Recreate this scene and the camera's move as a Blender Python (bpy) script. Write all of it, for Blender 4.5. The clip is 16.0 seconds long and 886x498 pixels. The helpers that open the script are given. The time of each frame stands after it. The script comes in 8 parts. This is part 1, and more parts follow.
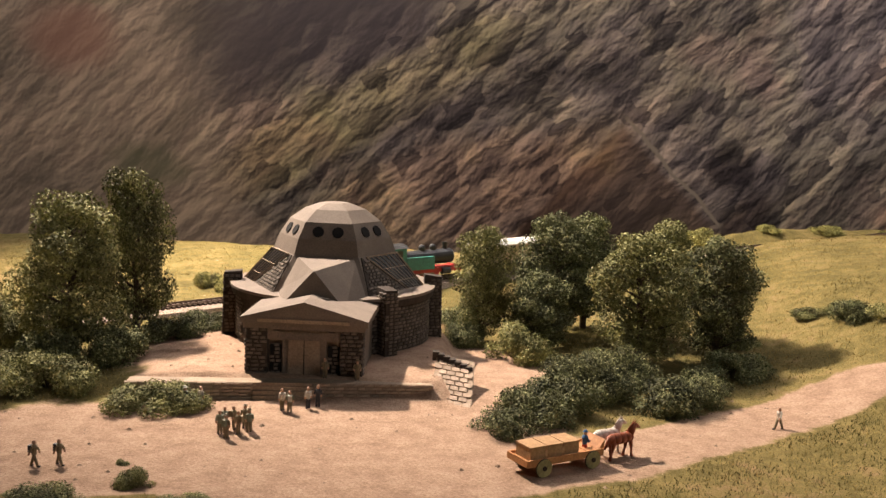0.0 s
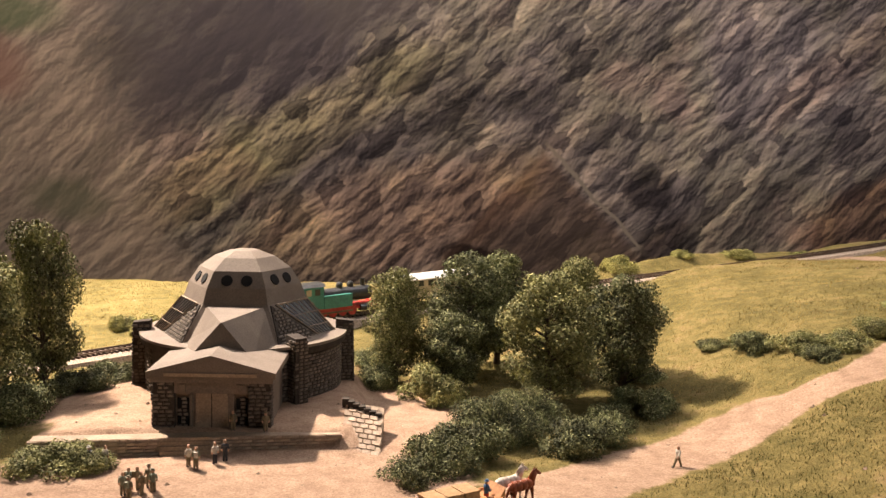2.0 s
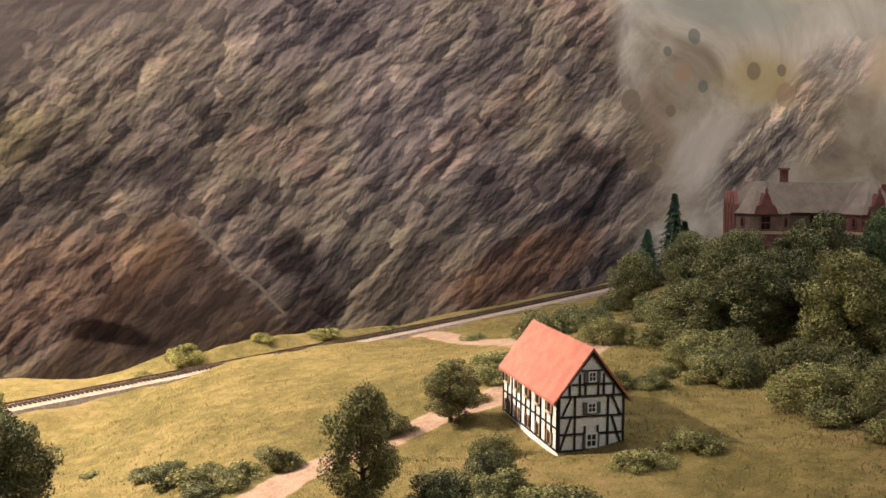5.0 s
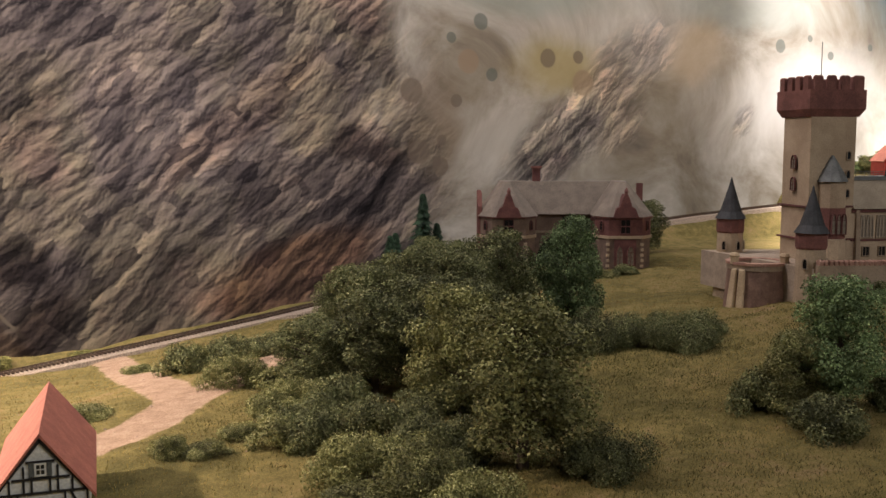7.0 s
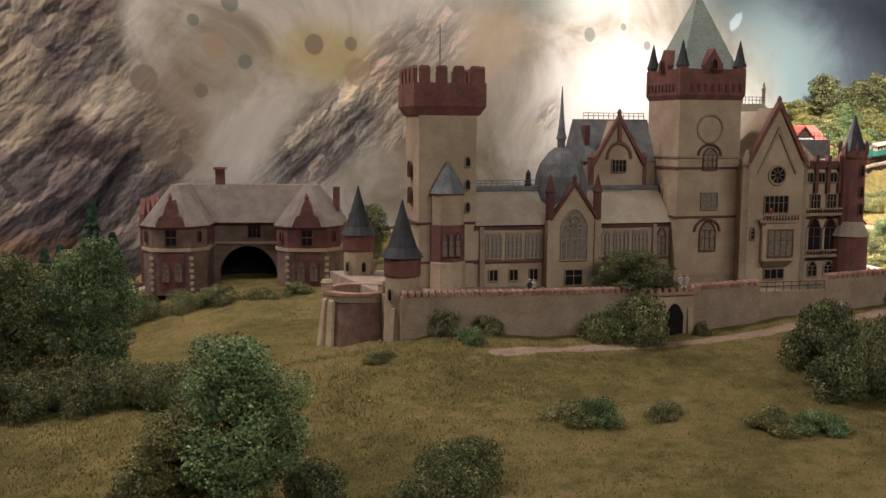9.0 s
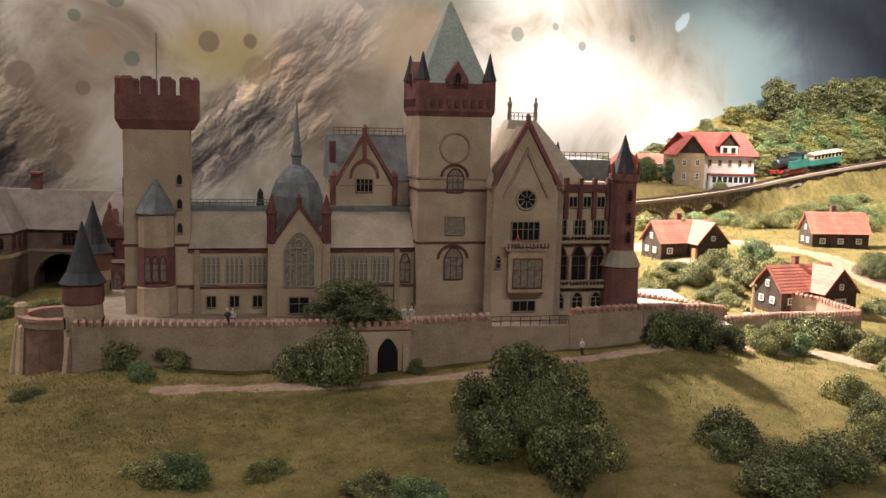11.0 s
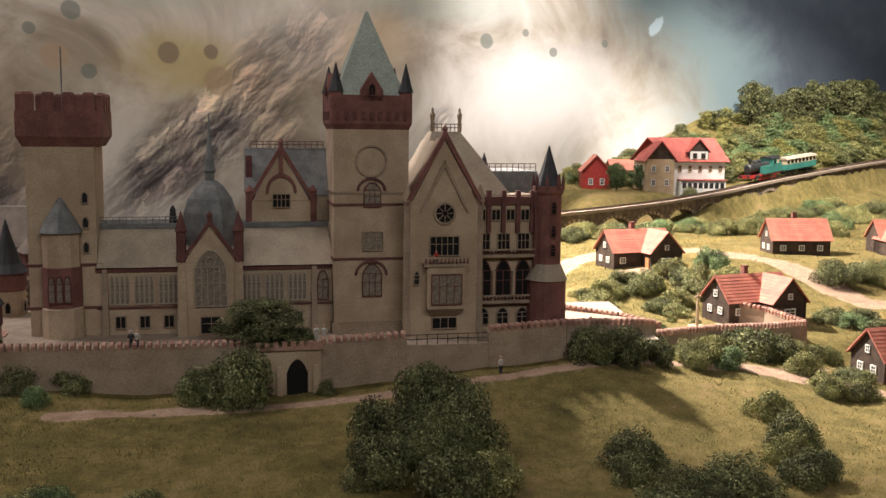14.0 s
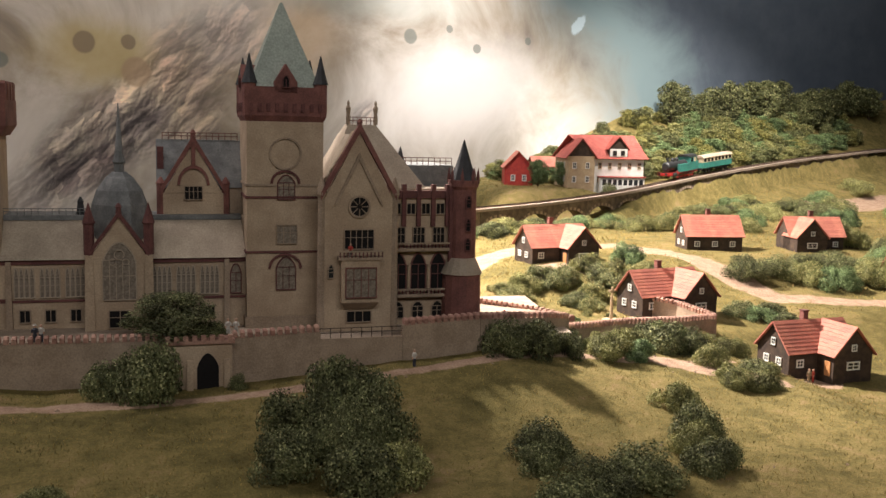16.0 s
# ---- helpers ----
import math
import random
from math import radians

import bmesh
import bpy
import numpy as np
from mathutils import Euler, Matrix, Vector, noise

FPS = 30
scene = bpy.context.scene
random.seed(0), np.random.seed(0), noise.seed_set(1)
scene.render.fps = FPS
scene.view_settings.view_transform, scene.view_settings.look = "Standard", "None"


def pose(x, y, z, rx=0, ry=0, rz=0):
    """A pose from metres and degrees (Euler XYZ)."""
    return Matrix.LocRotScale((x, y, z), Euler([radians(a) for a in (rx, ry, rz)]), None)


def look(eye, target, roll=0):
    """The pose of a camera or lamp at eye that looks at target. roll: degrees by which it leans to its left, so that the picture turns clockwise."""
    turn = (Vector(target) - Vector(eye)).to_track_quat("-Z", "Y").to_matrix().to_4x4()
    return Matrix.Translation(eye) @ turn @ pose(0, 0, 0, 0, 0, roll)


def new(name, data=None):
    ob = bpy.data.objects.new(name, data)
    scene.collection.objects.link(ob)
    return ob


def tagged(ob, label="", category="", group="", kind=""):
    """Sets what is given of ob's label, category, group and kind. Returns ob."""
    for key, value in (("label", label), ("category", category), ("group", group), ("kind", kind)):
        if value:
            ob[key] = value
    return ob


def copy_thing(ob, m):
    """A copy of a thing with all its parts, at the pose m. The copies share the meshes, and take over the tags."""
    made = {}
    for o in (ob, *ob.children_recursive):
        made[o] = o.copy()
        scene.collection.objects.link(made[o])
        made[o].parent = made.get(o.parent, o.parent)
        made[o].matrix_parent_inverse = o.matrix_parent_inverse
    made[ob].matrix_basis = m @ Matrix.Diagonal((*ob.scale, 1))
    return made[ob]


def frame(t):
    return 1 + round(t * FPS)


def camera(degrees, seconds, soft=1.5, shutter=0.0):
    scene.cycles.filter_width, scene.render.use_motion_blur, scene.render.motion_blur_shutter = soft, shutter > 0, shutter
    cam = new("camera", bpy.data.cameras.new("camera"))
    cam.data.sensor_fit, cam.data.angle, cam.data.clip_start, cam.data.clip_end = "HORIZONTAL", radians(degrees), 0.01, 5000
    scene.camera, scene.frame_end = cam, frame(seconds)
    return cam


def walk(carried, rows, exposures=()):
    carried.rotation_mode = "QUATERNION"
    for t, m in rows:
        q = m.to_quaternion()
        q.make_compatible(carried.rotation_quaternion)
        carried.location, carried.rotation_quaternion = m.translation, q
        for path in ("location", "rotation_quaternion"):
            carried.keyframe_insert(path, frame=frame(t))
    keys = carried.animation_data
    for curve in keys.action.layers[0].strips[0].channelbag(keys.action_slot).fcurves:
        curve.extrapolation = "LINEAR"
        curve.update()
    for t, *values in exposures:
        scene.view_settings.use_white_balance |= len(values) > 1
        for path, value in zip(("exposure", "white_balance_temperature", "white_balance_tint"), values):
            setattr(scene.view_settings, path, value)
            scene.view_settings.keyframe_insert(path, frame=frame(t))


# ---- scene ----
cam = camera(48.4, 16.0)
PATH = [
    (0, (-0.027, -0.186, 0.36), (-0.035, 1.797, 0.099), 2.2),
    (0.5, (-0.026, -0.187, 0.361), (-0.03, 1.796, 0.106), 2.2),
    (1, (-0.023, -0.186, 0.364), (-0.009, 1.799, 0.118), 1.8),
    (1.5, (-0.016, -0.187, 0.378), (0.041, 1.798, 0.138), 1.5),
    (2, (0.003, -0.196, 0.395), (0.123, 1.788, 0.169), 1.3),
    (2.5, (0.033, -0.211, 0.423), (0.243, 1.767, 0.213), 1.1),
    (3, (0.084, -0.221, 0.453), (0.394, 1.746, 0.266), 1.0),
    (3.5, (0.198, -0.284, 0.503), (0.558, 1.675, 0.326), 1.1),
    (3.7, (0.227, -0.283, 0.508), (0.619, 1.671, 0.342), 1.1),
    (6, (0.691, -0.097, 0.516), (1.267, 1.809, 0.333), -0.7),
    (6.5, (0.76, -0.089, 0.53), (1.427, 1.788, 0.345), -0.5),
    (7, (0.94, -0.098, 0.561), (1.594, 1.771, 0.347), 0.0),
    (7.5, (1.126, -0.025, 0.57), (1.820, 1.829, 0.351), 0.1),
    (8, (1.238, 0.012, 0.577), (2.002, 1.836, 0.349), -0.3),
    (8.5, (1.392, -0.009, 0.573), (2.167, 1.821, 0.343), 0.4),
    (9, (1.52, -0.023, 0.581), (2.297, 1.805, 0.343), 0.3),
    (9.5, (1.596, -0.003, 0.585), (2.436, 1.796, 0.341), 0.6),
    (10, (1.722, -0.028, 0.599), (2.541, 1.778, 0.341), 1.1),
    (12.3, (2.031, -0.106, 0.627), (2.631, 1.786, 0.385), 0.8),
    (12.5, (2.029, -0.095, 0.628), (2.63, 1.798, 0.387), 0.8),
    (13, (2.035, -0.088, 0.624), (2.628, 1.808, 0.391), 0.4),
    (13.5, (2.039, -0.088, 0.628), (2.67, 1.795, 0.388), 0.3),
    (14, (2.044, -0.086, 0.628), (2.747, 1.77, 0.384), 0.6),
    (14.5, (2.051, -0.086, 0.628), (2.819, 1.745, 0.382), 0.8),
    (15, (2.055, -0.09, 0.628), (2.865, 1.721, 0.382), 1.0),
    (15.5, (2.057, -0.092, 0.628), (2.889, 1.709, 0.38), 1.2),
    (16, (2.059, -0.094, 0.625), (2.896, 1.705, 0.376), 1.3),
]
walk(cam, [(t, look(eye, target, roll)) for t, eye, target, roll in PATH],
     [(0, -0.3), (1, -0.25), (2.5, 0.05), (3.5, 0.2), (6, 0.1), (7.5, 0.08), (8.5, 0.15), (9.5, 0.35), (10.2, 0.35), (12.5, 0.05), (16, 0.0)])

# ---- light: a darkened exhibition room, spotlights over the layout, added fill lamps ----
world = bpy.data.worlds.new("room_dark")
scene.world = world
world.use_nodes = True
world.node_tree.nodes["Background"].inputs[0].default_value = (0.9, 0.8, 0.72, 1)
world.node_tree.nodes["Background"].inputs[1].default_value = 0.02


def spot(name, eye, target, watts, angle, blend, size, colour):
    d = bpy.data.lights.new(name, "SPOT")
    d.energy, d.spot_size, d.spot_blend, d.shadow_soft_size, d.color = watts, radians(angle), blend, size, colour
    ob = new(name, d)
    ob.matrix_world = look(eye, target)
    return ob


def area(name, eye, target, watts, sx, sy, colour):
    d = bpy.data.lights.new(name, "AREA")
    d.energy, d.shape, d.size, d.size_y, d.color = watts, "RECTANGLE", sx, sy, colour
    ob = new(name, d)
    ob.matrix_world = look(eye, target)
    return ob


WARM = (1.0, 0.83, 0.69)
spot("spotlight_memorial", (-0.95, 1.75, 1.55), (-0.02, 1.36, 0.1), 690, 66, 0.75, 0.03, WARM)
spot("spotlight_village", (2.4, 2.2, 1.75), (3.4, 1.45, 0.3), 760, 70, 0.6, 0.03, (1.0, 0.90, 0.83))
# added spot that lifts the wooded hill; its source is assumed
spot("hill_fill_spot", (3.7, 1.7, 2.1), (4.5, 2.7, 0.56), 520, 50, 0.7, 0.03, (1.0, 0.91, 0.84))
spot("spotlight_backdrop", (3.4, 2.25, 1.85), (3.64, 3.04, 0.72), 150, 52, 1.0, 0.05, (1.0, 0.94, 0.92))
# added fill in front of the layout, no fitting in the room
area("front_fill", (2.15, -1.15, 2.0), (2.3, 1.5, 0.3), 26, 2.7, 0.5, (0.99, 0.97, 0.97))
# two assumed strips, added only to brighten the mural
area("mural_fill", (0.1, 1.85, 2.4), (0.2, 2.56, 0.35), 74, 3.6, 0.15, (1.0, 0.92, 0.93))
area("mural_fill", (4.0, 2.3, 2.4), (4.3, 3.1, 0.7), 34, 2.6, 0.15, (1.0, 0.97, 0.98))

# ---- materials ----
def ramp_of(nt, stops):
    r = nt.nodes.new("ShaderNodeValToRGB")
    while len(r.color_ramp.elements) < len(stops):
        r.color_ramp.elements.new(0.5)
    for e, (p, c) in zip(r.color_ramp.elements, stops):
        e.position, e.color = p, (*c, 1)
    return r


def tex_noise(nt, vec, scale, detail=6, rough=0.6, distort=0.0):
    n = nt.nodes.new("ShaderNodeTexNoise")
    n.inputs["Scale"].default_value, n.inputs["Detail"].default_value = scale, detail
    n.inputs["Roughness"].default_value, n.inputs["Distortion"].default_value = rough, distort
    nt.links.new(vec, n.inputs["Vector"])
    return n


def mixc(nt, fac, a, b, mode="MIX"):
    m = nt.nodes.new("ShaderNodeMix")
    m.data_type, m.blend_type = "RGBA", mode
    for sock, v in ((m.inputs[0], fac), (m.inputs[6], a), (m.inputs[7], b)):
        if isinstance(v, bpy.types.NodeSocket):
            nt.links.new(v, sock)
        elif isinstance(v, (int, float)):
            sock.default_value = v
        else:
            sock.default_value = (*v, 1)
    return m.outputs[2]


def fmath(nt, op, a, b=0.0, c=None, clamp=False):
    m = nt.nodes.new("ShaderNodeMath")
    m.operation, m.use_clamp = op, clamp
    for sock, v in zip(m.inputs, (a, b, c)):
        if isinstance(v, bpy.types.NodeSocket):
            nt.links.new(v, sock)
        elif v is not None:
            sock.default_value = v
    return m.outputs[0]


def smooth_range(nt, v, a, b):
    m = nt.nodes.new("ShaderNodeMapRange")
    m.interpolation_type = "SMOOTHSTEP"
    nt.links.new(v, m.inputs[0])
    m.inputs[1].default_value, m.inputs[2].default_value = a, b
    return m.outputs[0]


def bump_to(nt, bsdf, height, strength, distance):
    b = nt.nodes.new("ShaderNodeBump")
    b.inputs["Strength"].default_value, b.inputs["Distance"].default_value = strength, distance
    nt.links.new(height, b.inputs["Height"])
    nt.links.new(b.outputs[0], bsdf.inputs["Normal"])


def mat(name, col, col2=None, rough=0.75, scale=60.0, fine=500.0, metal=0.0, bump=0.3, dist=0.0008, rand=0.0, island=0.0, spec=0.3):
    """A painted or plastered model surface: two tones by coarse noise, a fine grain, and relief."""
    m = bpy.data.materials.new(name)
    m.use_nodes = True
    nt = m.node_tree
    bsdf = nt.nodes["Principled BSDF"]
    bsdf.inputs["Roughness"].default_value, bsdf.inputs["Metallic"].default_value = rough, metal
    bsdf.inputs["Specular IOR Level"].default_value = spec
    co = nt.nodes.new("ShaderNodeTexCoord").outputs["Object"]
    col2 = col2 or tuple(c * 0.65 for c in col)
    n1, n2 = tex_noise(nt, co, scale, 5), tex_noise(nt, co, fine, 3)
    r = smooth_range(nt, n1.outputs[0], 0.35, 0.68)
    c = mixc(nt, r, col2, col)
    g = ramp_of(nt, [(0.3, (0.78, 0.78, 0.78)), (0.7, (1.15, 1.15, 1.15))])
    nt.links.new(n2.outputs[0], g.inputs[0])
    c = mixc(nt, 1.0, c, g.outputs[0], "MULTIPLY")
    if rand or island:
        src = nt.nodes.new("ShaderNodeObjectInfo").outputs["Random"] if rand else nt.nodes.new("ShaderNodeNewGeometry").outputs["Random Per Island"]
        k = rand or island
        v = fmath(nt, "MULTIPLY_ADD", src, 2 * k, 1 - k)
        cc = nt.nodes.new("ShaderNodeCombineColor")
        for i in range(3):
            nt.links.new(v, cc.inputs[i])
        c = mixc(nt, 1.0, c, cc.outputs[0], "MULTIPLY")
    nt.links.new(c, bsdf.inputs["Base Color"])
    if bump:
        bump_to(nt, bsdf, n2.outputs[0], bump, dist)
    return m


def leaf_mat(name, lo, hi, tip):
    m = bpy.data.materials.new(name)
    m.use_nodes = True
    nt = m.node_tree
    bsdf = nt.nodes["Principled BSDF"]
    bsdf.inputs["Roughness"].default_value = 0.75
    bsdf.inputs["Specular IOR Level"].default_value = 0.25
    isl = nt.nodes.new("ShaderNodeNewGeometry").outputs["Random Per Island"]
    tip = tuple(0.7 * a + 0.3 * b for a, b in zip(tip, hi))
    r = ramp_of(nt, [(0.0, lo), (0.4, hi), (0.78, hi), (1.0, tip)])
    nt.links.new(isl, r.inputs[0])
    rnd = nt.nodes.new("ShaderNodeObjectInfo").outputs["Random"]
    co = nt.nodes.new("ShaderNodeTexCoord").outputs["Object"]
    clump = smooth_range(nt, tex_noise(nt, co, 55, 2, 0.5).outputs[0], 0.36, 0.64)
    v = fmath(nt, "ADD", fmath(nt, "MULTIPLY_ADD", rnd, 0.5, 0.42), fmath(nt, "MULTIPLY", clump, 0.75))
    cc = nt.nodes.new("ShaderNodeCombineColor")
    for i in range(3):
        nt.links.new(v, cc.inputs[i])
    nt.links.new(mixc(nt, 1.0, r.outputs[0], cc.outputs[0], "MULTIPLY"), bsdf.inputs["Base Color"])
    return m


M_leaf = leaf_mat("leaf_olive", (0.06, 0.065, 0.022), (0.18, 0.175, 0.06), (0.50, 0.46, 0.22))
M_leaf_dark = leaf_mat("leaf_dark", (0.038, 0.046, 0.018), (0.115, 0.12, 0.047), (0.40, 0.38, 0.18))
M_leaf_blue = leaf_mat("leaf_fresh", (0.045, 0.07, 0.028), (0.13, 0.18, 0.072), (0.38, 0.46, 0.20))
M_leaf_yel = leaf_mat("leaf_yellow", (0.08, 0.085, 0.022), (0.22, 0.20, 0.06), (0.45, 0.42, 0.15))
M_fir = leaf_mat("fir_needle", (0.012, 0.025, 0.014), (0.03, 0.06, 0.03), (0.06, 0.10, 0.05))
M_bark = mat("bark", (0.12, 0.085, 0.055), (0.05, 0.035, 0.025), 0.9, 120, 700, bump=0.6)


def grass_mat(name, green, straw, bare):
    """Static grass: blade tone by island, patches of green, straw and worn brown at two scales."""
    m = bpy.data.materials.new(name)
    m.use_nodes = True
    nt = m.node_tree
    bsdf = nt.nodes["Principled BSDF"]
    bsdf.inputs["Roughness"].default_value, bsdf.inputs["Specular IOR Level"].default_value = 0.9, 0.1
    co = nt.nodes.new("ShaderNodeTexCoord").outputs["Object"]
    big, mid = tex_noise(nt, co, 5.5, 4, 0.6, 0.5), tex_noise(nt, co, 26, 4, 0.6)
    c = mixc(nt, smooth_range(nt, big.outputs[0], 0.42, 0.62), green, straw)
    c = mixc(nt, fmath(nt, "MULTIPLY", smooth_range(nt, mid.outputs[0], 0.54, 0.70), 0.75), c, bare)
    isl = nt.nodes.new("ShaderNodeNewGeometry").outputs["Random Per Island"]
    g = ramp_of(nt, [(0.0, (0.62, 0.62, 0.62)), (0.6, (1.0, 1.0, 1.0)), (1.0, (1.5, 1.45, 1.3))])
    nt.links.new(isl, g.inputs[0])
    nt.links.new(mixc(nt, 1.0, c, g.outputs[0], "MULTIPLY"), bsdf.inputs["Base Color"])
    return m


M_grass = grass_mat("static_grass", (0.19, 0.148, 0.052), (0.31, 0.225, 0.082), (0.30, 0.185, 0.10))
M_grass_dk = grass_mat("static_grass_shade", (0.13, 0.115, 0.038), (0.20, 0.155, 0.056), (0.19, 0.12, 0.064))
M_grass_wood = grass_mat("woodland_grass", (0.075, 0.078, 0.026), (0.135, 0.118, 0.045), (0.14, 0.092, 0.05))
M_tan = mat("cast_tan_paint", (0.20, 0.157, 0.122), (0.16, 0.124, 0.096), 0.8, 30, 600, bump=0.15)
M_brick = mat("dark_rubble", (0.17, 0.135, 0.105), (0.07, 0.055, 0.045), 0.85, 90, 500, bump=0.6, rand=0.3)
M_mortar = mat("dark_joint", (0.06, 0.045, 0.035), None, 0.95, 90, 500, bump=0.3)
M_ashlar = mat("pale_rubble", (0.42, 0.32, 0.24), (0.28, 0.21, 0.15), 0.85, 80, 500, bump=0.5, rand=0.18)
M_castle = mat("castle_sandstone", (0.45, 0.34, 0.23), (0.345, 0.25, 0.165), 0.85, 25, 500, bump=0.25)
M_castle_dk = mat("castle_weathered", (0.36, 0.27, 0.19), (0.26, 0.19, 0.13), 0.85, 30, 500, bump=0.3)
M_red = mat("red_sandstone", (0.215, 0.09, 0.072), (0.14, 0.058, 0.048), 0.85, 40, 500, bump=0.3)
M_redd = mat("dark_red_stone", (0.16, 0.065, 0.055), (0.10, 0.04, 0.036), 0.85, 40, 500, bump=0.3)
M_slate = mat("grey_slate", (0.20, 0.20, 0.19), (0.12, 0.12, 0.115), 0.7, 50, 500, bump=0.4)
M_slated = mat("dark_slate", (0.05, 0.048, 0.05), (0.03, 0.03, 0.03), 0.7, 50, 500, bump=0.4)
M_copper = mat("pale_green_roof", (0.33, 0.36, 0.30), (0.26, 0.29, 0.24), 0.7, 25, 400, bump=0.2)
M_rooft = mat("tan_slate_roof", (0.42, 0.34, 0.25), (0.34, 0.27, 0.20), 0.8, 30, 500, bump=0.2)
M_tile = mat("orange_roof_tile", (0.46, 0.165, 0.11), (0.36, 0.12, 0.085), 0.75, 60, 600, bump=0.35, rand=0.12)
M_tilered = mat("red_roof_tile", (0.40, 0.10, 0.075), (0.30, 0.07, 0.055), 0.75, 60, 600, bump=0.35)
M_white = mat("white_plaster", (0.72, 0.72, 0.68), (0.60, 0.58, 0.53), 0.85, 30, 400, bump=0.2)
M_timber = mat("black_timber", (0.030, 0.026, 0.024), None, 0.8, 90, 500, bump=0.2)
M_board = mat("dark_brown_board", (0.07, 0.045, 0.03), (0.035, 0.024, 0.018), 0.8, 90, 500, bump=0.4)
M_cream = mat("cream_stone", (0.50, 0.38, 0.24), (0.40, 0.29, 0.18), 0.85, 40, 500, bump=0.3)
M_glass = mat("dark_window_pane", (0.03, 0.032, 0.035), None, 0.15, 40, 400, bump=0, spec=0.6)
# near-black plate colour that stands in for the shade inside openings
M_opening_shade = mat("opening_shade_black", (0.012, 0.010, 0.009), None, 0.95, 40, 400, bump=0)
M_leadp = mat("leaded_pane", (0.27, 0.22, 0.165), (0.15, 0.12, 0.09), 0.45, 300, 900, bump=0.2)
M_rail = mat("rail_steel", (0.20, 0.15, 0.11), (0.12, 0.08, 0.06), 0.45, 80, 500, metal=0.6, bump=0.2)
M_sleeper = mat("wood_sleeper", (0.11, 0.075, 0.05), (0.06, 0.04, 0.03), 0.9, 80, 500, bump=0.4, rand=0.2)
M_ballast = mat("ballast", (0.46, 0.36, 0.28), (0.26, 0.20, 0.15), 0.95, 300, 900, bump=1.0, dist=0.002)
M_viad = mat("viaduct_stone", (0.22, 0.17, 0.125), (0.12, 0.09, 0.07), 0.9, 60, 400, bump=0.5, rand=0.2)
M_teal = mat("teal_enamel", (0.05, 0.24, 0.19), (0.04, 0.17, 0.14), 0.4, 40, 400, bump=0.05, spec=0.5)
M_black = mat("black_enamel", (0.03, 0.03, 0.03), None, 0.45, 60, 400, bump=0.1, spec=0.5)
M_redp = mat("red_enamel", (0.42, 0.03, 0.025), (0.30, 0.02, 0.02), 0.45, 60, 400, bump=0.05, spec=0.5)
M_creamp = mat("cream_enamel", (0.62, 0.50, 0.33), None, 0.5, 60, 400, bump=0.05)
M_wood = mat("orange_wood", (0.52, 0.25, 0.10), (0.40, 0.18, 0.07), 0.6, 60, 500, bump=0.3)
M_crate = mat("tan_crate", (0.46, 0.28, 0.14), (0.36, 0.21, 0.10), 0.7, 60, 500, bump=0.3)
M_wheel = mat("pale_olive_wheel", (0.38, 0.33, 0.15), None, 0.6, 60, 500, bump=0.2)
M_horse_br = mat("chestnut_coat", (0.30, 0.075, 0.03), (0.20, 0.05, 0.02), 0.45, 60, 400, bump=0.1)
M_horse_wh = mat("white_coat", (0.62, 0.55, 0.48), (0.5, 0.42, 0.36), 0.5, 60, 400, bump=0.1)
M_fig = {k: mat("figure_" + k, c, None, 0.55, 200, 700, bump=0.1) for k, c in (
    ("khaki", (0.26, 0.20, 0.12)), ("skin", (0.55, 0.33, 0.22)), ("dark", (0.05, 0.05, 0.06)), ("white", (0.62, 0.56, 0.48)),
    ("blue", (0.05, 0.14, 0.32)), ("red", (0.45, 0.06, 0.04)), ("sage", (0.22, 0.24, 0.17)))}


def ground_material():
    m = bpy.data.materials.new("scenic_ground")
    m.use_nodes = True
    nt = m.node_tree
    bsdf = nt.nodes["Principled BSDF"]
    bsdf.inputs["Roughness"].default_value, bsdf.inputs["Specular IOR Level"].default_value = 0.95, 0.1
    co = nt.nodes.new("ShaderNodeTexCoord").outputs["Object"]
    at = nt.nodes.new("ShaderNodeAttribute")
    at.attribute_name = "sand"
    big, mid, fine = tex_noise(nt, co, 6, 5, 0.65), tex_noise(nt, co, 45, 6, 0.7), tex_noise(nt, co, 420, 4, 0.7)
    sand = ramp_of(nt, [(0.25, (0.22, 0.14, 0.095)), (0.5, (0.345, 0.232, 0.162)), (0.75, (0.44, 0.315, 0.225))])
    nt.links.new(mid.outputs[0], sand.inputs[0])
    grass = ramp_of(nt, [(0.34, (0.075, 0.064, 0.022)), (0.46, (0.135, 0.11, 0.038)), (0.55, (0.20, 0.155, 0.058)), (0.64, (0.255, 0.172, 0.088)), (0.75, (0.30, 0.205, 0.125))])
    mixn = fmath(nt, "MULTIPLY_ADD", big.outputs[0], 0.5, fmath(nt, "MULTIPLY", mid.outputs[0], 0.5))
    nt.links.new(mixn, grass.inputs[0])
    edge = fmath(nt, "ADD", at.outputs["Fac"], fmath(nt, "MULTIPLY_ADD", mid.outputs[0], 0.9, -0.45))
    c = mixc(nt, smooth_range(nt, edge, 0.35, 0.62), grass.outputs[0], sand.outputs[0])
    g = ramp_of(nt, [(0.3, (0.68, 0.66, 0.62)), (0.7, (1.2, 1.2, 1.2))])
    nt.links.new(fine.outputs[0], g.inputs[0])
    c = mixc(nt, 1.0, c, g.outputs[0], "MULTIPLY")
    nt.links.new(c, bsdf.inputs["Base Color"])
    h = fmath(nt, "MULTIPLY_ADD", mid.outputs[0], 0.6, fmath(nt, "MULTIPLY", fine.outputs[0], 0.4))
    bump_to(nt, bsdf, h, 0.9, 0.004)
    return m


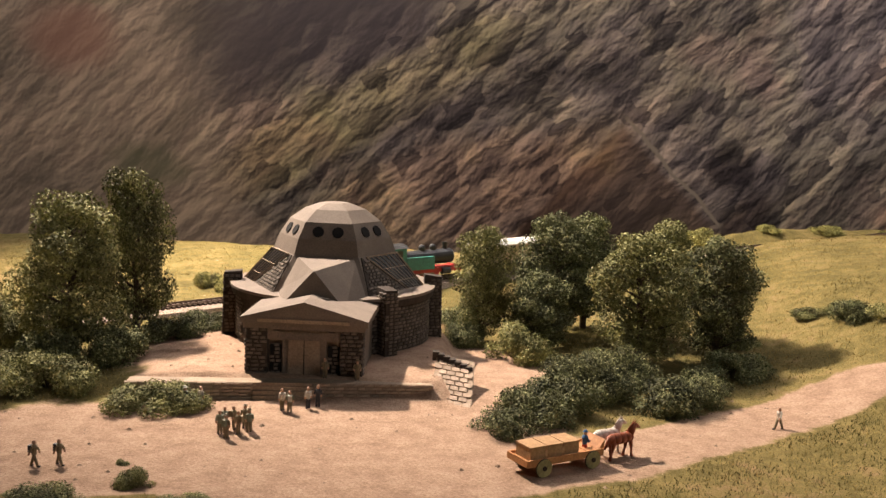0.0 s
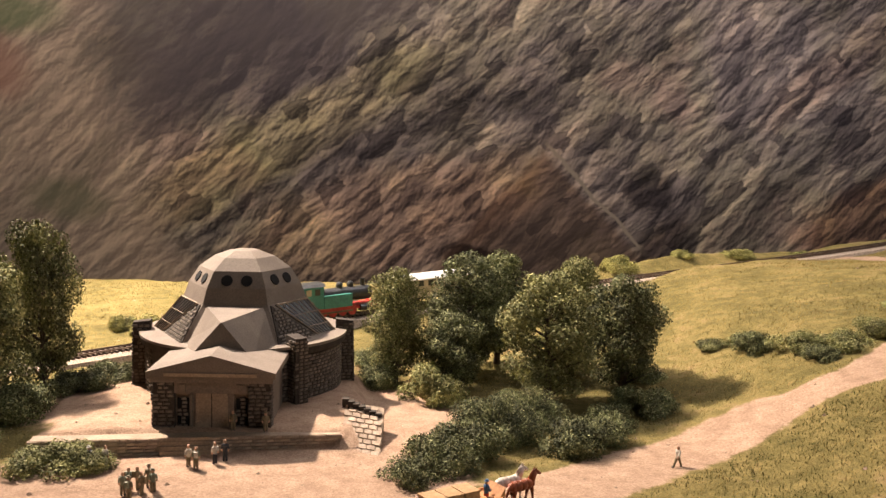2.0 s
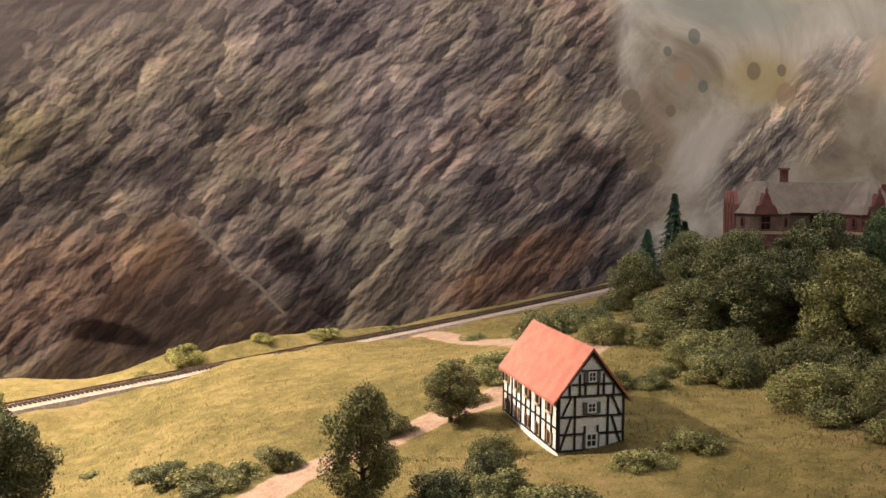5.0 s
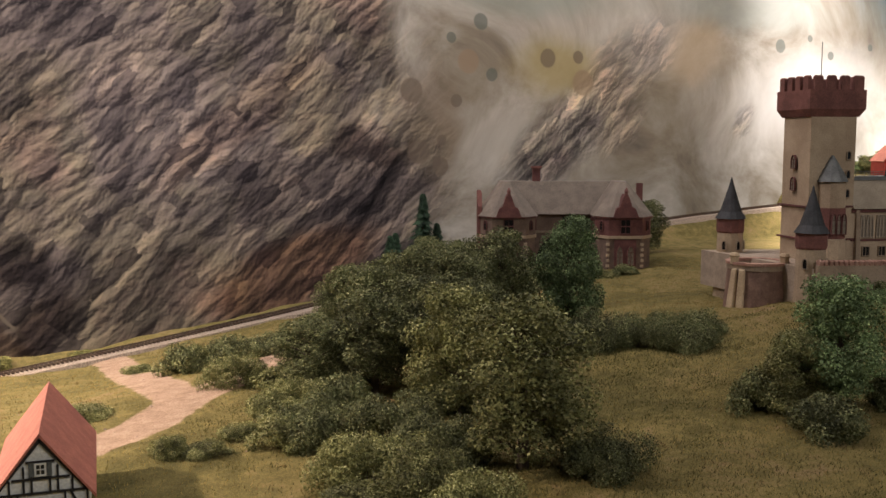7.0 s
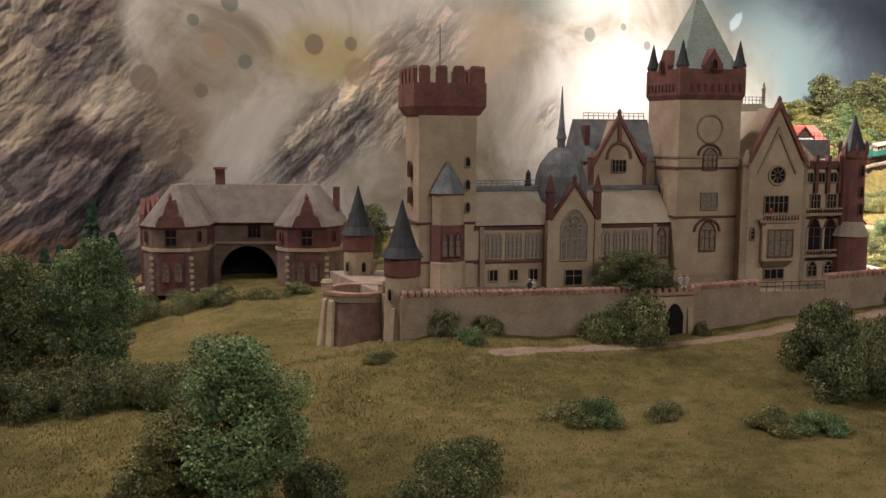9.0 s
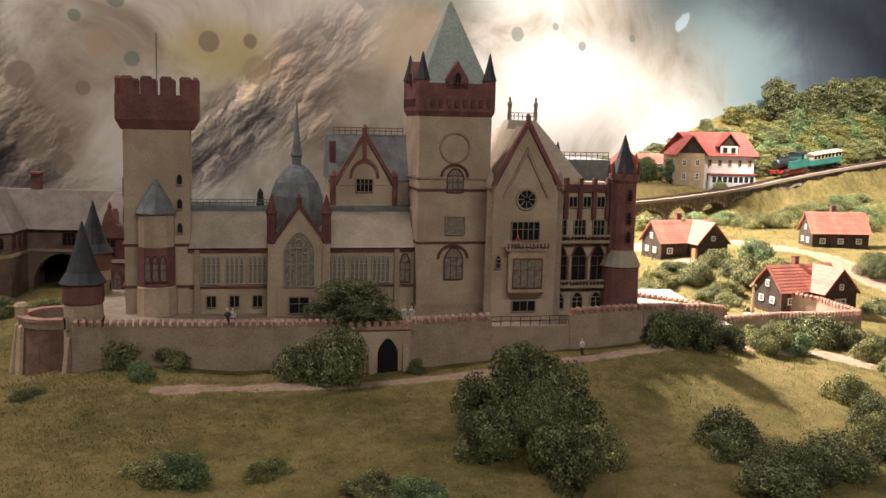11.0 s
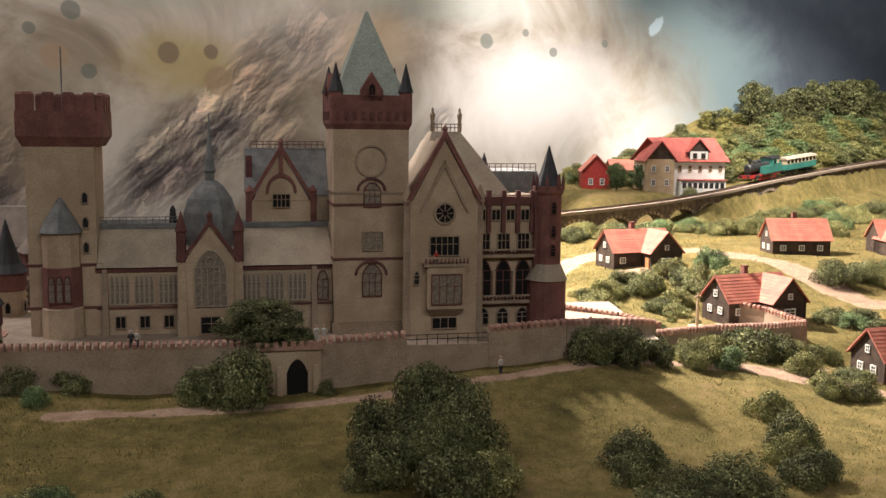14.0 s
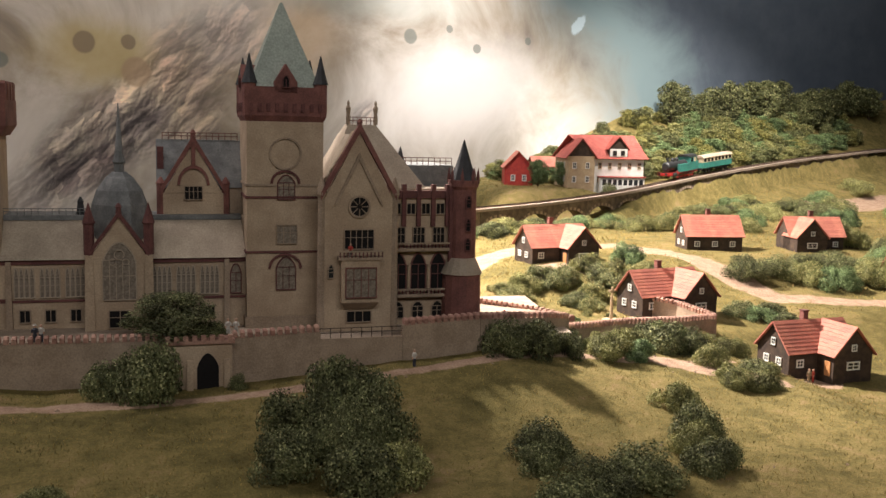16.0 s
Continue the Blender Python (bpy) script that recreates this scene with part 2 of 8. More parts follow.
def vmath(nt, op, a, b, c=None):
    m = nt.nodes.new("ShaderNodeVectorMath")
    m.operation = op
    for sock, v in zip(m.inputs, (a, b, c)):
        if isinstance(v, bpy.types.NodeSocket):
            nt.links.new(v, sock)
        elif v is not None:
            sock.default_value = v
    return m.outputs[0]


OCHRE, SAGE, UMBER = (0.34, 0.24, 0.16), (0.13, 0.15, 0.13), (0.17, 0.13, 0.10)
SPLASH = [(2.061, 0.930, 0.022, SAGE), (1.956, 0.875, 0.014, SAGE), (2.015, 0.806, 0.032, OCHRE), (2.315, 0.829, 0.026, UMBER), (2.436, 0.837, 0.018, UMBER), (2.455, 0.756, 0.036, OCHRE),
          (1.822, 0.717, 0.032, UMBER), (1.844, 0.534, 0.032, UMBER), (1.918, 0.491, 0.024, UMBER), (1.973, 0.688, 0.017, UMBER), (1.922, 0.570, 0.014, UMBER), (1.905, 0.505, 0.013, UMBER),
          (3.371, 0.922, 0.022, SAGE), (3.649, 0.897, 0.015, SAGE), (3.531, 0.959, 0.012, SAGE), (3.880, 0.937, 0.012, SAGE), (2.10, 0.77, 0.018, SAGE)]
# tinted areas of the pictured rock: centre, half length, half width, slant in degrees, tint
TINTS = [(-0.30, 0.37, 0.62, 0.10, 30, (1.42, 1.42, 1.08)), (0.02, 0.16, 0.46, 0.16, 16, (1.75, 1.5, 1.28)), (0.30, 0.27, 0.30, 0.08, 33, (1.1, 1.06, 1.0)), (0.753, 0.264, 0.085, 0.075, -20, (0.34, 0.33, 0.36)), (0.80, 0.10, 0.13, 0.055, 60, (0.30, 0.28, 0.30))] + [
         (0.27, 0.055, 0.13, 0.035, -10, (0.28, 0.25, 0.25)), (0.427, 0.50, 0.08, 0.05, 40, (0.42, 0.42, 0.46)), (1.05, 0.50, 0.42, 0.26, 30, (1.05, 1.07, 1.12)), (1.46, 0.20, 0.30, 0.11, 20, (0.80, 0.60, 0.50)),
         (1.634, 0.56, 0.075, 0.065, 20, (0.35, 0.33, 0.35)), (1.735, 0.53, 0.06, 0.05, 0, (0.5, 0.46, 0.46)), (1.30, 0.62, 0.30, 0.07, 38, (1.2, 1.1, 1.02))]


def backdrop_material():
    """A printed mural: slanting strata on one side, washed-out mist with paint spots, then dark blue hills."""
    m = bpy.data.materials.new("mural_print")
    m.use_nodes = True
    nt = m.node_tree
    bsdf = nt.nodes["Principled BSDF"]
    bsdf.inputs["Roughness"].default_value, bsdf.inputs["Specular IOR Level"].default_value = 0.8, 0.15
    co = nt.nodes.new("ShaderNodeTexCoord").outputs["UV"]
    sep = nt.nodes.new("ShaderNodeSeparateXYZ")
    nt.links.new(co, sep.inputs[0])
    u, v = sep.outputs[0], sep.outputs[1]
    warp = tex_noise(nt, co, 3.0, 4)
    wv = vmath(nt, "MULTIPLY_ADD", warp.outputs[1], (0.06, 0.06, 0), co)
    big = tex_noise(nt, co, 1.4, 5, 0.6)
    cloud = tex_noise(nt, co, 2.6, 9, 0.62, 0.6)
    ragged = tex_noise(nt, co, 7.0, 6, 0.65)
    drift = vmath(nt, "MULTIPLY_ADD", ragged.outputs[1], (0.09, 0.09, 0), co)

    def slanted(vec, angle, sx, sy):
        rt = nt.nodes.new("ShaderNodeMapping")
        nt.links.new(vec, rt.inputs[0])
        rt.inputs["Rotation"].default_value = (0, 0, radians(-angle))
        return vmath(nt, "MULTIPLY", rt.outputs[0], (sx, sy, 0))

    def oval(x, z, a, b, angle, soft=0.55):
        """1 inside a ragged slanting oval, 0 outside."""
        d = slanted(vmath(nt, "SUBTRACT", drift, (x + 0.045, z + 0.045, 0)), angle, 1 / a, 1 / b)
        ln = nt.nodes.new("ShaderNodeVectorMath")
        ln.operation = "LENGTH"
        nt.links.new(d, ln.inputs[0])
        return smooth_range(nt, ln.outputs["Value"], 1.15, 1.15 - soft)

    def strata(shift):
        """Height of the pictured rock: broken slabs, splinters and cracks along the slant."""
        st = slanted(vmath(nt, "ADD", wv, shift), 42, 3.3, 8.2)
        n1 = tex_noise(nt, st, 1.35, 13, 0.70, 0.1)
        bent = vmath(nt, "MULTIPLY_ADD", n1.outputs[1], (0.22, 0.22, 0), st)

        def cells(scale, metric):
            vo = nt.nodes.new("ShaderNodeTexVoronoi")
            vo.distance = metric
            vo.inputs["Scale"].default_value = scale
            nt.links.new(bent, vo.inputs["Vector"])
            return vo

        v1, v2, v3 = cells(1.5, "CHEBYCHEV"), cells(3.1, "MANHATTAN"), cells(7.5, "CHEBYCHEV")
        h = fmath(nt, "MULTIPLY_ADD", v1.outputs[0], -0.62, fmath(nt, "MULTIPLY", n1.outputs[0], 1.15))
        h = fmath(nt, "MULTIPLY_ADD", v2.outputs[0], -0.30, h)
        return fmath(nt, "MULTIPLY_ADD", v3.outputs[0], -0.13, h), n1.outputs[0], v2.outputs[1]

    h0, n0, facet = strata((0, 0, 0))
    h1, _, _ = strata((-0.0042, 0.0052, 0))
    emb = fmath(nt, "SUBTRACT", h0, h1)
    lit = ramp_of(nt, [(0.25, (0.30, 0.29, 0.31)), (0.44, (0.70, 0.68, 0.69)), (0.53, (0.98, 0.96, 0.93)), (0.75, (1.6, 1.54, 1.46))])
    nt.links.new(fmath(nt, "MULTIPLY_ADD", emb, 2.0, 0.5), lit.inputs[0])
    base = ramp_of(nt, [(0.36, (0.125, 0.108, 0.106)), (0.45, (0.19, 0.163, 0.153)), (0.54, (0.215, 0.19, 0.15)), (0.62, (0.26, 0.2, 0.168))])
    nt.links.new(big.outputs[0], base.inputs[0])
    slab = tex_noise(nt, slanted(wv, 40, 1.7, 4.6), 1.3, 8, 0.66, 0.3)
    deep = ramp_of(nt, [(0.38, (0.26, 0.25, 0.28)), (0.45, (0.74, 0.72, 0.75)), (0.53, (1.15, 1.12, 1.10)), (0.64, (1.7, 1.6, 1.5))])
    nt.links.new(fmath(nt, "MULTIPLY_ADD", n0, 0.3, fmath(nt, "MULTIPLY", slab.outputs[0], 0.7)), deep.inputs[0])
    rockc = mixc(nt, 1.0, mixc(nt, 1.0, base.outputs[0], lit.outputs[0], "MULTIPLY"), deep.outputs[0], "MULTIPLY")
    fs = nt.nodes.new("ShaderNodeSeparateColor")
    nt.links.new(facet, fs.inputs[0])
    fr = ramp_of(nt, [(0.0, (0.42, 0.41, 0.44)), (0.35, (0.95, 0.94, 0.95)), (0.65, (1.05, 1.04, 1.0)), (1.0, (1.5, 1.44, 1.34))])
    nt.links.new(fs.outputs[0], fr.inputs[0])
    rockc = mixc(nt, 1.0, rockc, fr.outputs[0], "MULTIPLY")
    plain_rock = rockc
    # the smooth brown face below its straight ledge
    def side(x, z, nx_, nz_):
        dp = nt.nodes.new("ShaderNodeVectorMath")
        dp.operation = "DOT_PRODUCT"
        nt.links.new(vmath(nt, "SUBTRACT", vmath(nt, "MULTIPLY_ADD", ragged.outputs[1], (0.05, 0.05, 0), co), (x + 0.025, z + 0.025, 0)), dp.inputs[0])
        dp.inputs[1].default_value = (nx_, nz_, 0)
        return dp.outputs["Value"]

    ledge, flank = side(0.446, 0.38, -0.716, -0.698), side(0.446, 0.38, 0.735, -0.678)
    inside = fmath(nt, "MINIMUM", ledge, flank)
    brown = mixc(nt, 1.0, mixc(nt, 0.45, rockc, base.outputs[0]), (0.62, 0.5, 0.42), "MULTIPLY")
    rockc = mixc(nt, fmath(nt, "MULTIPLY", smooth_range(nt, inside, -0.004, 0.03), 0.85), rockc, brown)
    rim = fmath(nt, "MULTIPLY", smooth_range(nt, fmath(nt, "ABSOLUTE", fmath(nt, "ADD", ledge, 0.006)), 0.008, 0.002), smooth_range(nt, flank, -0.01, 0.03))
    rockc = mixc(nt, fmath(nt, "MULTIPLY", rim, smooth_range(nt, v, 0.05, 0.1)), rockc, (0.27, 0.22, 0.17))
    for x, z, a, b, angle, tint in TINTS:
        rockc = mixc(nt, oval(x, z, a, b, angle), rockc, mixc(nt, 1.0, rockc, tint, "MULTIPLY"))
    # cloudy brown upper part over the strata
    wash = ramp_of(nt, [(0.32, (0.085, 0.067, 0.068)), (0.45, (0.13, 0.102, 0.097)), (0.56, (0.18, 0.145, 0.118)), (0.66, (0.26, 0.2, 0.155)), (0.75, (0.33, 0.25, 0.2))])
    nt.links.new(cloud.outputs[0], wash.inputs[0])
    up = fmath(nt, "SUBTRACT", v, fmath(nt, "MULTIPLY_ADD", u, 0.40, 0.62))
    up = fmath(nt, "ADD", up, fmath(nt, "MULTIPLY_ADD", cloud.outputs[0], 0.5, -0.25))
    rockc = mixc(nt, fmath(nt, "MULTIPLY", smooth_range(nt, up, 0.0, 0.2), 0.75), rockc, wash.outputs[0])
    # the lighter, rosy and mossy end of the rock
    end = ramp_of(nt, [(0.34, (0.19, 0.15, 0.11)), (0.46, (0.36, 0.275, 0.2)), (0.54, (0.44, 0.325, 0.235)), (0.66, (0.5, 0.39, 0.27))])
    nt.links.new(slab.outputs[0], end.inputs[0])
    endc = mixc(nt, 0.55, end.outputs[0], mixc(nt, 1.0, end.outputs[0], lit.outputs[0], "MULTIPLY"))
    for x, z, a, b, col in ((-1.08, 0.55, 0.16, 0.12, (0.34, 0.16, 0.11)), (-1.02, 0.70, 0.18, 0.07, (0.11, 0.16, 0.06)), (-0.86, 0.2, 0.14, 0.07, (0.17, 0.16, 0.09))):
        endc = mixc(nt, fmath(nt, "MULTIPLY", oval(x, z, a, b, 0, 0.8), 0.65), endc, col)
    left = fmath(nt, "ADD", u, fmath(nt, "MULTIPLY_ADD", v, 0.35, fmath(nt, "MULTIPLY_ADD", cloud.outputs[0], 0.5, -0.25)))
    rockc = mixc(nt, fmath(nt, "MULTIPLY", smooth_range(nt, left, -0.42, -0.62), 0.92), rockc, endc)
    gloom = fmath(nt, "MULTIPLY", oval(-0.38, 0.60, 0.46, 0.17, 22, 0.8), 0.85)
    rockc = mixc(nt, gloom, rockc, mixc(nt, 0.2, (0.085, 0.068, 0.072), rockc))
    # pale mist
    mist = ramp_of(nt, [(0.30, (0.16, 0.13, 0.11)), (0.42, (0.29, 0.245, 0.185)), (0.52, (0.42, 0.375, 0.315)), (0.68, (0.64, 0.60, 0.54))])
    nt.links.new(cloud.outputs[0], mist.inputs[0])
    mm = mist.outputs[0]
    # the oval at 3.58 paints the backdrop spotlight's bright pool into the mist
    for x, z, a, b, angle, k, col in ((2.36, 0.80, 0.22, 0.12, 0, 0.75, (0.40, 0.315, 0.125)), (2.2, 1.02, 0.45, 0.09, 0, 0.7, (0.37, 0.40, 0.35)), (1.88, 0.62, 0.14, 0.2, 0, 0.6, (0.27, 0.195, 0.13)),
                                      (2.95, 0.88, 0.2, 0.14, 20, 0.6, (0.62, 0.48, 0.33)), (3.58, 0.75, 0.46, 0.22, 8, 0.9, (0.76, 0.72, 0.67)), (2.15, 0.58, 0.16, 0.08, 35, 0.6, (0.5, 0.46, 0.40)),
                                      (3.2, 1.04, 0.5, 0.10, 0, 0.65, (0.42, 0.44, 0.40)), (1.72, 0.34, 0.14, 0.14, 0, 0.5, (0.23, 0.16, 0.11))):
        mm = mixc(nt, fmath(nt, "MULTIPLY", oval(x, z, a, b, angle, 0.85), k), mm, col)
    mu = fmath(nt, "ADD", u, fmath(nt, "MULTIPLY_ADD", cloud.outputs[0], 0.7, -0.35))
    mu = fmath(nt, "ADD", mu, fmath(nt, "MULTIPLY", v, 0.30))
    c = mixc(nt, smooth_range(nt, mu, 1.86, 2.2), rockc, mm)
    # rock showing through the mist
    for x, z, a, b, angle, k, tint in ((2.36, 0.56, 0.34, 0.12, 40, 0.95, (1.7, 1.8, 1.95)), (2.30, 0.53, 0.16, 0.04, 42, 0.55, (0.7, 0.76, 0.84)), (2.64, 0.82, 0.28, 0.12, 34, 0.6, (2.1, 2.05, 2.0)), (3.19, 0.64, 0.08, 0.06, 50, 0.5, (2.2, 2.3, 2.4)),
                                       (2.62, 0.62, 0.16, 0.08, 40, 0.5, (2.2, 2.2, 2.2))):
        c = mixc(nt, fmath(nt, "MULTIPLY", oval(x, z, a, b, angle, 0.7), k), c, mixc(nt, 1.0, plain_rock, tint, "MULTIPLY"))
    teal = fmath(nt, "ADD", fmath(nt, "MULTIPLY", u, 0.50), fmath(nt, "MULTIPLY_ADD", v, 0.55, fmath(nt, "MULTIPLY", cloud.outputs[0], 0.5)))
    c = mixc(nt, smooth_range(nt, teal, 2.62, 2.95), c, (0.17, 0.23, 0.24))
    c = mixc(nt, smooth_range(nt, teal, 2.95, 3.2), c, mixc(nt, ragged.outputs[0], (0.05, 0.066, 0.088), (0.12, 0.14, 0.17)))
    # a pale glint painted into the mural's colour, and splashes of paint
    c = mixc(nt, fmath(nt, "MULTIPLY", oval(4.13, 1.02, 0.045, 0.02, 50, 0.4), 0.7), c, (0.45, 0.56, 0.62))
    wob = vmath(nt, "MULTIPLY_ADD", cloud.outputs[1], (0.02, 0.02, 0), co)
    for x, z, r, col in SPLASH:
        dv = nt.nodes.new("ShaderNodeVectorMath")
        dv.operation = "DISTANCE"
        nt.links.new(wob, dv.inputs[0])
        dv.inputs[1].default_value = (x + 0.01, z + 0.01, 0)
        c = mixc(nt, fmath(nt, "MULTIPLY", smooth_range(nt, dv.outputs["Value"], r * 1.3, r * 1.0), 0.7), c, col)
    nt.links.new(c, bsdf.inputs["Base Color"])
    return m


M_ground = ground_material()
M_mural = backdrop_material()

# ---- building helpers ----
def part(name, bm, material, parent=None, label="", m=None, smooth=False):
    me = bpy.data.meshes.new(name)
    bmesh.ops.recalc_face_normals(bm, faces=bm.faces)
    bm.to_mesh(me)
    bm.free()
    me.materials.append(material)
    if smooth:
        me.polygons.foreach_set("use_smooth", [True] * len(me.polygons))
    ob = new(name, me)
    if parent:
        ob.parent = parent
    if m is not None:
        ob.matrix_basis = m
    if label:
        ob["label"] = label
    return ob


def share(name, me, parent, m):
    """One more object on an existing mesh."""
    ob = new(name, me)
    ob.parent = parent
    ob.matrix_basis = m
    return ob


def thing(name, m, label, category, group=""):
    ob = new(name)
    ob.empty_display_size = 0.01
    ob.matrix_basis = m
    return tagged(ob, label, category, group)


def B():
    return bmesh.new()


def quad_prism(bm, lower, upper):
    """A closed block between two rings of points of equal length."""
    a = [bm.verts.new(p) for p in lower]
    b = [bm.verts.new(p) for p in upper]
    n = len(a)
    bm.faces.new(a[::-1]), bm.faces.new(b)
    for i in range(n):
        bm.faces.new((a[i], a[(i + 1) % n], b[(i + 1) % n], b[i]))
    return bm


def box(bm, x0, x1, y0, y1, z0, z1):
    return quad_prism(bm, [(x0, y0, z0), (x1, y0, z0), (x1, y1, z0), (x0, y1, z0)], [(x0, y0, z1), (x1, y0, z1), (x1, y1, z1), (x0, y1, z1)])


def face_prism(bm, pts, y0, y1):
    """A shape drawn in x and z, given depth along y."""
    return quad_prism(bm, [(x, y0, z) for x, z in pts], [(x, y1, z) for x, z in pts])


def side_prism(bm, pts, x0, x1):
    return quad_prism(bm, [(x0, y, z) for y, z in pts], [(x1, y, z) for y, z in pts])


def frustum(bm, cx, cy, z0, z1, r0, r1, n=16, turn=0.0, sx=1.0, sy=1.0):
    ring = [(math.cos(turn + i * math.tau / n), math.sin(turn + i * math.tau / n)) for i in range(n)]
    r1 = max(r1, 1e-5)
    return quad_prism(bm, [(cx + r0 * c * sx, cy + r0 * s * sy, z0) for c, s in ring], [(cx + r1 * c * sx, cy + r1 * s * sy, z1) for c, s in ring])


def lathe(bm, cx, cy, profile, n=20, turn=0.0):
    for (r0, z0), (r1, z1) in zip(profile, profile[1:]):
        frustum(bm, cx, cy, z0, z1, max(r0, 1e-5), r1, n, turn)
    return bm


def rod(bm, a, b, r, n=6, r2=None):
    a, b = Vector(a), Vector(b)
    q = (b - a).to_track_quat("Z", "Y").to_matrix()
    ring = [q @ Vector((math.cos(i * math.tau / n), math.sin(i * math.tau / n), 0)) for i in range(n)]
    return quad_prism(bm, [a + v * r for v in ring], [b + v * (r if r2 is None else max(r2, 1e-5)) for v in ring])


def arch_pts(w, z0, spring, top, n=6, pointed=False):
    """Outline of an arched opening, width w about x = 0, from z0 up."""
    pts = [(-w / 2, z0), (w / 2, z0), (w / 2, spring)]
    for i in range(1, n):
        t = i / n
        if pointed:
            x = w / 2 * (1 - t)
            z = spring + (top - spring) * math.sin(t * math.pi / 2) ** 0.8
        else:
            x = w / 2 * math.cos(t * math.pi / 2)
            z = spring + (top - spring) * math.sin(t * math.pi / 2)
        pts.append((x, z))
    pts.append((0, top))
    return pts + [(-x, z) for x, z in pts[2:-1][::-1]]


# ---- the ground ----
def sstep(a, b, x):
    t = np.clip((x - a) / (b - a), 0, 1)
    return t * t * (3 - 2 * t)


def hump(x, y, cx, cy, sx, sy):
    return np.exp(-((x - cx) / sx) ** 2 - ((y - cy) / sy) ** 2)


TRACK = [(-0.75, 0.72, 0.1), (-0.6, 0.88, 0.1), (-0.396, 1.085, 0.1), (-0.23, 1.25, 0.1), (-0.054, 1.4, 0.1), (0.3, 1.573, 0.12), (0.585, 1.70, 0.14), (0.86, 1.8, 0.16),
         (1.15, 1.89, 0.19), (1.5, 2.05, 0.22), (1.9, 2.2, 0.27), (2.4, 2.3, 0.345), (2.85, 2.26, 0.385), (3.257, 2.251, 0.405), (3.556, 2.307, 0.42), (3.774, 2.344, 0.44),
         (4.129, 2.534, 0.465), (4.437, 2.617, 0.495), (4.914, 2.843, 0.52), (5.6, 3.05, 0.56), (6.2, 3.1, 0.58)]
TRX, TRY, TRZ = (np.array(v) for v in zip(*TRACK))


def ground_z(x, y):
    x, y = np.asarray(x, float), np.asarray(y, float)
    z = 0.088 + 0.215 * (1 - np.exp(-np.maximum(x - 0.28, 0) / 0.62)) * sstep(0.2, 0.5, x)
    z = z - 0.06 * sstep(1.15, 1.75, y) * sstep(0.5, 1.0, x) * (1 - sstep(1.5, 1.9, x))
    z = z + 0.016 * sstep(0.737, 0.749, y) * (1 - sstep(1.05, 1.2, y)) * sstep(-0.42, -0.28, x) * (1 - sstep(-0.03, -0.012, x))
    z = z + 0.028 * hump(x, y, 2.15, 1.02, 0.4, 0.3) + 0.042 * hump(x, y, 2.66, 0.98, 0.27, 0.16)
    z = z + 0.02 * hump(x, y, 1.97, 1.06, 0.16, 0.13)
    z = z - 0.045 * sstep(2.95, 3.2, x) * (1 - sstep(1.04, 1.2, y))
    z = z + 0.055 * sstep(1.3, 1.6, y) * sstep(2.75, 3.1, x)
    ty, tz = np.interp(x, TRX, TRY), np.interp(x, TRX, TRZ)
    back = y - ty
    z = z + 0.085 * sstep(0.03, 0.14, back) * sstep(3.25, 3.5, x) * (1 - sstep(3.7, 4.0, x))
    rise = tz - 0.012 + 0.25 * sstep(0.06, 0.8, back) * sstep(3.7, 4.5, x) + 0.10 * sstep(0.12, 0.42, back) * sstep(4.45, 5.2, x) - 0.075 * sstep(0.022, 0.06, -back) - 0.05 * sstep(0.05, 0.5, -back)
    z = z + np.maximum(rise - z, 0) * sstep(3.55, 3.95, x) * sstep(-0.45, -0.05, back)
    # the bank that carries the line, and the fall behind it
    near = np.exp(-(back / 0.085) ** 4) * (1 - sstep(3.0, 3.2, x))
    z = z * (1 - near) + (tz - 0.006) * near
    edge = np.where(x < 0.45, np.maximum(1.85, ty + 0.08), ty + 0.08)
    z = z - 0.5 * sstep(edge, edge + 0.35, y) * (1 - sstep(3.0, 3.5, x))
    return z


def seg_dist(x, y, pts):
    best = np.full(x.shape, 1e9)
    for (ax, ay), (bx, by) in zip(pts, pts[1:]):
        dx, dy = bx - ax, by - ay
        t = np.clip(((x - ax) * dx + (y - ay) * dy) / (dx * dx + dy * dy), 0, 1)
        best = np.minimum(best, np.hypot(x - ax - t * dx, y - ay - t * dy))
    return best


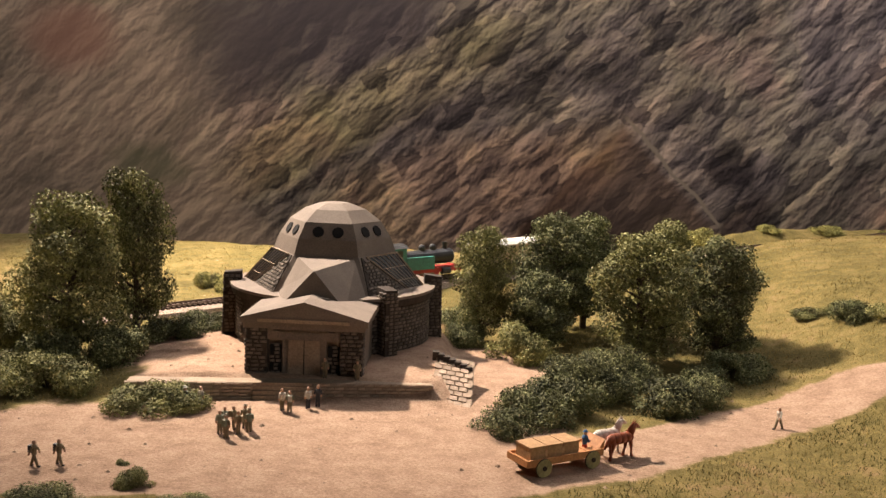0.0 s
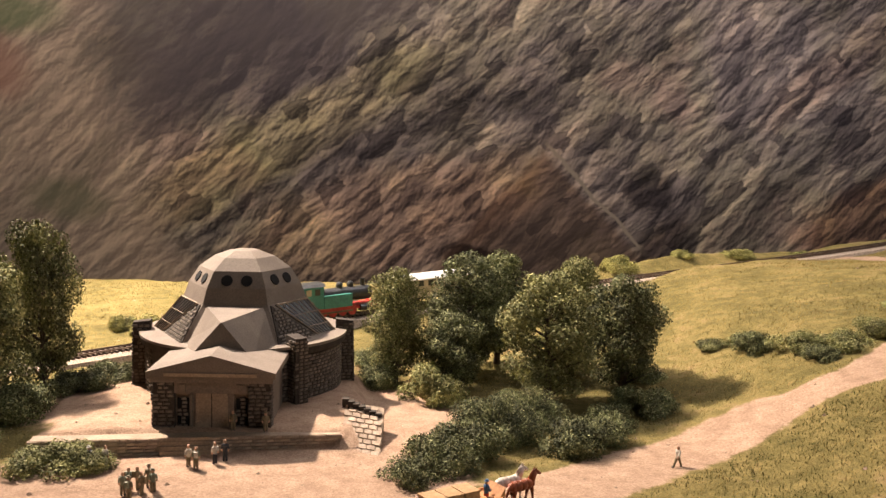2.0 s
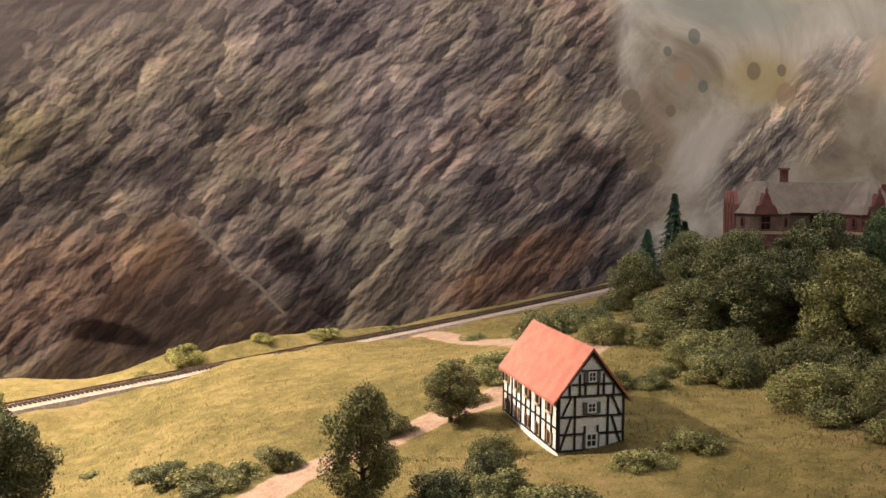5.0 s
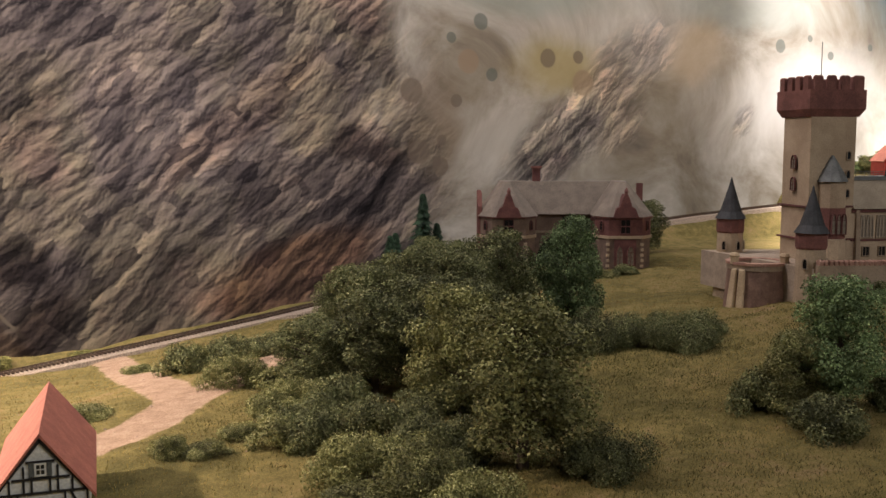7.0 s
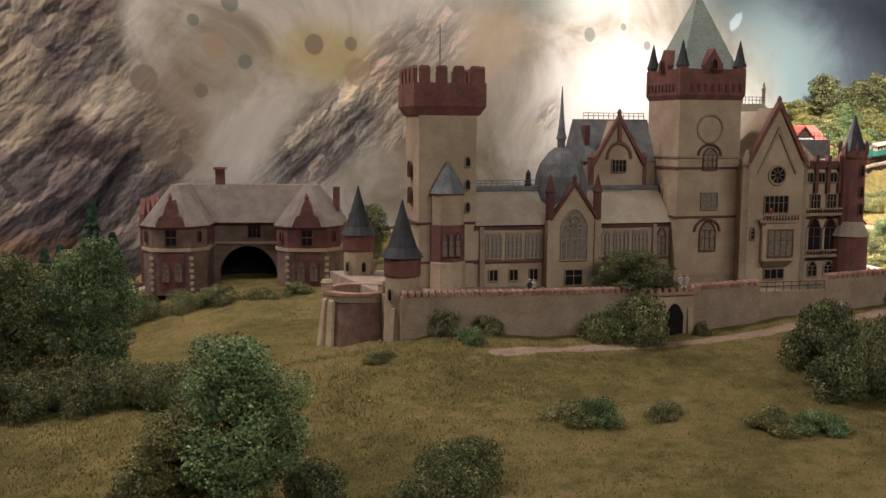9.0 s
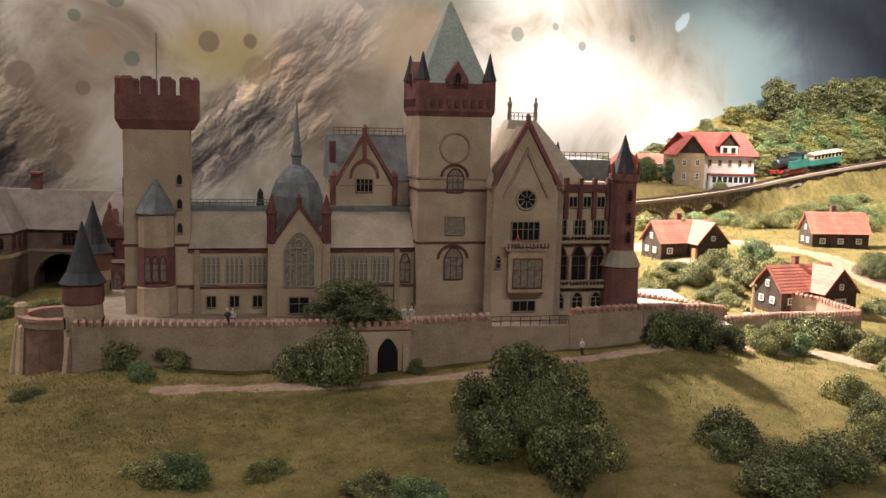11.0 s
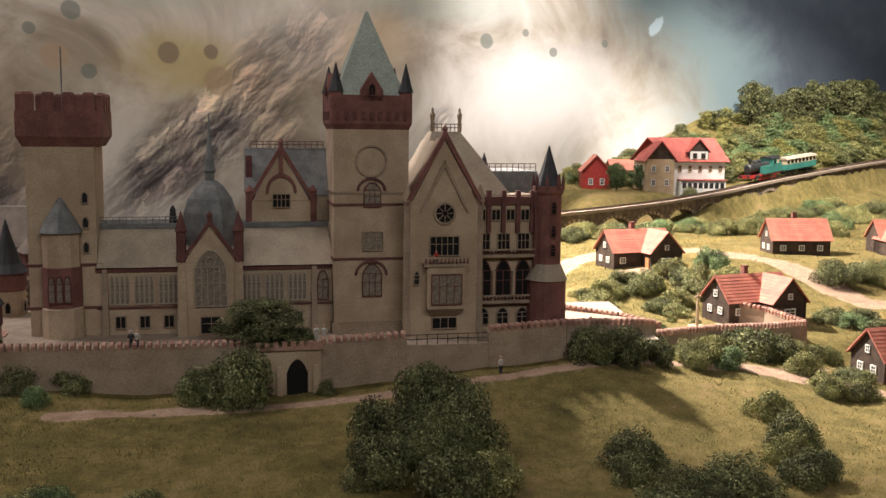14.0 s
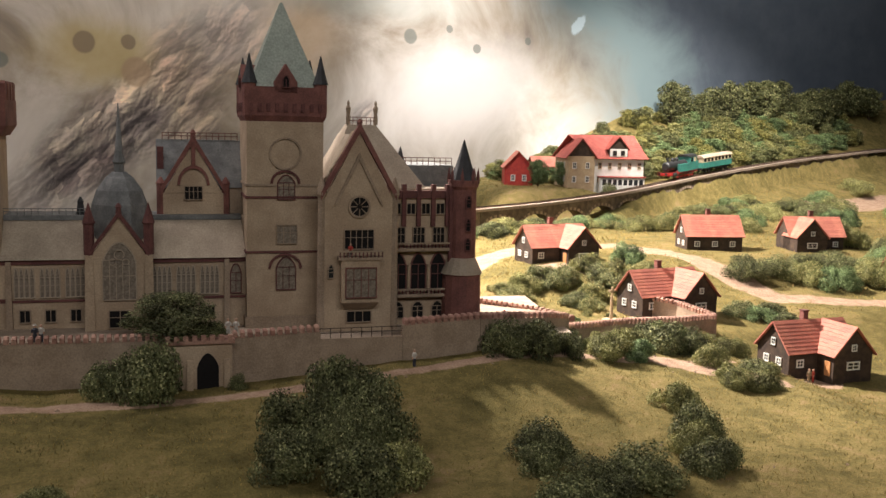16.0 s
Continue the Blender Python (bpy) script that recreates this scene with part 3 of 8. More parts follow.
PATHS = [
    ([(-0.9, 0.42), (-0.35, 0.52), (-0.05, 0.52), (0.12, 0.60), (0.26, 0.71), (0.40, 0.785)], 0.042),
    ([(0.40, 0.785), (0.515, 0.80), (0.617, 0.878), (0.698, 0.911), (0.77, 0.945), (0.815, 0.975), (0.896, 1.004)], 0.026),
    ([(-0.34, 0.59), (-0.02, 0.65)], 0.10),
    ([(-0.28, 0.88), (-0.02, 0.88)], 0.10),
    ([(-0.27, 0.765), (-0.05, 0.785)], 0.055),
    ([(-0.05, 0.80), (0.0, 0.84), (0.02, 0.93)], 0.05),
    ([(0.03, 0.76), (0.05, 0.86)], 0.035),
    ([(0.815, 0.975), (0.896, 1.004), (0.978, 1.062), (1.028, 1.14), (1.104, 1.229), (1.266, 1.516)], 0.034),
    ([(0.95, 1.78), (0.975, 1.55), (0.997, 1.347), (1.032, 1.154)], 0.03),
    ([(2.68, 1.40), (2.80, 1.58), (3.026, 1.75), (3.217, 1.82), (3.38, 1.80), (3.41, 1.66), (3.426, 1.496), (3.452, 1.339), (3.56, 1.29), (3.75, 1.2)], 0.036),
    ([(2.70, 1.18), (2.80, 1.2), (2.86, 1.14)], 0.04),
    ([(3.06, 1.18), (3.10, 1.27)], 0.04),
    ([(3.05, 1.56), (3.14, 1.54)], 0.03),
    ([(3.17, 0.96), (3.12, 0.955)], 0.03),
    ([(4.7, 2.45), (5.3, 2.62)], 0.07),
    ([(4.35, 3.0), (5.1, 3.1)], 0.05),
    ([(2.02, 0.985), (2.15, 0.965), (2.3, 0.96), (2.45, 0.95), (2.6, 0.945), (2.75, 0.95), (2.9, 0.93), (3.0, 0.96)], 0.011),
    ([(2.86, 0.93), (2.98, 0.86)], 0.025),
]


def sand_at(x, y):
    s = np.zeros(x.shape)
    for pts, w in PATHS:
        s = np.maximum(s, 1.0 - sstep(w * 0.6, w * 1.5, seg_dist(x, y, pts)))
    return s


xs = np.concatenate([np.arange(-1.6, 3.4, 0.013), np.arange(3.4, 7.2, 0.03)])
ys = np.concatenate([np.arange(-0.6, 0.35, 0.04), np.arange(0.35, 1.9, 0.013), np.arange(1.9, 4.4, 0.03)])
GX, GY = np.meshgrid(xs, ys)
GZ = ground_z(GX, GY)
rng = np.random.default_rng(5)
lump = np.array([noise.fractal(Vector((x * 9, y * 9, 0.3)), 1.0, 2.0, 4) for x, y in zip(GX.ravel(), GY.ravel())]).reshape(GX.shape)
SAND = sand_at(GX, GY)
GZ = GZ + lump * 0.006 * (1 - 0.7 * SAND)
nx, ny = len(xs), len(ys)
idx = np.arange(nx * ny).reshape(ny, nx)
faces = np.stack([idx[:-1, :-1], idx[:-1, 1:], idx[1:, 1:], idx[1:, :-1]], -1).reshape(-1, 4)
me = bpy.data.meshes.new("ground")
me.from_pydata(np.stack([GX, GY, GZ], -1).reshape(-1, 3).tolist(), [], faces.tolist())
me.polygons.foreach_set("use_smooth", [True] * len(me.polygons))
sa = me.attributes.new("sand", "FLOAT", "POINT")
sa.data.foreach_set("value", SAND.ravel().astype(np.float32))
me.materials.append(M_ground)


def gz(x, y):
    """Height of the finished ground sheet."""
    i, j = int(np.clip(np.searchsorted(xs, x) - 1, 0, nx - 2)), int(np.clip(np.searchsorted(ys, y) - 1, 0, ny - 2))
    fx, fy = (x - xs[i]) / (xs[i + 1] - xs[i]), (y - ys[j]) / (ys[j + 1] - ys[j])
    return float((GZ[j, i] * (1 - fx) + GZ[j, i + 1] * fx) * (1 - fy) + (GZ[j + 1, i] * (1 - fx) + GZ[j + 1, i + 1] * fx) * fy)


ground = tagged(new("ground", me), "modelled hillside of dry grass scatter and sandy paths", "ground", kind="structure")

def mural_y(x):
    """Where the gently bending mural wall stands."""
    return np.interp(x, (-2.2, 0.8, 1.4, 2.0, 2.3, 4.0, 7.6), (2.56, 2.56, 2.62, 2.74, 2.81, 3.15, 3.8))


# ---- mural wall, floor, ceiling and room walls ----
bx = np.linspace(-2.2, 7.6, 120)
by = mural_y(bx)
bm = B()
uvl = bm.loops.layers.uv.new("UVMap")
rows = [[bm.verts.new((x, y, z)) for x, y in zip(bx, by)] for z in (-0.2, 0.5, 1.2, 2.3)]
back = [[bm.verts.new((x, y + 0.03, z)) for x, y in zip(bx, by)] for z in (-0.2, 2.3)]
for r0, r1 in zip(rows, rows[1:]):
    for i in range(len(bx) - 1):
        f = bm.faces.new((r0[i], r0[i + 1], r1[i + 1], r1[i]))
        f.smooth = True
        for lp in f.loops:
            lp[uvl].uv = (lp.vert.co.x, lp.vert.co.z)
for i in range(len(bx) - 1):
    bm.faces.new((back[0][i], back[1][i], back[1][i + 1], back[0][i + 1]))
    bm.faces.new((rows[-1][i], rows[-1][i + 1], back[1][i + 1], back[1][i]))
me = bpy.data.meshes.new("backdrop")
bm.to_mesh(me)
bm.free()
me.materials.append(M_mural)
tagged(new("backdrop", me), "printed mural of slanting grey-brown rock fading into pale mist", "backdrop", kind="structure")

M_room = mat("dark_room_paint", (0.06, 0.055, 0.05), None, 0.9, 5, 60, bump=0.1)
for nm, b in (("floor", (-2.4, 7.8, -3.2, 4.6, -1.0, -0.95)), ("ceiling", (-2.4, 7.8, -3.2, 4.6, 2.6, 2.65)), ("wall_west", (-2.45, -2.4, -3.2, 4.6, -1, 2.6)),
              ("wall_east", (7.8, 7.85, -3.2, 4.6, -1, 2.6)), ("wall_south", (-2.4, 7.8, -3.25, -3.2, -1, 2.6)), ("wall_north", (-2.4, 7.8, 4.6, 4.65, -1, 2.6))):
    tagged(part(nm, box(B(), *b), M_room), "plain dark exhibition room surface", nm.split("_")[0], kind="structure")


# ---- trees and shrubs ----
def leaf_mesh(name, blobs, n, size, seed, flat=0.0):
    """n small leaves spread through the outer shells of the given clumps (x, y, z, radius)."""
    r = np.random.default_rng(seed)
    bl = np.array(blobs)
    w = bl[:, 3] ** 2
    k = r.choice(len(bl), n, p=w / w.sum())
    d = r.normal(size=(n, 3))
    d /= np.linalg.norm(d, axis=1)[:, None]
    rad = bl[k, 3] * (0.35 + 0.72 * r.random(n) ** 0.5)
    d2 = d * np.array([1, 1, 0.85])
    c = bl[k, :3] + d2 * rad[:, None]
    nrm = d + r.normal(size=(n, 3)) * 0.7 + np.array([0, 0, 0.25])
    nrm /= np.linalg.norm(nrm, axis=1)[:, None]
    a = np.cross(nrm, r.normal(size=(n, 3)))
    a /= np.linalg.norm(a, axis=1)[:, None]
    b = np.cross(nrm, a)
    s = (size * (0.6 + 0.9 * r.random(n)))[:, None]
    v = np.stack([c - a * s * 0.9 - b * s * 0.5, c + b * s * 0.9 + nrm * s * 0.2, c + a * s * 0.9 - b * s * 0.5], 1).reshape(-1, 3)
    f = np.arange(3 * n).reshape(n, 3)
    me = bpy.data.meshes.new(name)
    me.from_pydata(v.tolist(), [], f.tolist())
    return me


def make_tree(seed, h, w, leaf, label, n=25000, size=0.00108, low=0.15):
    """A model tree: tapered trunk, limbs, crown of small leaves. h: height, w: crown width."""
    r = random.Random(seed)
    root = thing("tree", pose(0, 0, 0), label, "tree")
    bm = B()
    rod(bm, (0, 0, -0.01), (r.uniform(-.002, .002), 0, h * 0.35), w * 0.045, 7, w * 0.032)
    rod(bm, (0, 0, h * 0.35), (r.uniform(-.004, .004), r.uniform(-.004, .004), h * 0.82), w * 0.032, 6, w * 0.01)
    blobs = []
    for i in range(34):
        t = i / 33
        zz = h * (low + (0.9 - low) * t)
        prof = math.sin(math.pi * (0.2 + 0.68 * t)) ** 0.6
        a = i * 2.4 + r.uniform(-.5, .5)
        rr = w * 0.36 * prof * r.uniform(0.45, 1.1)
        br = w * 0.175 * (0.4 + 0.6 * prof) * r.uniform(0.65, 1.35)
        p = (rr * math.cos(a), rr * math.sin(a), zz)
        rod(bm, (0, 0, zz - h * 0.12), p, w * 0.014, 5, w * 0.005)
        blobs.append((*p, br))
    blobs.append((0, 0, h * 0.88, w * 0.17))
    part("trunk", bm, M_bark, root)
    me = leaf_mesh("crown", blobs, n, size, seed)
    me.materials.append(leaf)
    ob = new("crown", me)
    ob.parent = root
    return root


def make_bush(seed, w, h, leaf, label, n=7500, size=0.0011):
    r = random.Random(seed)
    root = thing("bush", pose(0, 0, 0), label, "bush", "shrubs on the layout")
    blobs, bm = [], B()
    for i in range(15):
        a, q = r.uniform(0, math.tau), math.sqrt(r.random())
        br = h * r.uniform(0.24, 0.42)
        p = (w * 0.38 * q * math.cos(a), w * 0.38 * q * math.sin(a), h * r.uniform(0.25, 0.72) * (1 - 0.5 * q * q))
        rod(bm, (p[0] * 0.3, p[1] * 0.3, -0.004), p, 0.0009, 4, 0.0004)
        blobs.append((*p, br))
    part("woody_base", bm, M_bark, root)
    me = leaf_mesh("foliage", blobs, n, size, seed)
    me.materials.append(leaf)
    ob = new("foliage", me)
    ob.parent = root
    return root


def make_fir(seed, h, w):
    root = thing("fir_tree", pose(0, 0, 0), "narrow dark green model fir tree", "tree", "firs by the gatehouse")
    part("trunk", rod(B(), (0, 0, -0.005), (0, 0, h * 0.95), w * 0.05, 6, w * 0.01), M_bark, root)
    r = np.random.default_rng(seed)
    n = 2600
    t = r.random(n) ** 0.8
    tier = np.floor(t * 11) / 11
    fr = (t * 11) % 1
    rad = w * 0.5 * (1 - tier) * (1 - 0.65 * fr) * (0.5 + 0.5 * r.random(n))
    a = r.random(n) * math.tau
    c = np.stack([rad * np.cos(a), rad * np.sin(a), h * (0.1 + 0.9 * t)], 1)
    out = np.stack([np.cos(a) * 0.8, np.sin(a) * 0.8, -0.2 - 1.2 * r.random(n)], 1)
    side = np.stack([-np.sin(a), np.cos(a), np.zeros(n)], 1)
    s = 0.0065 * (0.6 + 0.6 * r.random(n))[:, None]
    v = np.stack([c - side * s * 0.35, c + out * s, c + side * s * 0.35], 1).reshape(-1, 3)
    me = bpy.data.meshes.new("crown")
    me.from_pydata(v.tolist(), [], np.arange(3 * n).reshape(n, 3).tolist())
    me.materials.append(M_fir)
    ob = new("crown", me)
    ob.parent = root
    return root


PARK = pose(0, 0, -5)
TREES = {}
BUSHES = {}
LEAVES = {"olive": M_leaf, "dark": M_leaf_dark, "fresh": M_leaf_blue, "yellow": M_leaf_yel}
TREE_LABEL = {"olive": "olive green model tree with dense fine leaves", "dark": "dark green model tree with shaded dense crown",
              "fresh": "fresh green model tree of clumped foam leaves", "yellow": "yellowish green model tree of clumped leaves"}
BUSH_LABEL = {"olive": "low olive green model shrub on the ground", "dark": "dark green model shrub on the ground",
              "fresh": "fresh green model shrub on the ground", "yellow": "yellowish model shrub in bright light"}


def put_tree(kind, x, y, h, w, seed=0, dz=0.0, far=False):
    key = (kind, seed % 3, far)
    m = pose(x, y, gz(x, y) + dz, 0, 0, seed * 77) @ Matrix.Diagonal((w / 0.085, w / 0.085, h / 0.12, 1))
    if key not in TREES:
        TREES[key] = make_tree(40 + seed % 3 * 7 + len(kind), 0.12, 0.085, LEAVES[kind], TREE_LABEL[kind], *((5200, 0.0022) if far else ()))
        TREES[key].matrix_basis = m
        return TREES[key]
    t = copy_thing(TREES[key], pose(0, 0, 0))
    t.matrix_basis = m
    return t


def put_bush(kind, x, y, w, h, seed=0, dz=0.0):
    big = w > 0.082
    w0, h0 = (0.115, 0.06) if big else (0.07, 0.04)
    key = (kind, seed % (2 if big else 3), big)
    m = pose(x, y, gz(x, y) - 0.003 + dz, 0, 0, seed * 61) @ Matrix.Diagonal((w / w0, w / w0, h / h0, 1))
    if key not in BUSHES:
        BUSHES[key] = make_bush(100 + seed % 4 * 3 + len(kind), w0, h0, LEAVES[kind], BUSH_LABEL[kind], 22000 if big else 10500)
        BUSHES[key].matrix_basis = m
        return BUSHES[key]
    b = copy_thing(BUSHES[key], pose(0, 0, 0))
    b.matrix_basis = m
    return b


# the memorial hall's grove
for i, (k, x, y, h, w) in enumerate([
        ("olive", -0.43, 0.86, 0.185, 0.125), ("olive", -0.39, 0.95, 0.205, 0.10)] + [
        ("olive", 0.02, 1.02, 0.15, 0.09), ("dark", 0.115, 1.06, 0.165, 0.12), ("olive", 0.195, 0.92, 0.155, 0.12), ("dark", 0.295, 0.96, 0.15, 0.11)] + [
        ("dark", 0.16, 1.12, 0.16, 0.11), ("olive", 0.25, 1.05, 0.16, 0.10), ("dark", 0.09, 0.98, 0.10, 0.09)]):
    put_tree(k, x, y, h, w, i)
for i, (k, x, y, w, h) in enumerate([
        ("dark", 0.12, 0.79, 0.10, 0.055), ("dark", 0.06, 0.70, 0.075, 0.04), ("dark", 0.03, 0.66, 0.06, 0.028), ("dark", 0.20, 0.75, 0.075, 0.04), ("dark", 0.085, 0.74, 0.08, 0.045)] + [
        ("olive", 0.06, 0.93, 0.08, 0.05), ("dark", 0.16, 0.84, 0.09, 0.05), ("dark", 0.30, 0.88, 0.075, 0.035), ("dark", 0.25, 0.83, 0.07, 0.03), ("dark", 0.235, 0.78, 0.06, 0.03)] + [
        ("olive", -0.30, 0.69, 0.075, 0.032), ("olive", -0.27, 0.695, 0.06, 0.028), ("olive", -0.40, 0.73, 0.08, 0.04), ("olive", -0.47, 0.75, 0.08, 0.045), ("olive", -0.44, 0.70, 0.07, 0.035)] + [
        ("dark", -0.37, 0.83, 0.08, 0.045), ("dark", -0.34, 0.93, 0.075, 0.035), ("olive", -0.52, 0.9, 0.09, 0.055), ("dark", -0.43, 0.80, 0.08, 0.05), ("dark", -0.31, 0.97, 0.06, 0.03)] + [
        ("olive", -0.245, 0.495, 0.03, 0.018), ("olive", -0.30, 0.465, 0.05, 0.016), ("olive", -0.2, 0.46, 0.05, 0.012), ("olive", -0.27, 0.54, 0.014, 0.007)] + [
        ("yellow", -0.36, 1.32, 0.07, 0.035), ("yellow", -0.40, 1.34, 0.05, 0.03), ("yellow", -0.60, 1.35, 0.08, 0.05), ("dark", 0.0, 1.0, 0.06, 0.035), ("dark", -0.01, 1.08, 0.07, 0.04)] + [
        ("olive", 0.33, 1.0, 0.06, 0.025), ("dark", 0.46, 0.98, 0.06, 0.03), ("olive", 0.50, 0.93, 0.07, 0.03), ("olive", 0.44, 1.05, 0.05, 0.016), ("olive", 0.47, 1.04, 0.035, 0.014)] + [
        ("olive", 0.54, 0.90, 0.07, 0.028), ("olive", 0.58, 0.91, 0.06, 0.03), ("dark", 0.50, 0.875, 0.05, 0.02), ("olive", 0.36, 1.15, 0.03, 0.01), ("olive", 0.68, 1.01, 0.07, 0.018)]):
    put_bush(k, x, y, w, h, i)
# the half-timbered house's slope
for i, (k, x, y, h, w) in enumerate([("olive", 0.645, 0.7, 0.125, 0.075), ("olive", 0.785, 0.92, 0.075, 0.07)]):
    put_tree(k, x, y, h, w, i + 3)
for i, (k, x, y, w, h) in enumerate([
        ("dark", 0.54, 0.68, 0.075, 0.045), ("dark", 0.59, 0.67, 0.075, 0.045), ("olive", 0.66, 0.64, 0.07, 0.03), ("dark", 0.72, 0.69, 0.075, 0.035), ("olive", 0.77, 0.67, 0.075, 0.03)] + [
        ("olive", 0.745, 0.59, 0.08, 0.035), ("olive", 0.8, 0.6, 0.075, 0.03), ("olive", 0.8, 0.6, 0.06, 0.025), ("olive", 0.72, 0.93, 0.06, 0.03), ("olive", 0.8, 0.79, 0.05, 0.03), ("dark", 0.78, 0.74, 0.05, 0.03)] + [
        ("olive", 0.97, 0.685, 0.06, 0.022), ("olive", 0.91, 0.67, 0.06, 0.02), ("olive", 1, 0.93, 0.045, 0.03), ("olive", 1.04, 0.91, 0.05, 0.02), ("olive", 1.08, 0.956, 0.05, 0.018)] + [
        ("olive", 0.825, 1, 0.065, 0.03), ("olive", 0.87, 1.06, 0.06, 0.025), ("olive", 0.907, 1.15, 0.075, 0.025), ("olive", 0.99, 1.54, 0.056, 0.02)] + [
        ("dark", 1.05, 1.37, 0.08, 0.05), ("dark", 1.12, 1.39, 0.08, 0.05), ("dark", 1.19, 1.47, 0.08, 0.045), ("dark", 1.35, 1.75, 0.08, 0.04), ("olive", 1.08, 1.43, 0.07, 0.04)] + [
        ("yellow", 0.75, 1.83, 0.07, 0.025), ("yellow", 0.9, 1.87, 0.05, 0.016), ("yellow", 0.4, 1.7, 0.05, 0.02), ("yellow", 0.47, 1.73, 0.075, 0.04), ("yellow", 0.62, 1.8, 0.05, 0.02)]):
    put_bush(k, x, y, w, h, i)
# the wood below the gatehouse
for i, (k, x, y, h, w) in enumerate([
        ("dark", 1.42, 1.54, 0.15, 0.12), ("dark", 1.51, 1.50, 0.16, 0.12), ("dark", 1.36, 1.66, 0.13, 0.11), ("dark", 1.60, 1.66, 0.15, 0.12), ("dark", 1.60, 1.88, 0.14, 0.12), ("dark", 1.40, 1.34, 0.15, 0.12)] + [
        ("dark", 1.49, 1.22, 0.17, 0.125), ("fresh", 1.59, 1.19, 0.185, 0.115), ("dark", 1.30, 1.20, 0.14, 0.12), ("dark", 1.40, 1.16, 0.15, 0.12), ("olive", 1.31, 0.91, 0.15, 0.115)] + [
        ("olive", 1.30, 0.71, 0.165, 0.14), ("dark", 1.36, 0.98, 0.14, 0.12), ("dark", 1.33, 1.10, 0.13, 0.12), ("dark", 1.25, 1.04, 0.13, 0.12), ("fresh", 1.665, 0.72, 0.145, 0.11), ("dark", 1.18, 1.09, 0.10, 0.11), ("olive", 1.62, 0.73, 0.09, 0.08)]):
    put_tree(k, x, y, h, w, i)
for i, (k, x, y, w, h) in enumerate([
        ("olive", 1.16, 0.75, 0.10, 0.055), ("dark", 1.22, 0.85, 0.11, 0.06), ("dark", 1.15, 0.91, 0.11, 0.055), ("olive", 1.14, 0.985, 0.10, 0.05), ("olive", 1.20, 0.69, 0.10, 0.055), ("dark", 1.38, 0.87, 0.11, 0.06), ("dark", 1.40, 1.04, 0.11, 0.065)] + [
        ("dark", 1.24, 0.76, 0.10, 0.06), ("dark", 1.36, 0.66, 0.09, 0.05), ("olive", 1.22, 0.62, 0.10, 0.05), ("dark", 1.19, 0.99, 0.08, 0.05), ("olive", 1.11, 0.9, 0.075, 0.04), ("olive", 1.16, 0.79, 0.075, 0.04), ("olive", 1.21, 0.77, 0.07, 0.035), ("olive", 1.14, 0.68, 0.07, 0.03), ("olive", 1.16, 0.6, 0.08, 0.035)] + [
        ("dark", 1.3, 0.95, 0.11, 0.06), ("dark", 1.42, 1.08, 0.11, 0.06), ("dark", 1.31, 0.92, 0.10, 0.05), ("dark", 1.5, 1.1, 0.11, 0.065), ("dark", 1.57, 1.09, 0.11, 0.065), ("dark", 1.63, 1.05, 0.10, 0.06), ("dark", 1.68, 1.03, 0.10, 0.055)] + [
        ("dark", 1.74, 1.08, 0.08, 0.04), ("olive", 1.1, 1.2, 0.09, 0.045), ("olive", 1.15, 1.16, 0.08, 0.04), ("dark", 1.6, 0.76, 0.075, 0.05), ("dark", 1.72, 0.7, 0.06, 0.045), ("dark", 1.25, 1.28, 0.11, 0.06)] + [
        ("dark", 1.82, 0.67, 0.085, 0.055), ("dark", 1.85, 0.69, 0.06, 0.045), ("olive", 2, 0.785, 0.06, 0.025), ("fresh", 2.02, 0.77, 0.045, 0.03), ("dark", 1.6, 0.66, 0.08, 0.045)] + [
        ("dark", 1.77, 1.71, 0.09, 0.045), ("dark", 1.7, 1.74, 0.10, 0.055), ("dark", 1.82, 1.69, 0.08, 0.04), ("olive", 1.89, 1.68, 0.075, 0.03), ("dark", 1.97, 1.7, 0.06, 0.028)] + [
        ("olive", 1.89, 1.02, 0.04, 0.014), ("dark", 1.65, 1.8, 0.10, 0.05), ("dark", 1.27, 1.39, 0.10, 0.06)]):
    put_bush(k, x, y, w, h, i)
fir = make_fir(3, 0.2, 0.085)
fir.matrix_basis = pose(1.64, 2.04, gz(1.64, 2.04)) @ Matrix.Diagonal((1.5, 1.5, 1.05, 1))
for x, y, h, w in ((1.55, 2.0, 0.13, 0.075), (1.58, 2.06, 0.12, 0.075), (1.68, 2.06, 0.13, 0.08)):
    f2 = copy_thing(fir, pose(0, 0, 0))
    f2.matrix_basis = pose(x, y, gz(x, y)) @ Matrix.Diagonal((w / 0.06, w / 0.06, h / 0.19, 1))
put_tree("dark", 2.08, 1.95, 0.14, 0.13, 1)
put_tree("dark", 2.20, 2.0, 0.13, 0.12, 2)
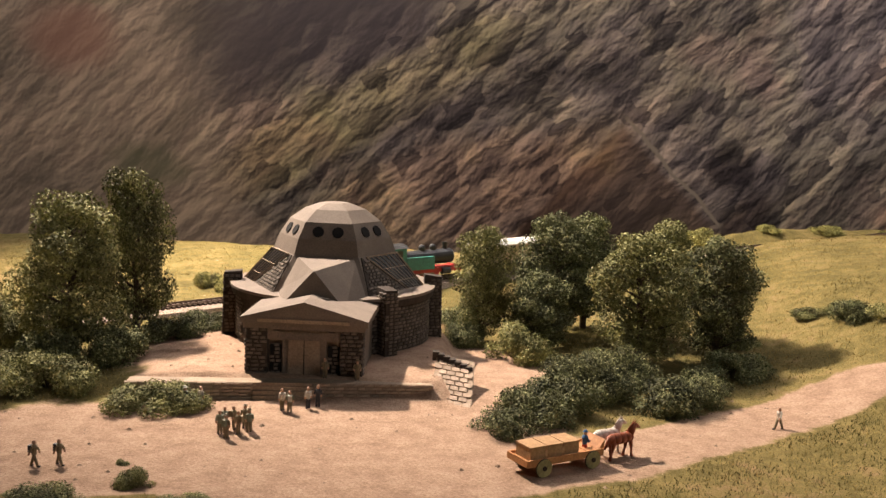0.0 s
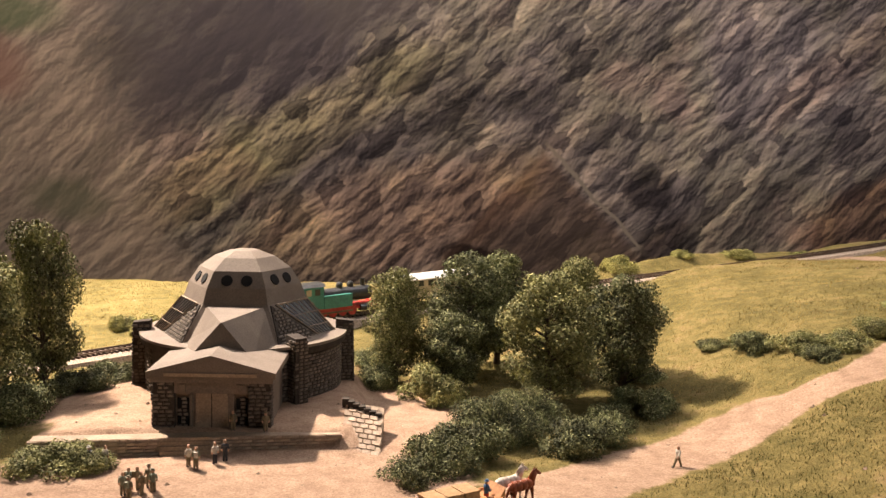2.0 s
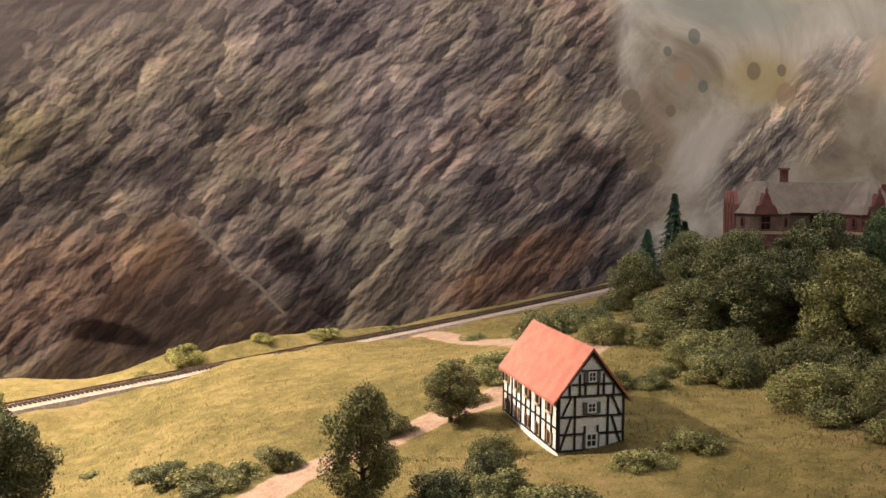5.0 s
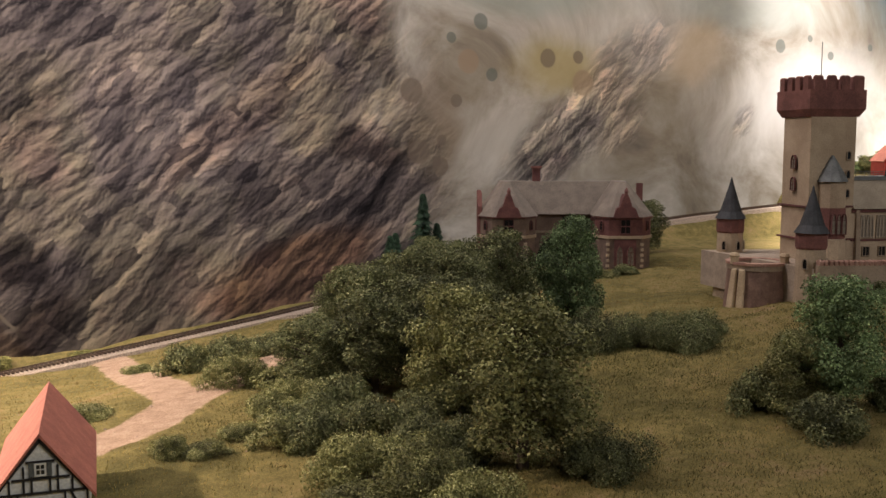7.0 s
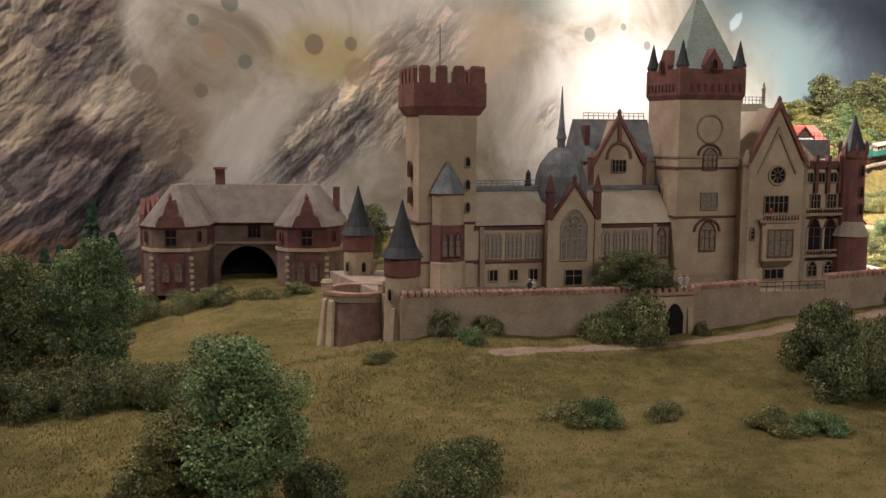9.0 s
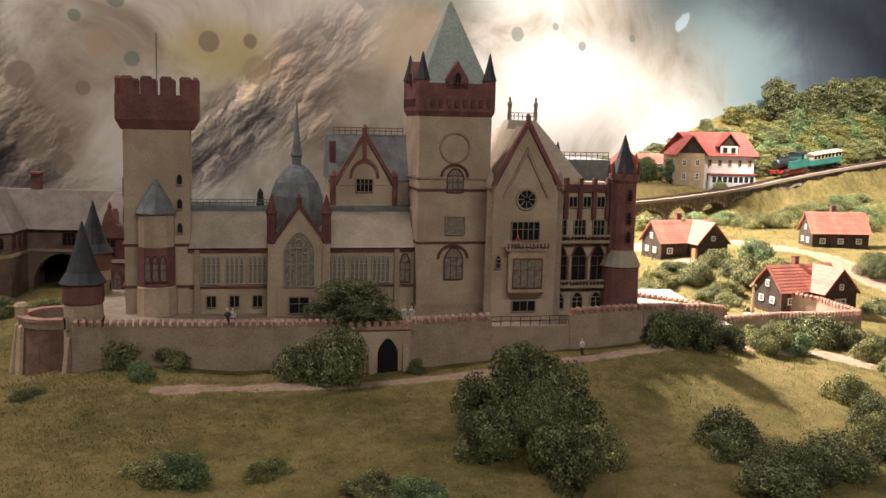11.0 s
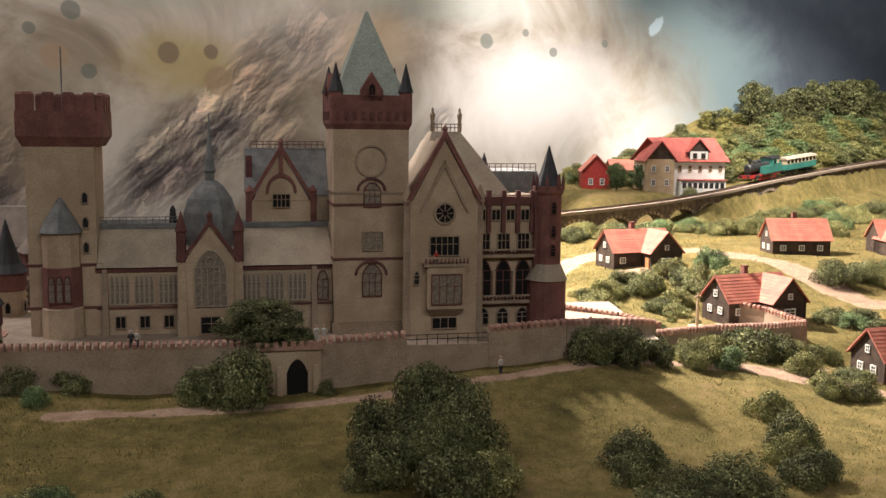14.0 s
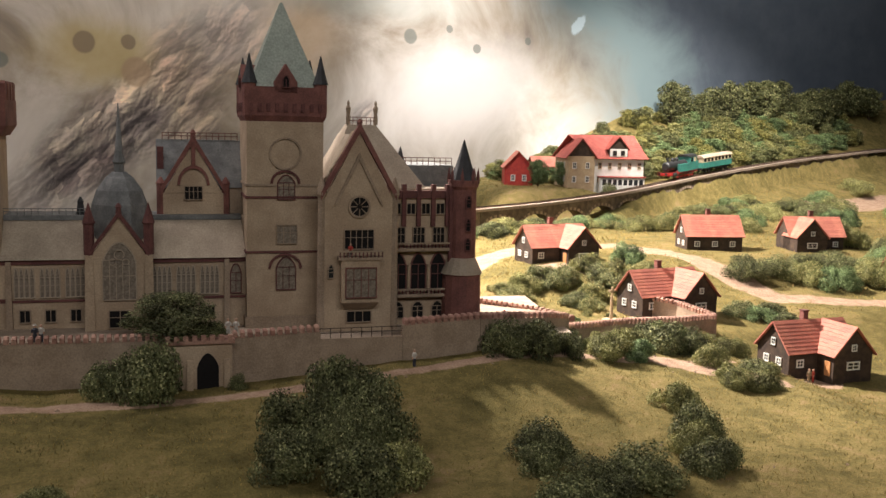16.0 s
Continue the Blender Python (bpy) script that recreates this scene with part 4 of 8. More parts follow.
# castle hill
for i, (k, x, y, w, h) in enumerate([
        ("dark", 1.985, 1.075, 0.06, 0.042), ("dark", 2.035, 1.06, 0.05, 0.032), ("fresh", 2.0, 1.02, 0.035, 0.022), ("dark", 2.215, 0.985, 0.08, 0.07), ("dark", 2.18, 1.0, 0.07, 0.055), ("dark", 2.31, 0.99, 0.025, 0.022)] + [
        ("dark", 2.38, 0.85, 0.08, 0.075), ("dark", 2.33, 0.81, 0.08, 0.065), ("dark", 2.36, 0.76, 0.085, 0.07), ("dark", 2.30, 0.75, 0.07, 0.05), ("dark", 2.42, 0.88, 0.055, 0.05), ("dark", 2.40, 0.79, 0.08, 0.07), ("dark", 2.345, 0.68, 0.08, 0.06), ("olive", 2.39, 0.71, 0.07, 0.05)] + [
        ("dark", 2.55, 0.715, 0.07, 0.04), ("dark", 2.53, 0.69, 0.05, 0.03), ("dark", 2.55, 0.62, 0.085, 0.045), ("dark", 2.60, 0.62, 0.08, 0.045), ("dark", 2.50, 0.58, 0.08, 0.04)] + [
        ("olive", 2.765, 0.785, 0.055, 0.042), ("dark", 2.735, 0.71, 0.06, 0.045), ("olive", 2.71, 0.68, 0.05, 0.035), ("dark", 2.69, 0.63, 0.06, 0.04)] + [
        ("dark", 2.633, 0.955, 0.068, 0.05), ("dark", 2.672, 0.945, 0.066, 0.052), ("dark", 2.716, 0.95, 0.05, 0.04), ("olive", 2.789, 0.945, 0.062, 0.04), ("fresh", 2.825, 0.94, 0.048, 0.03), ("dark", 2.912, 1.0, 0.08, 0.055), ("dark", 2.95, 0.99, 0.06, 0.045)] + [
        ("olive", 2.931, 0.925, 0.05, 0.035), ("olive", 3.12, 1.09, 0.05, 0.035), ("olive", 2.905, 0.84, 0.042, 0.03), ("olive", 2.94, 0.83, 0.05, 0.028), ("olive", 2.17, 0.69, 0.06, 0.025), ("fresh", 2.20, 0.67, 0.05, 0.025), ("olive", 2.09, 0.76, 0.04, 0.02)] + [
        ("dark", 2.665, 1.005, 0.05, 0.038), ("dark", 2.705, 1.0, 0.06, 0.042), ("dark", 2.76, 1.02, 0.05, 0.035), ("olive", 2.81, 1.01, 0.05, 0.03), ("olive", 2.845, 0.995, 0.05, 0.035)] + [
        ("dark", 2.93, 1.05, 0.06, 0.045), ("dark", 2.98, 1.06, 0.055, 0.045), ("olive", 3.03, 1.06, 0.05, 0.035), ("olive", 3.09, 1.08, 0.045, 0.03), ("olive", 2.92, 0.87, 0.045, 0.028), ("dark", 2.99, 0.90, 0.05, 0.02), ("olive", 3.02, 0.91, 0.035, 0.018)]):
    put_bush(k, x, y, w, h, i)
# village greens
rv = random.Random(8)
for i, (x, y, w, h) in enumerate([
        (2.968, 1.49, 0.064, 0.03), (3.01, 1.499, 0.065, 0.04), (3.05, 1.483, 0.065, 0.04), (3.127, 1.525, 0.067, 0.04), (3.162, 1.478, 0.067, 0.05), (3.248, 1.564, 0.071, 0.05), (3.20, 1.45, 0.06, 0.045), (2.92, 1.50, 0.05, 0.025)] + [
        (3.634, 2.047, 0.08, 0.05), (3.705, 2.031, 0.08, 0.05), (3.60, 2.15, 0.09, 0.05), (3.25, 2.076, 0.08, 0.05), (3.177, 2.03, 0.07, 0.045), (3.10, 2.02, 0.075, 0.045), (3.05, 1.95, 0.06, 0.035), (3.34, 2.10, 0.08, 0.045), (3.45, 2.12, 0.08, 0.045)] + [
        (3.467, 1.458, 0.10, 0.055), (3.536, 1.451, 0.10, 0.055), (3.646, 1.467, 0.10, 0.05), (3.64, 1.382, 0.11, 0.06), (3.752, 1.397, 0.11, 0.06), (3.72, 1.46, 0.1, 0.05), (3.908, 1.608, 0.10, 0.06), (3.96, 1.52, 0.10, 0.06), (4.0, 1.42, 0.11, 0.07), (3.58, 1.42, 0.1, 0.05), (3.86, 1.47, 0.1, 0.05)] + [
        (3.264, 1.242, 0.06, 0.035), (3.276, 1.205, 0.06, 0.03), (3.30, 1.17, 0.06, 0.03), (3.33, 1.24, 0.06, 0.03), (4.48, 2.384, 0.13, 0.05), (4.725, 2.502, 0.13, 0.05), (5.1, 2.68, 0.15, 0.06), (4.232, 2.402, 0.10, 0.04), (4.088, 2.365, 0.10, 0.04), (4.35, 2.45, 0.1, 0.04)] + [
        (2.996, 1.32, 0.02, 0.014), (3.03, 1.30, 0.02, 0.012), (2.95, 1.29, 0.022, 0.014), (3.05, 1.25, 0.022, 0.014), (2.92, 1.22, 0.02, 0.012), (3.169, 1.42, 0.044, 0.03), (4.2, 2.2, 0.12, 0.06), (4.4, 2.2, 0.13, 0.07), (4.6, 2.3, 0.14, 0.07), (4.05, 2.1, 0.11, 0.05), (3.9, 1.95, 0.1, 0.05), (4.1, 1.85, 0.12, 0.06), (4.3, 2.0, 0.13, 0.07), (4.8, 2.2, 0.15, 0.08), (4.6, 2.0, 0.15, 0.08)]):
    put_bush(rv.choice(["olive", "dark", "fresh"]), x, y, w, h, i)
for i in range(26):
    x = 2.98 + i * 0.055
    put_bush(rv.choice(["olive", "fresh", "dark"]), x, float(np.interp(x, TRX, TRY)) - 0.16 + rv.uniform(-.04, .03), rv.uniform(0.055, 0.095), rv.uniform(0.025, 0.045), i)
for i in range(20):
    put_bush(rv.choice(["olive", "dark", "olive"]), 2.92 + rv.random() * 0.4, 1.36 + rv.random() * 0.13, rv.uniform(0.045, 0.075), rv.uniform(0.025, 0.042), i)
# wooded hill behind the railway
n = 0
while n < 230:
    x, d = rv.uniform(3.62, 5.7), rv.uniform(0.09, 0.95)
    y = float(np.interp(x, TRX, TRY)) + d
    wall_y = float(mural_y(x))
    if y > wall_y - 0.06 or (x < 4.02 and d < 0.36) or (0.42 < d < 0.6 and 4.25 < x < 5.2 and rv.random() < 0.75):
        continue
    k = rv.choice(["yellow", "fresh", "olive", "fresh", "olive", "dark"])
    put_tree(k, x, y, rv.uniform(0.05, 0.095), rv.uniform(0.07, 0.13), n, -0.012, True)
    n += 1
for i in range(18):
    x = 4.56 + i * 0.08
    put_tree("dark", x, float(mural_y(x)) - 0.09 + rv.uniform(-.05, .02), rv.uniform(0.14, 0.20), rv.uniform(0.11, 0.17), i, 0, True)


# ---- the memorial hall ----
def brick_mesh(name, l, h, d, seed, material):
    """One rough stone, its face a little bulged and its edges taken off."""
    r = random.Random(seed)
    bm = B()
    e = min(l, h) * 0.16
    j = lambda: r.uniform(-e, e) * 0.4
    lo = [(-l / 2 + j(), 0, -h / 2 + j()), (l / 2 + j(), 0, -h / 2 + j()), (l / 2 + j(), 0, h / 2 + j()), (-l / 2 + j(), 0, h / 2 + j())]
    quad_prism(bm, [(x, d * 0.5, z) for x, _, z in lo], [(x * (1 - e / l * 2), -d * r.uniform(.4, .6), z * (1 - e / h * 2)) for x, _, z in lo])
    me = bpy.data.meshes.new(name)
    bmesh.ops.recalc_face_normals(bm, faces=bm.faces)
    bm.to_mesh(me)
    bm.free()
    me.materials.append(material)
    return me


BR = [brick_mesh("stone", l, 0.0036, 0.002, i, M_brick) for i, l in enumerate((0.0058, 0.0072, 0.0090, 0.0048))]
BR_W = (0.0058, 0.0072, 0.0090, 0.0048)
ST = [brick_mesh("stone", l, 0.0028, 0.003, i + 9, M_ashlar) for i, l in enumerate((0.009, 0.012, 0.0155, 0.007))]
ST_W = (0.009, 0.012, 0.0155, 0.007)


def lay(parent, place, w, h, meshes, widths, course, seed, inside=None):
    """Courses of stones over a face w wide and h high; place(u, v) gives each one's pose."""
    r = random.Random(seed)
    v = course / 2
    while v < h:
        u = -r.uniform(0, widths[0]) * 0.5
        while u < w:
            k = r.randrange(len(meshes))
            uc = u + widths[k] / 2
            if uc - widths[k] * 0.2 > 0 and uc + widths[k] * 0.3 < w and (inside is None or inside(uc, v)):
                share("stone", meshes[k], parent, place(uc, v))
            u += widths[k] + 0.0006
        v += course + 0.0004
    return parent


HX, HY, HZ = -0.158, 0.955, 0.102
hall = thing("memorial_hall", pose(HX, HY, HZ, 0, 0, -2), "tan domed memorial hall with dark rubble walls and a pedimented porch", "building")
drum = part("drum_wall", lathe(B(), 0, 0, [(0.112, -0.01), (0.112, 0.054), (0.117, 0.054), (0.118, 0.061), (0.109, 0.062), (0.106, 0.058)], 48), M_mortar, hall, "round dark rubble wall")
for k, (a0, a1) in enumerate(((-88, 32), (148, 215))):
    n = 0
    lay(drum, lambda u, v, a0=a0: pose(0.112 * math.cos(radians(a0) + u / 0.112), 0.112 * math.sin(radians(a0) + u / 0.112), v, 0, 0, a0 + math.degrees(u / 0.112) + 90),
        radians(a1 - a0) * 0.112, 0.053, BR, BR_W, 0.0036, 3 + k, (lambda u, v: u > 0.055) if k == 0 else None)
part("coping", lathe(B(), 0, 0, [(0.104, 0.0615), (0.119, 0.0615), (0.119, 0.0645), (0.104, 0.0655)], 48), M_tan, hall, "tan coping ring")
for a in (-52, 8, 128, 188, 68):
    bm = B()
    c, s = math.cos(radians(a)), math.sin(radians(a))
    p = part("buttress", quad_prism(bm, [(-0.008, -0.011, -0.01), (0.008, -0.011, -0.01), (0.008, 0.011, -0.01), (-0.008, 0.011, -0.01)],
                                     [(-0.007, -0.009, 0.074), (0.007, -0.009, 0.074), (0.007, 0.011, 0.076), (-0.007, 0.011, 0.076)]), M_mortar, hall, "dark rubble buttress",
             pose(0.117 * c, 0.117 * s, 0, 0, 0, a + 90))
    for sd in range(3):
        off = ((0, -0.0105, 0), (0.0078, 0, 90), (-0.0078, 0, -90))[sd]
        lay(p, lambda u, v, off=off: pose(off[0], off[1] * (1 - 0.15 * v / 0.074), v) @ pose(0, 0, 0, 0, 0, off[2]) @ pose(u - 0.0075, 0, 0), 0.016, 0.073, BR[:1] + BR[3:], (0.0058, 0.0048), 0.0036, 20 + a + sd)
# six-sided dome, two slopes to a face, and its flat cap
HEX = [radians(-120 + 60 * i) for i in range(7)]


def hexpt(i, r, z):
    return (r * math.cos(HEX[i % 6]), r * math.sin(HEX[i % 6]), z)


for i in range(6):
    bm = B()
    rings = [(0.0715, 0.103), (0.065, 0.120), (0.053, 0.138), (0.035, 0.151), (0.017, 0.1575), (0.0001, 0.159)]
    for (r0, z0), (r1, z1) in zip(rings, rings[1:]):
        quad_prism(bm, [hexpt(i, r0 * 0.93, z0 - 0.003), hexpt(i + 1, r0 * 0.93, z0 - 0.003), hexpt(i + 1, r0, z0), hexpt(i, r0, z0)],
                   [hexpt(i, r1 * 0.93, z1 - 0.003), hexpt(i + 1, r1 * 0.93, z1 - 0.003), hexpt(i + 1, r1, z1), hexpt(i, r1, z1)])
    panel = part("dome_panel", bm, M_tan, hall)
    am = (HEX[i] + HEX[i + 1]) / 2
    for s in (-0.011, 0.011):
        f = 0.45
        r, z = 0.065 * 0.866 * (1 - f) + 0.053 * 0.866 * f, 0.120 * (1 - f) + 0.138 * f
        slope = math.degrees(math.atan2(0.138 - 0.120, (0.065 - 0.053) * 0.866))
        m = pose(0, 0, 0, 0, 0, math.degrees(am) + 90) @ pose(s, -r, z, -(90 - slope) + 180)
        part("porthole", lathe(B(), 0, 0, [(0.0064, -0.0012), (0.0064, 0.0008), (0.0052, 0.0010)], 18), M_opening_shade, panel, "round dark opening", m @ pose(0, 0, 0, 90))
# skirt: plain front, elsewhere rubble corner and barred glazing
for i in range(6):
    am = math.degrees((HEX[i] + HEX[i + 1]) / 2) + 90
    rt, rb, zt, zb = 0.071 * 0.866, 0.108 * 0.866, 0.1035, 0.060
    wt, wb = 0.0355, 0.055
    ln = math.hypot(rb - rt, zt - zb)
    tilt = math.degrees(math.atan2(rb - rt, zt - zb))
    m = pose(0, 0, 0, 0, 0, am) @ pose(0, -rb, zb, -tilt)
    bm = B()
    face_prism(bm, [(-wb, 0), (wb, 0), (wt, ln), (-wt, ln)], 0.0, 0.004)
    pan = part("skirt_panel", bm, M_tan, hall, "", m)
    if i in (0, 3):
        continue
    side = -1 if (i in (5, 4)) else 1
    face_prism(bm2 := B(), [(side * -wb, 0.001), (side * 0.018, 0.001), (side * -wt * 0.92, ln * 0.96)], -0.0015, 0.0005)
    part("rubble_infill", bm2, M_mortar, pan, "dark rubble triangle")
    lay(pan, lambda u, v, side=side: pose(side * (u - 0.055), -0.0017, v), 0.075, ln, BR, BR_W, 0.0036, 60 + i,
        lambda u, v, ln=ln: u > 0.02 * v / ln + 0.004 and u < 0.072 * (1 - v / ln) + 0.02 * v / ln)
    bm3 = B()
    q = [(side * 0.022, 0.002), (side * 0.052, 0.002), (side * 0.034, ln * 0.95), (side * -0.024, ln * 0.95)]
    face_prism(bm3, q, -0.0012, 0.0005)
    part("glazing", bm3, M_glass, pan, "dark glazed panel")
    bm4 = B()
    for (x0, z0), (x1, z1) in zip(q, q[1:] + q[:1]):
        rod(bm4, (x0, -0.0018, z0), (x1, -0.0018, z1), 0.0011, 4)
    for t in (0.33, 0.66):
        rod(bm4, (q[0][0] * (1 - t) + q[3][0] * t, -0.0018, ln * 0.95 * t), (q[1][0] * (1 - t) + q[2][0] * t, -0.0018, ln * 0.95 * t), 0.0006, 4)
    for t in (0.15, 0.3, 0.45, 0.6, 0.75, 0.9):
        rod(bm4, (q[0][0] * (1 - t) + q[1][0] * t, -0.0018, 0.002), (q[3][0] * (1 - t) + q[2][0] * t, -0.0018, ln * 0.95), 0.0005, 4)
    part("glazing_grille", bm4, M_ashlar, pan, "pale glazing bars")
# porch
PF = -0.186
porch = part("porch_wall", box(B(), -0.056, 0.057, PF + 0.003, -0.07, -0.01, 0.046), M_tan, hall, "tan porch block")
for x in (-0.047, 0.048):
    pier = part("pier", box(B(), x - 0.0105, x + 0.0105, PF - 0.004, PF + 0.012, -0.01, 0.048), M_mortar, hall, "dark rubble pier")
    lay(pier, lambda u, v, x=x: pose(x - 0.0105 + u, PF - 0.0045, v), 0.021, 0.047, BR, BR_W, 0.0036, int(70 + x * 99))
    lay(pier, lambda u, v, x=x: pose(x + (0.0105 if x > 0 else -0.0105), PF - 0.004 + u, v, 0, 0, 90 if x > 0 else -90), 0.016, 0.047, BR, BR_W, 0.0036, int(80 + x * 99))
part("door_surround", face_prism(B(), [(-0.021, -0.005), (0.021, -0.005), (0.021, 0.043), (-0.021, 0.043)], PF + 0.0, PF + 0.004), M_tan, hall)
dr = part("door", face_prism(B(), [(-0.0165, -0.005), (0.0165, -0.005), (0.0155, 0.036), (-0.0155, 0.036)], PF - 0.0015, PF + 0.001), M_castle_dk, hall, "plain brown double door")
part("door_joint", face_prism(B(), [(-0.0004, -0.005), (0.0004, -0.005), (0.0004, 0.036), (-0.0004, 0.036)], PF - 0.0019, PF - 0.001), M_mortar, dr)
for x in (-0.029, 0.029):
    nb = part("niche", face_prism(B(), [(x - 0.0055, -0.003), (x + 0.0055, -0.003), (x + 0.0055, 0.030), (x - 0.0055, 0.030)], PF + 0.001, PF + 0.004), M_opening_shade, hall, "dark rubble niche")
    lay(nb, lambda u, v, x=x: pose(x - 0.0055 + u, PF + 0.001, v), 0.011, 0.03, BR[:1] + BR[3:], (0.0058, 0.0048), 0.0036, 90)
    part("pilaster", box(B(), x * 1.0 - 0.0085 * (1 if x > 0 else -1) - 0.0012, x - 0.0085 * (1 if x > 0 else -1) + 0.0012, PF - 0.001, PF + 0.004, -0.005, 0.036), M_tan, hall)
part("architrave", box(B(), -0.037, 0.038, PF - 0.003, PF + 0.006, 0.036, 0.0475), M_tan, hall)
for x in (-0.028, 0.028):
    part("dentil", box(B(), x - 0.003, x + 0.003, PF - 0.005, PF - 0.002, 0.038, 0.0455), M_tan, hall)
part("entablature", box(B(), -0.060, 0.061, PF - 0.007, -0.07, 0.0475, 0.0525), M_tan, hall)
ped = part("pediment", face_prism(B(), [(-0.063, 0.0525), (0.064, 0.0525), (0.064, 0.0585), (0.0005, 0.0755), (-0.063, 0.0585)], PF - 0.009, -0.06), M_tan, hall, "low tan pediment")
part("pediment_panel", face_prism(B(), [(-0.045, 0.0545), (0.046, 0.0545), (0.046, 0.058), (-0.045, 0.058)], PF - 0.0105, PF - 0.0085), M_castle_dk, ped)
part("porch_roof", quad_prism(B(), [(-0.034, PF + 0.04, 0.06), (0.034, PF + 0.04, 0.06), (0.058, -0.07, 0.06), (-0.058, -0.07, 0.06)],
                              [(-0.0005, PF + 0.045, 0.098), (0.0005, PF + 0.045, 0.098), (0.034, -0.056, 0.101), (-0.034, -0.056, 0.101)]), M_tan, hall)

# ---- terrace wall, steps and flanking ramp ----
twall = thing("retaining_wall", pose(-0.325, 0.716, 0.084, 0, 0, 5.5), "low pale rubble retaining wall of the terrace", "wall")
part("core", box(B(), 0, 0.29, 0.0035, 0.02, -0.012, 0.0195), M_castle_dk, twall)
lay(twall, lambda u, v: pose(u, 0.002 + 0.1 * v, v), 0.29, 0.02, ST, ST_W, 0.0029, 5, lambda u, v: not 0.118 < u < 0.168)
steps = thing("stone_steps", pose(-0.325, 0.716, 0.084, 0, 0, 5.5) @ pose(0.143, 0, 0), "short flight of dark stone steps in the wall", "steps")
for i in range(5):
    part("step", box(B(), -0.024, 0.024, -0.010 + i * 0.003, 0.006, -0.004 + i * 0.004, 0.0003 + i * 0.004), M_castle_dk, steps)
ramp_w = thing("stepped_wing_wall", pose(0, 0, 0), "pale battered wing wall of coursed stone with a shadow-coloured stepped coping", "wall")
WA, WB, WC, WD = Vector((-0.037, 0.722, 0.078)), Vector((0.001, 0.706, 0.078)), Vector((0.006, 0.806, 0.113)), Vector((-0.034, 0.82, 0.116))
wn = (WB - WA).cross(WD - WA).normalized()
drop = Vector((0, 0, 0.03))
part("core", quad_prism(B(), [q - drop for q in (WA, WB, WC, WD)], [WA, WB, WC, WD]), M_castle_dk, ramp_w)
for k in range(13):
    t0, t1 = k / 13, (k + 0.82) / 13
    for j in range(4):
        w0, w1 = (j + (0.5 if k % 2 else 0.0)) / 4.5, (j + (0.5 if k % 2 else 0.0) + 0.9) / 4.5
        q = [WA.lerp(WD, t).lerp(WB.lerp(WC, t), w) for t, w in ((t0, w0), (t0, w1), (t1, w1), (t1, w0))]
        part("stone", quad_prism(B(), [c - wn * 0.0004 for c in q], [c.lerp(sum(q, Vector()) / 4, 0.06) + wn * 0.0016 for c in q]), M_ashlar, ramp_w)
# the joint-dark colour of these stones stands in for the coping's stepped shadow
for k in range(7):
    c = WD.lerp(WC, (k + 0.5) / 7) + Vector((-0.003, -0.004 - 0.0015 * k, 0.002 - 0.0012 * k))
    part("coping_stone", box(B(), c.x - 0.0035, c.x + 0.0035, c.y - 0.003, c.y + 0.007, c.z - 0.006, c.z + 0.003), M_mortar, ramp_w, "coping stone coloured dark as its stepped shadow")


# ---- track ----
def track_at(s):
    """Place and heading along the line, s in metres of plan length."""
    d = np.r_[0, np.cumsum(np.hypot(np.diff(TXF), np.diff(TYF)))]
    x, y, z = np.interp(s, d, TXF), np.interp(s, d, TYF), np.interp(s, d, TZF)
    x2, y2, z2 = np.interp(s + 0.01, d, TXF), np.interp(s + 0.01, d, TYF), np.interp(s + 0.01, d, TZF)
    return Vector((x, y, z)), math.degrees(math.atan2(y2 - y, x2 - x)), math.degrees(math.atan2(z2 - z, 0.01))


TXF = np.linspace(TRX[0], TRX[-1], 400)
k5 = np.ones(19) / 19
TYF, TZF = np.interp(TXF, TRX, TRY), np.interp(TXF, TRX, TRZ)
TYF = np.convolve(np.pad(TYF, 9, mode="edge"), k5, "valid")
TZF = np.convolve(np.pad(TZF, 9, mode="edge"), k5, "valid")
TLEN = float(np.sum(np.hypot(np.diff(TXF), np.diff(TYF))))


def sweep(prof, s0, s1, ds, dz=0.0):
    bm = B()
    prev = None
    s = s0
    while s <= s1:
        p, h, _ = track_at(s)
        n = Vector((-math.sin(radians(h)), math.cos(radians(h)), 0))
        ring = [bm.verts.new(p + n * a + Vector((0, 0, b + dz))) for a, b in prof]
        if prev:
            for i in range(len(ring)):
                bm.faces.new((prev[i], prev[(i + 1) % len(ring)], ring[(i + 1) % len(ring)], ring[i]))
        prev = ring
        s += ds
    return bm


line = thing("railway_track", pose(0, 0, 0), "single model railway track on pale ballast", "track")
S_VIA = float(np.interp(3.02, TXF, np.r_[0, np.cumsum(np.hypot(np.diff(TXF), np.diff(TYF)))]))
part("ballast", sweep([(-0.05, -0.03), (-0.034, -0.0005), (0.02, 0.001), (0.032, -0.03)], 0, S_VIA, 0.03), M_ballast, line, "pale gravel ballast")
part("ballast", sweep([(-0.029, -0.006), (-0.029, 0.0022), (0.0205, 0.001), (0.0205, -0.008)], S_VIA - 0.03, TLEN - 0.03, 0.03), M_ballast, line, "pale gravel ballast between the parapets")
for off in (-0.0083, 0.0083):
    part("rail", sweep([(off - 0.0007, 0.002), (off + 0.0007, 0.002), (off + 0.0007, 0.005), (off - 0.0007, 0.005)], 0, TLEN - 0.03, 0.02), M_rail, line, "rusty steel rail")
bm = B()
box(bm, -0.0018, 0.0018, -0.0145, 0.0145, 0.0005, 0.003)
sl = part("sleeper", bm, M_sleeper, line)
p, h, _ = track_at(0.3)
sl.matrix_basis = Matrix.Translation(p) @ pose(0, 0, 0, 0, 0, h)
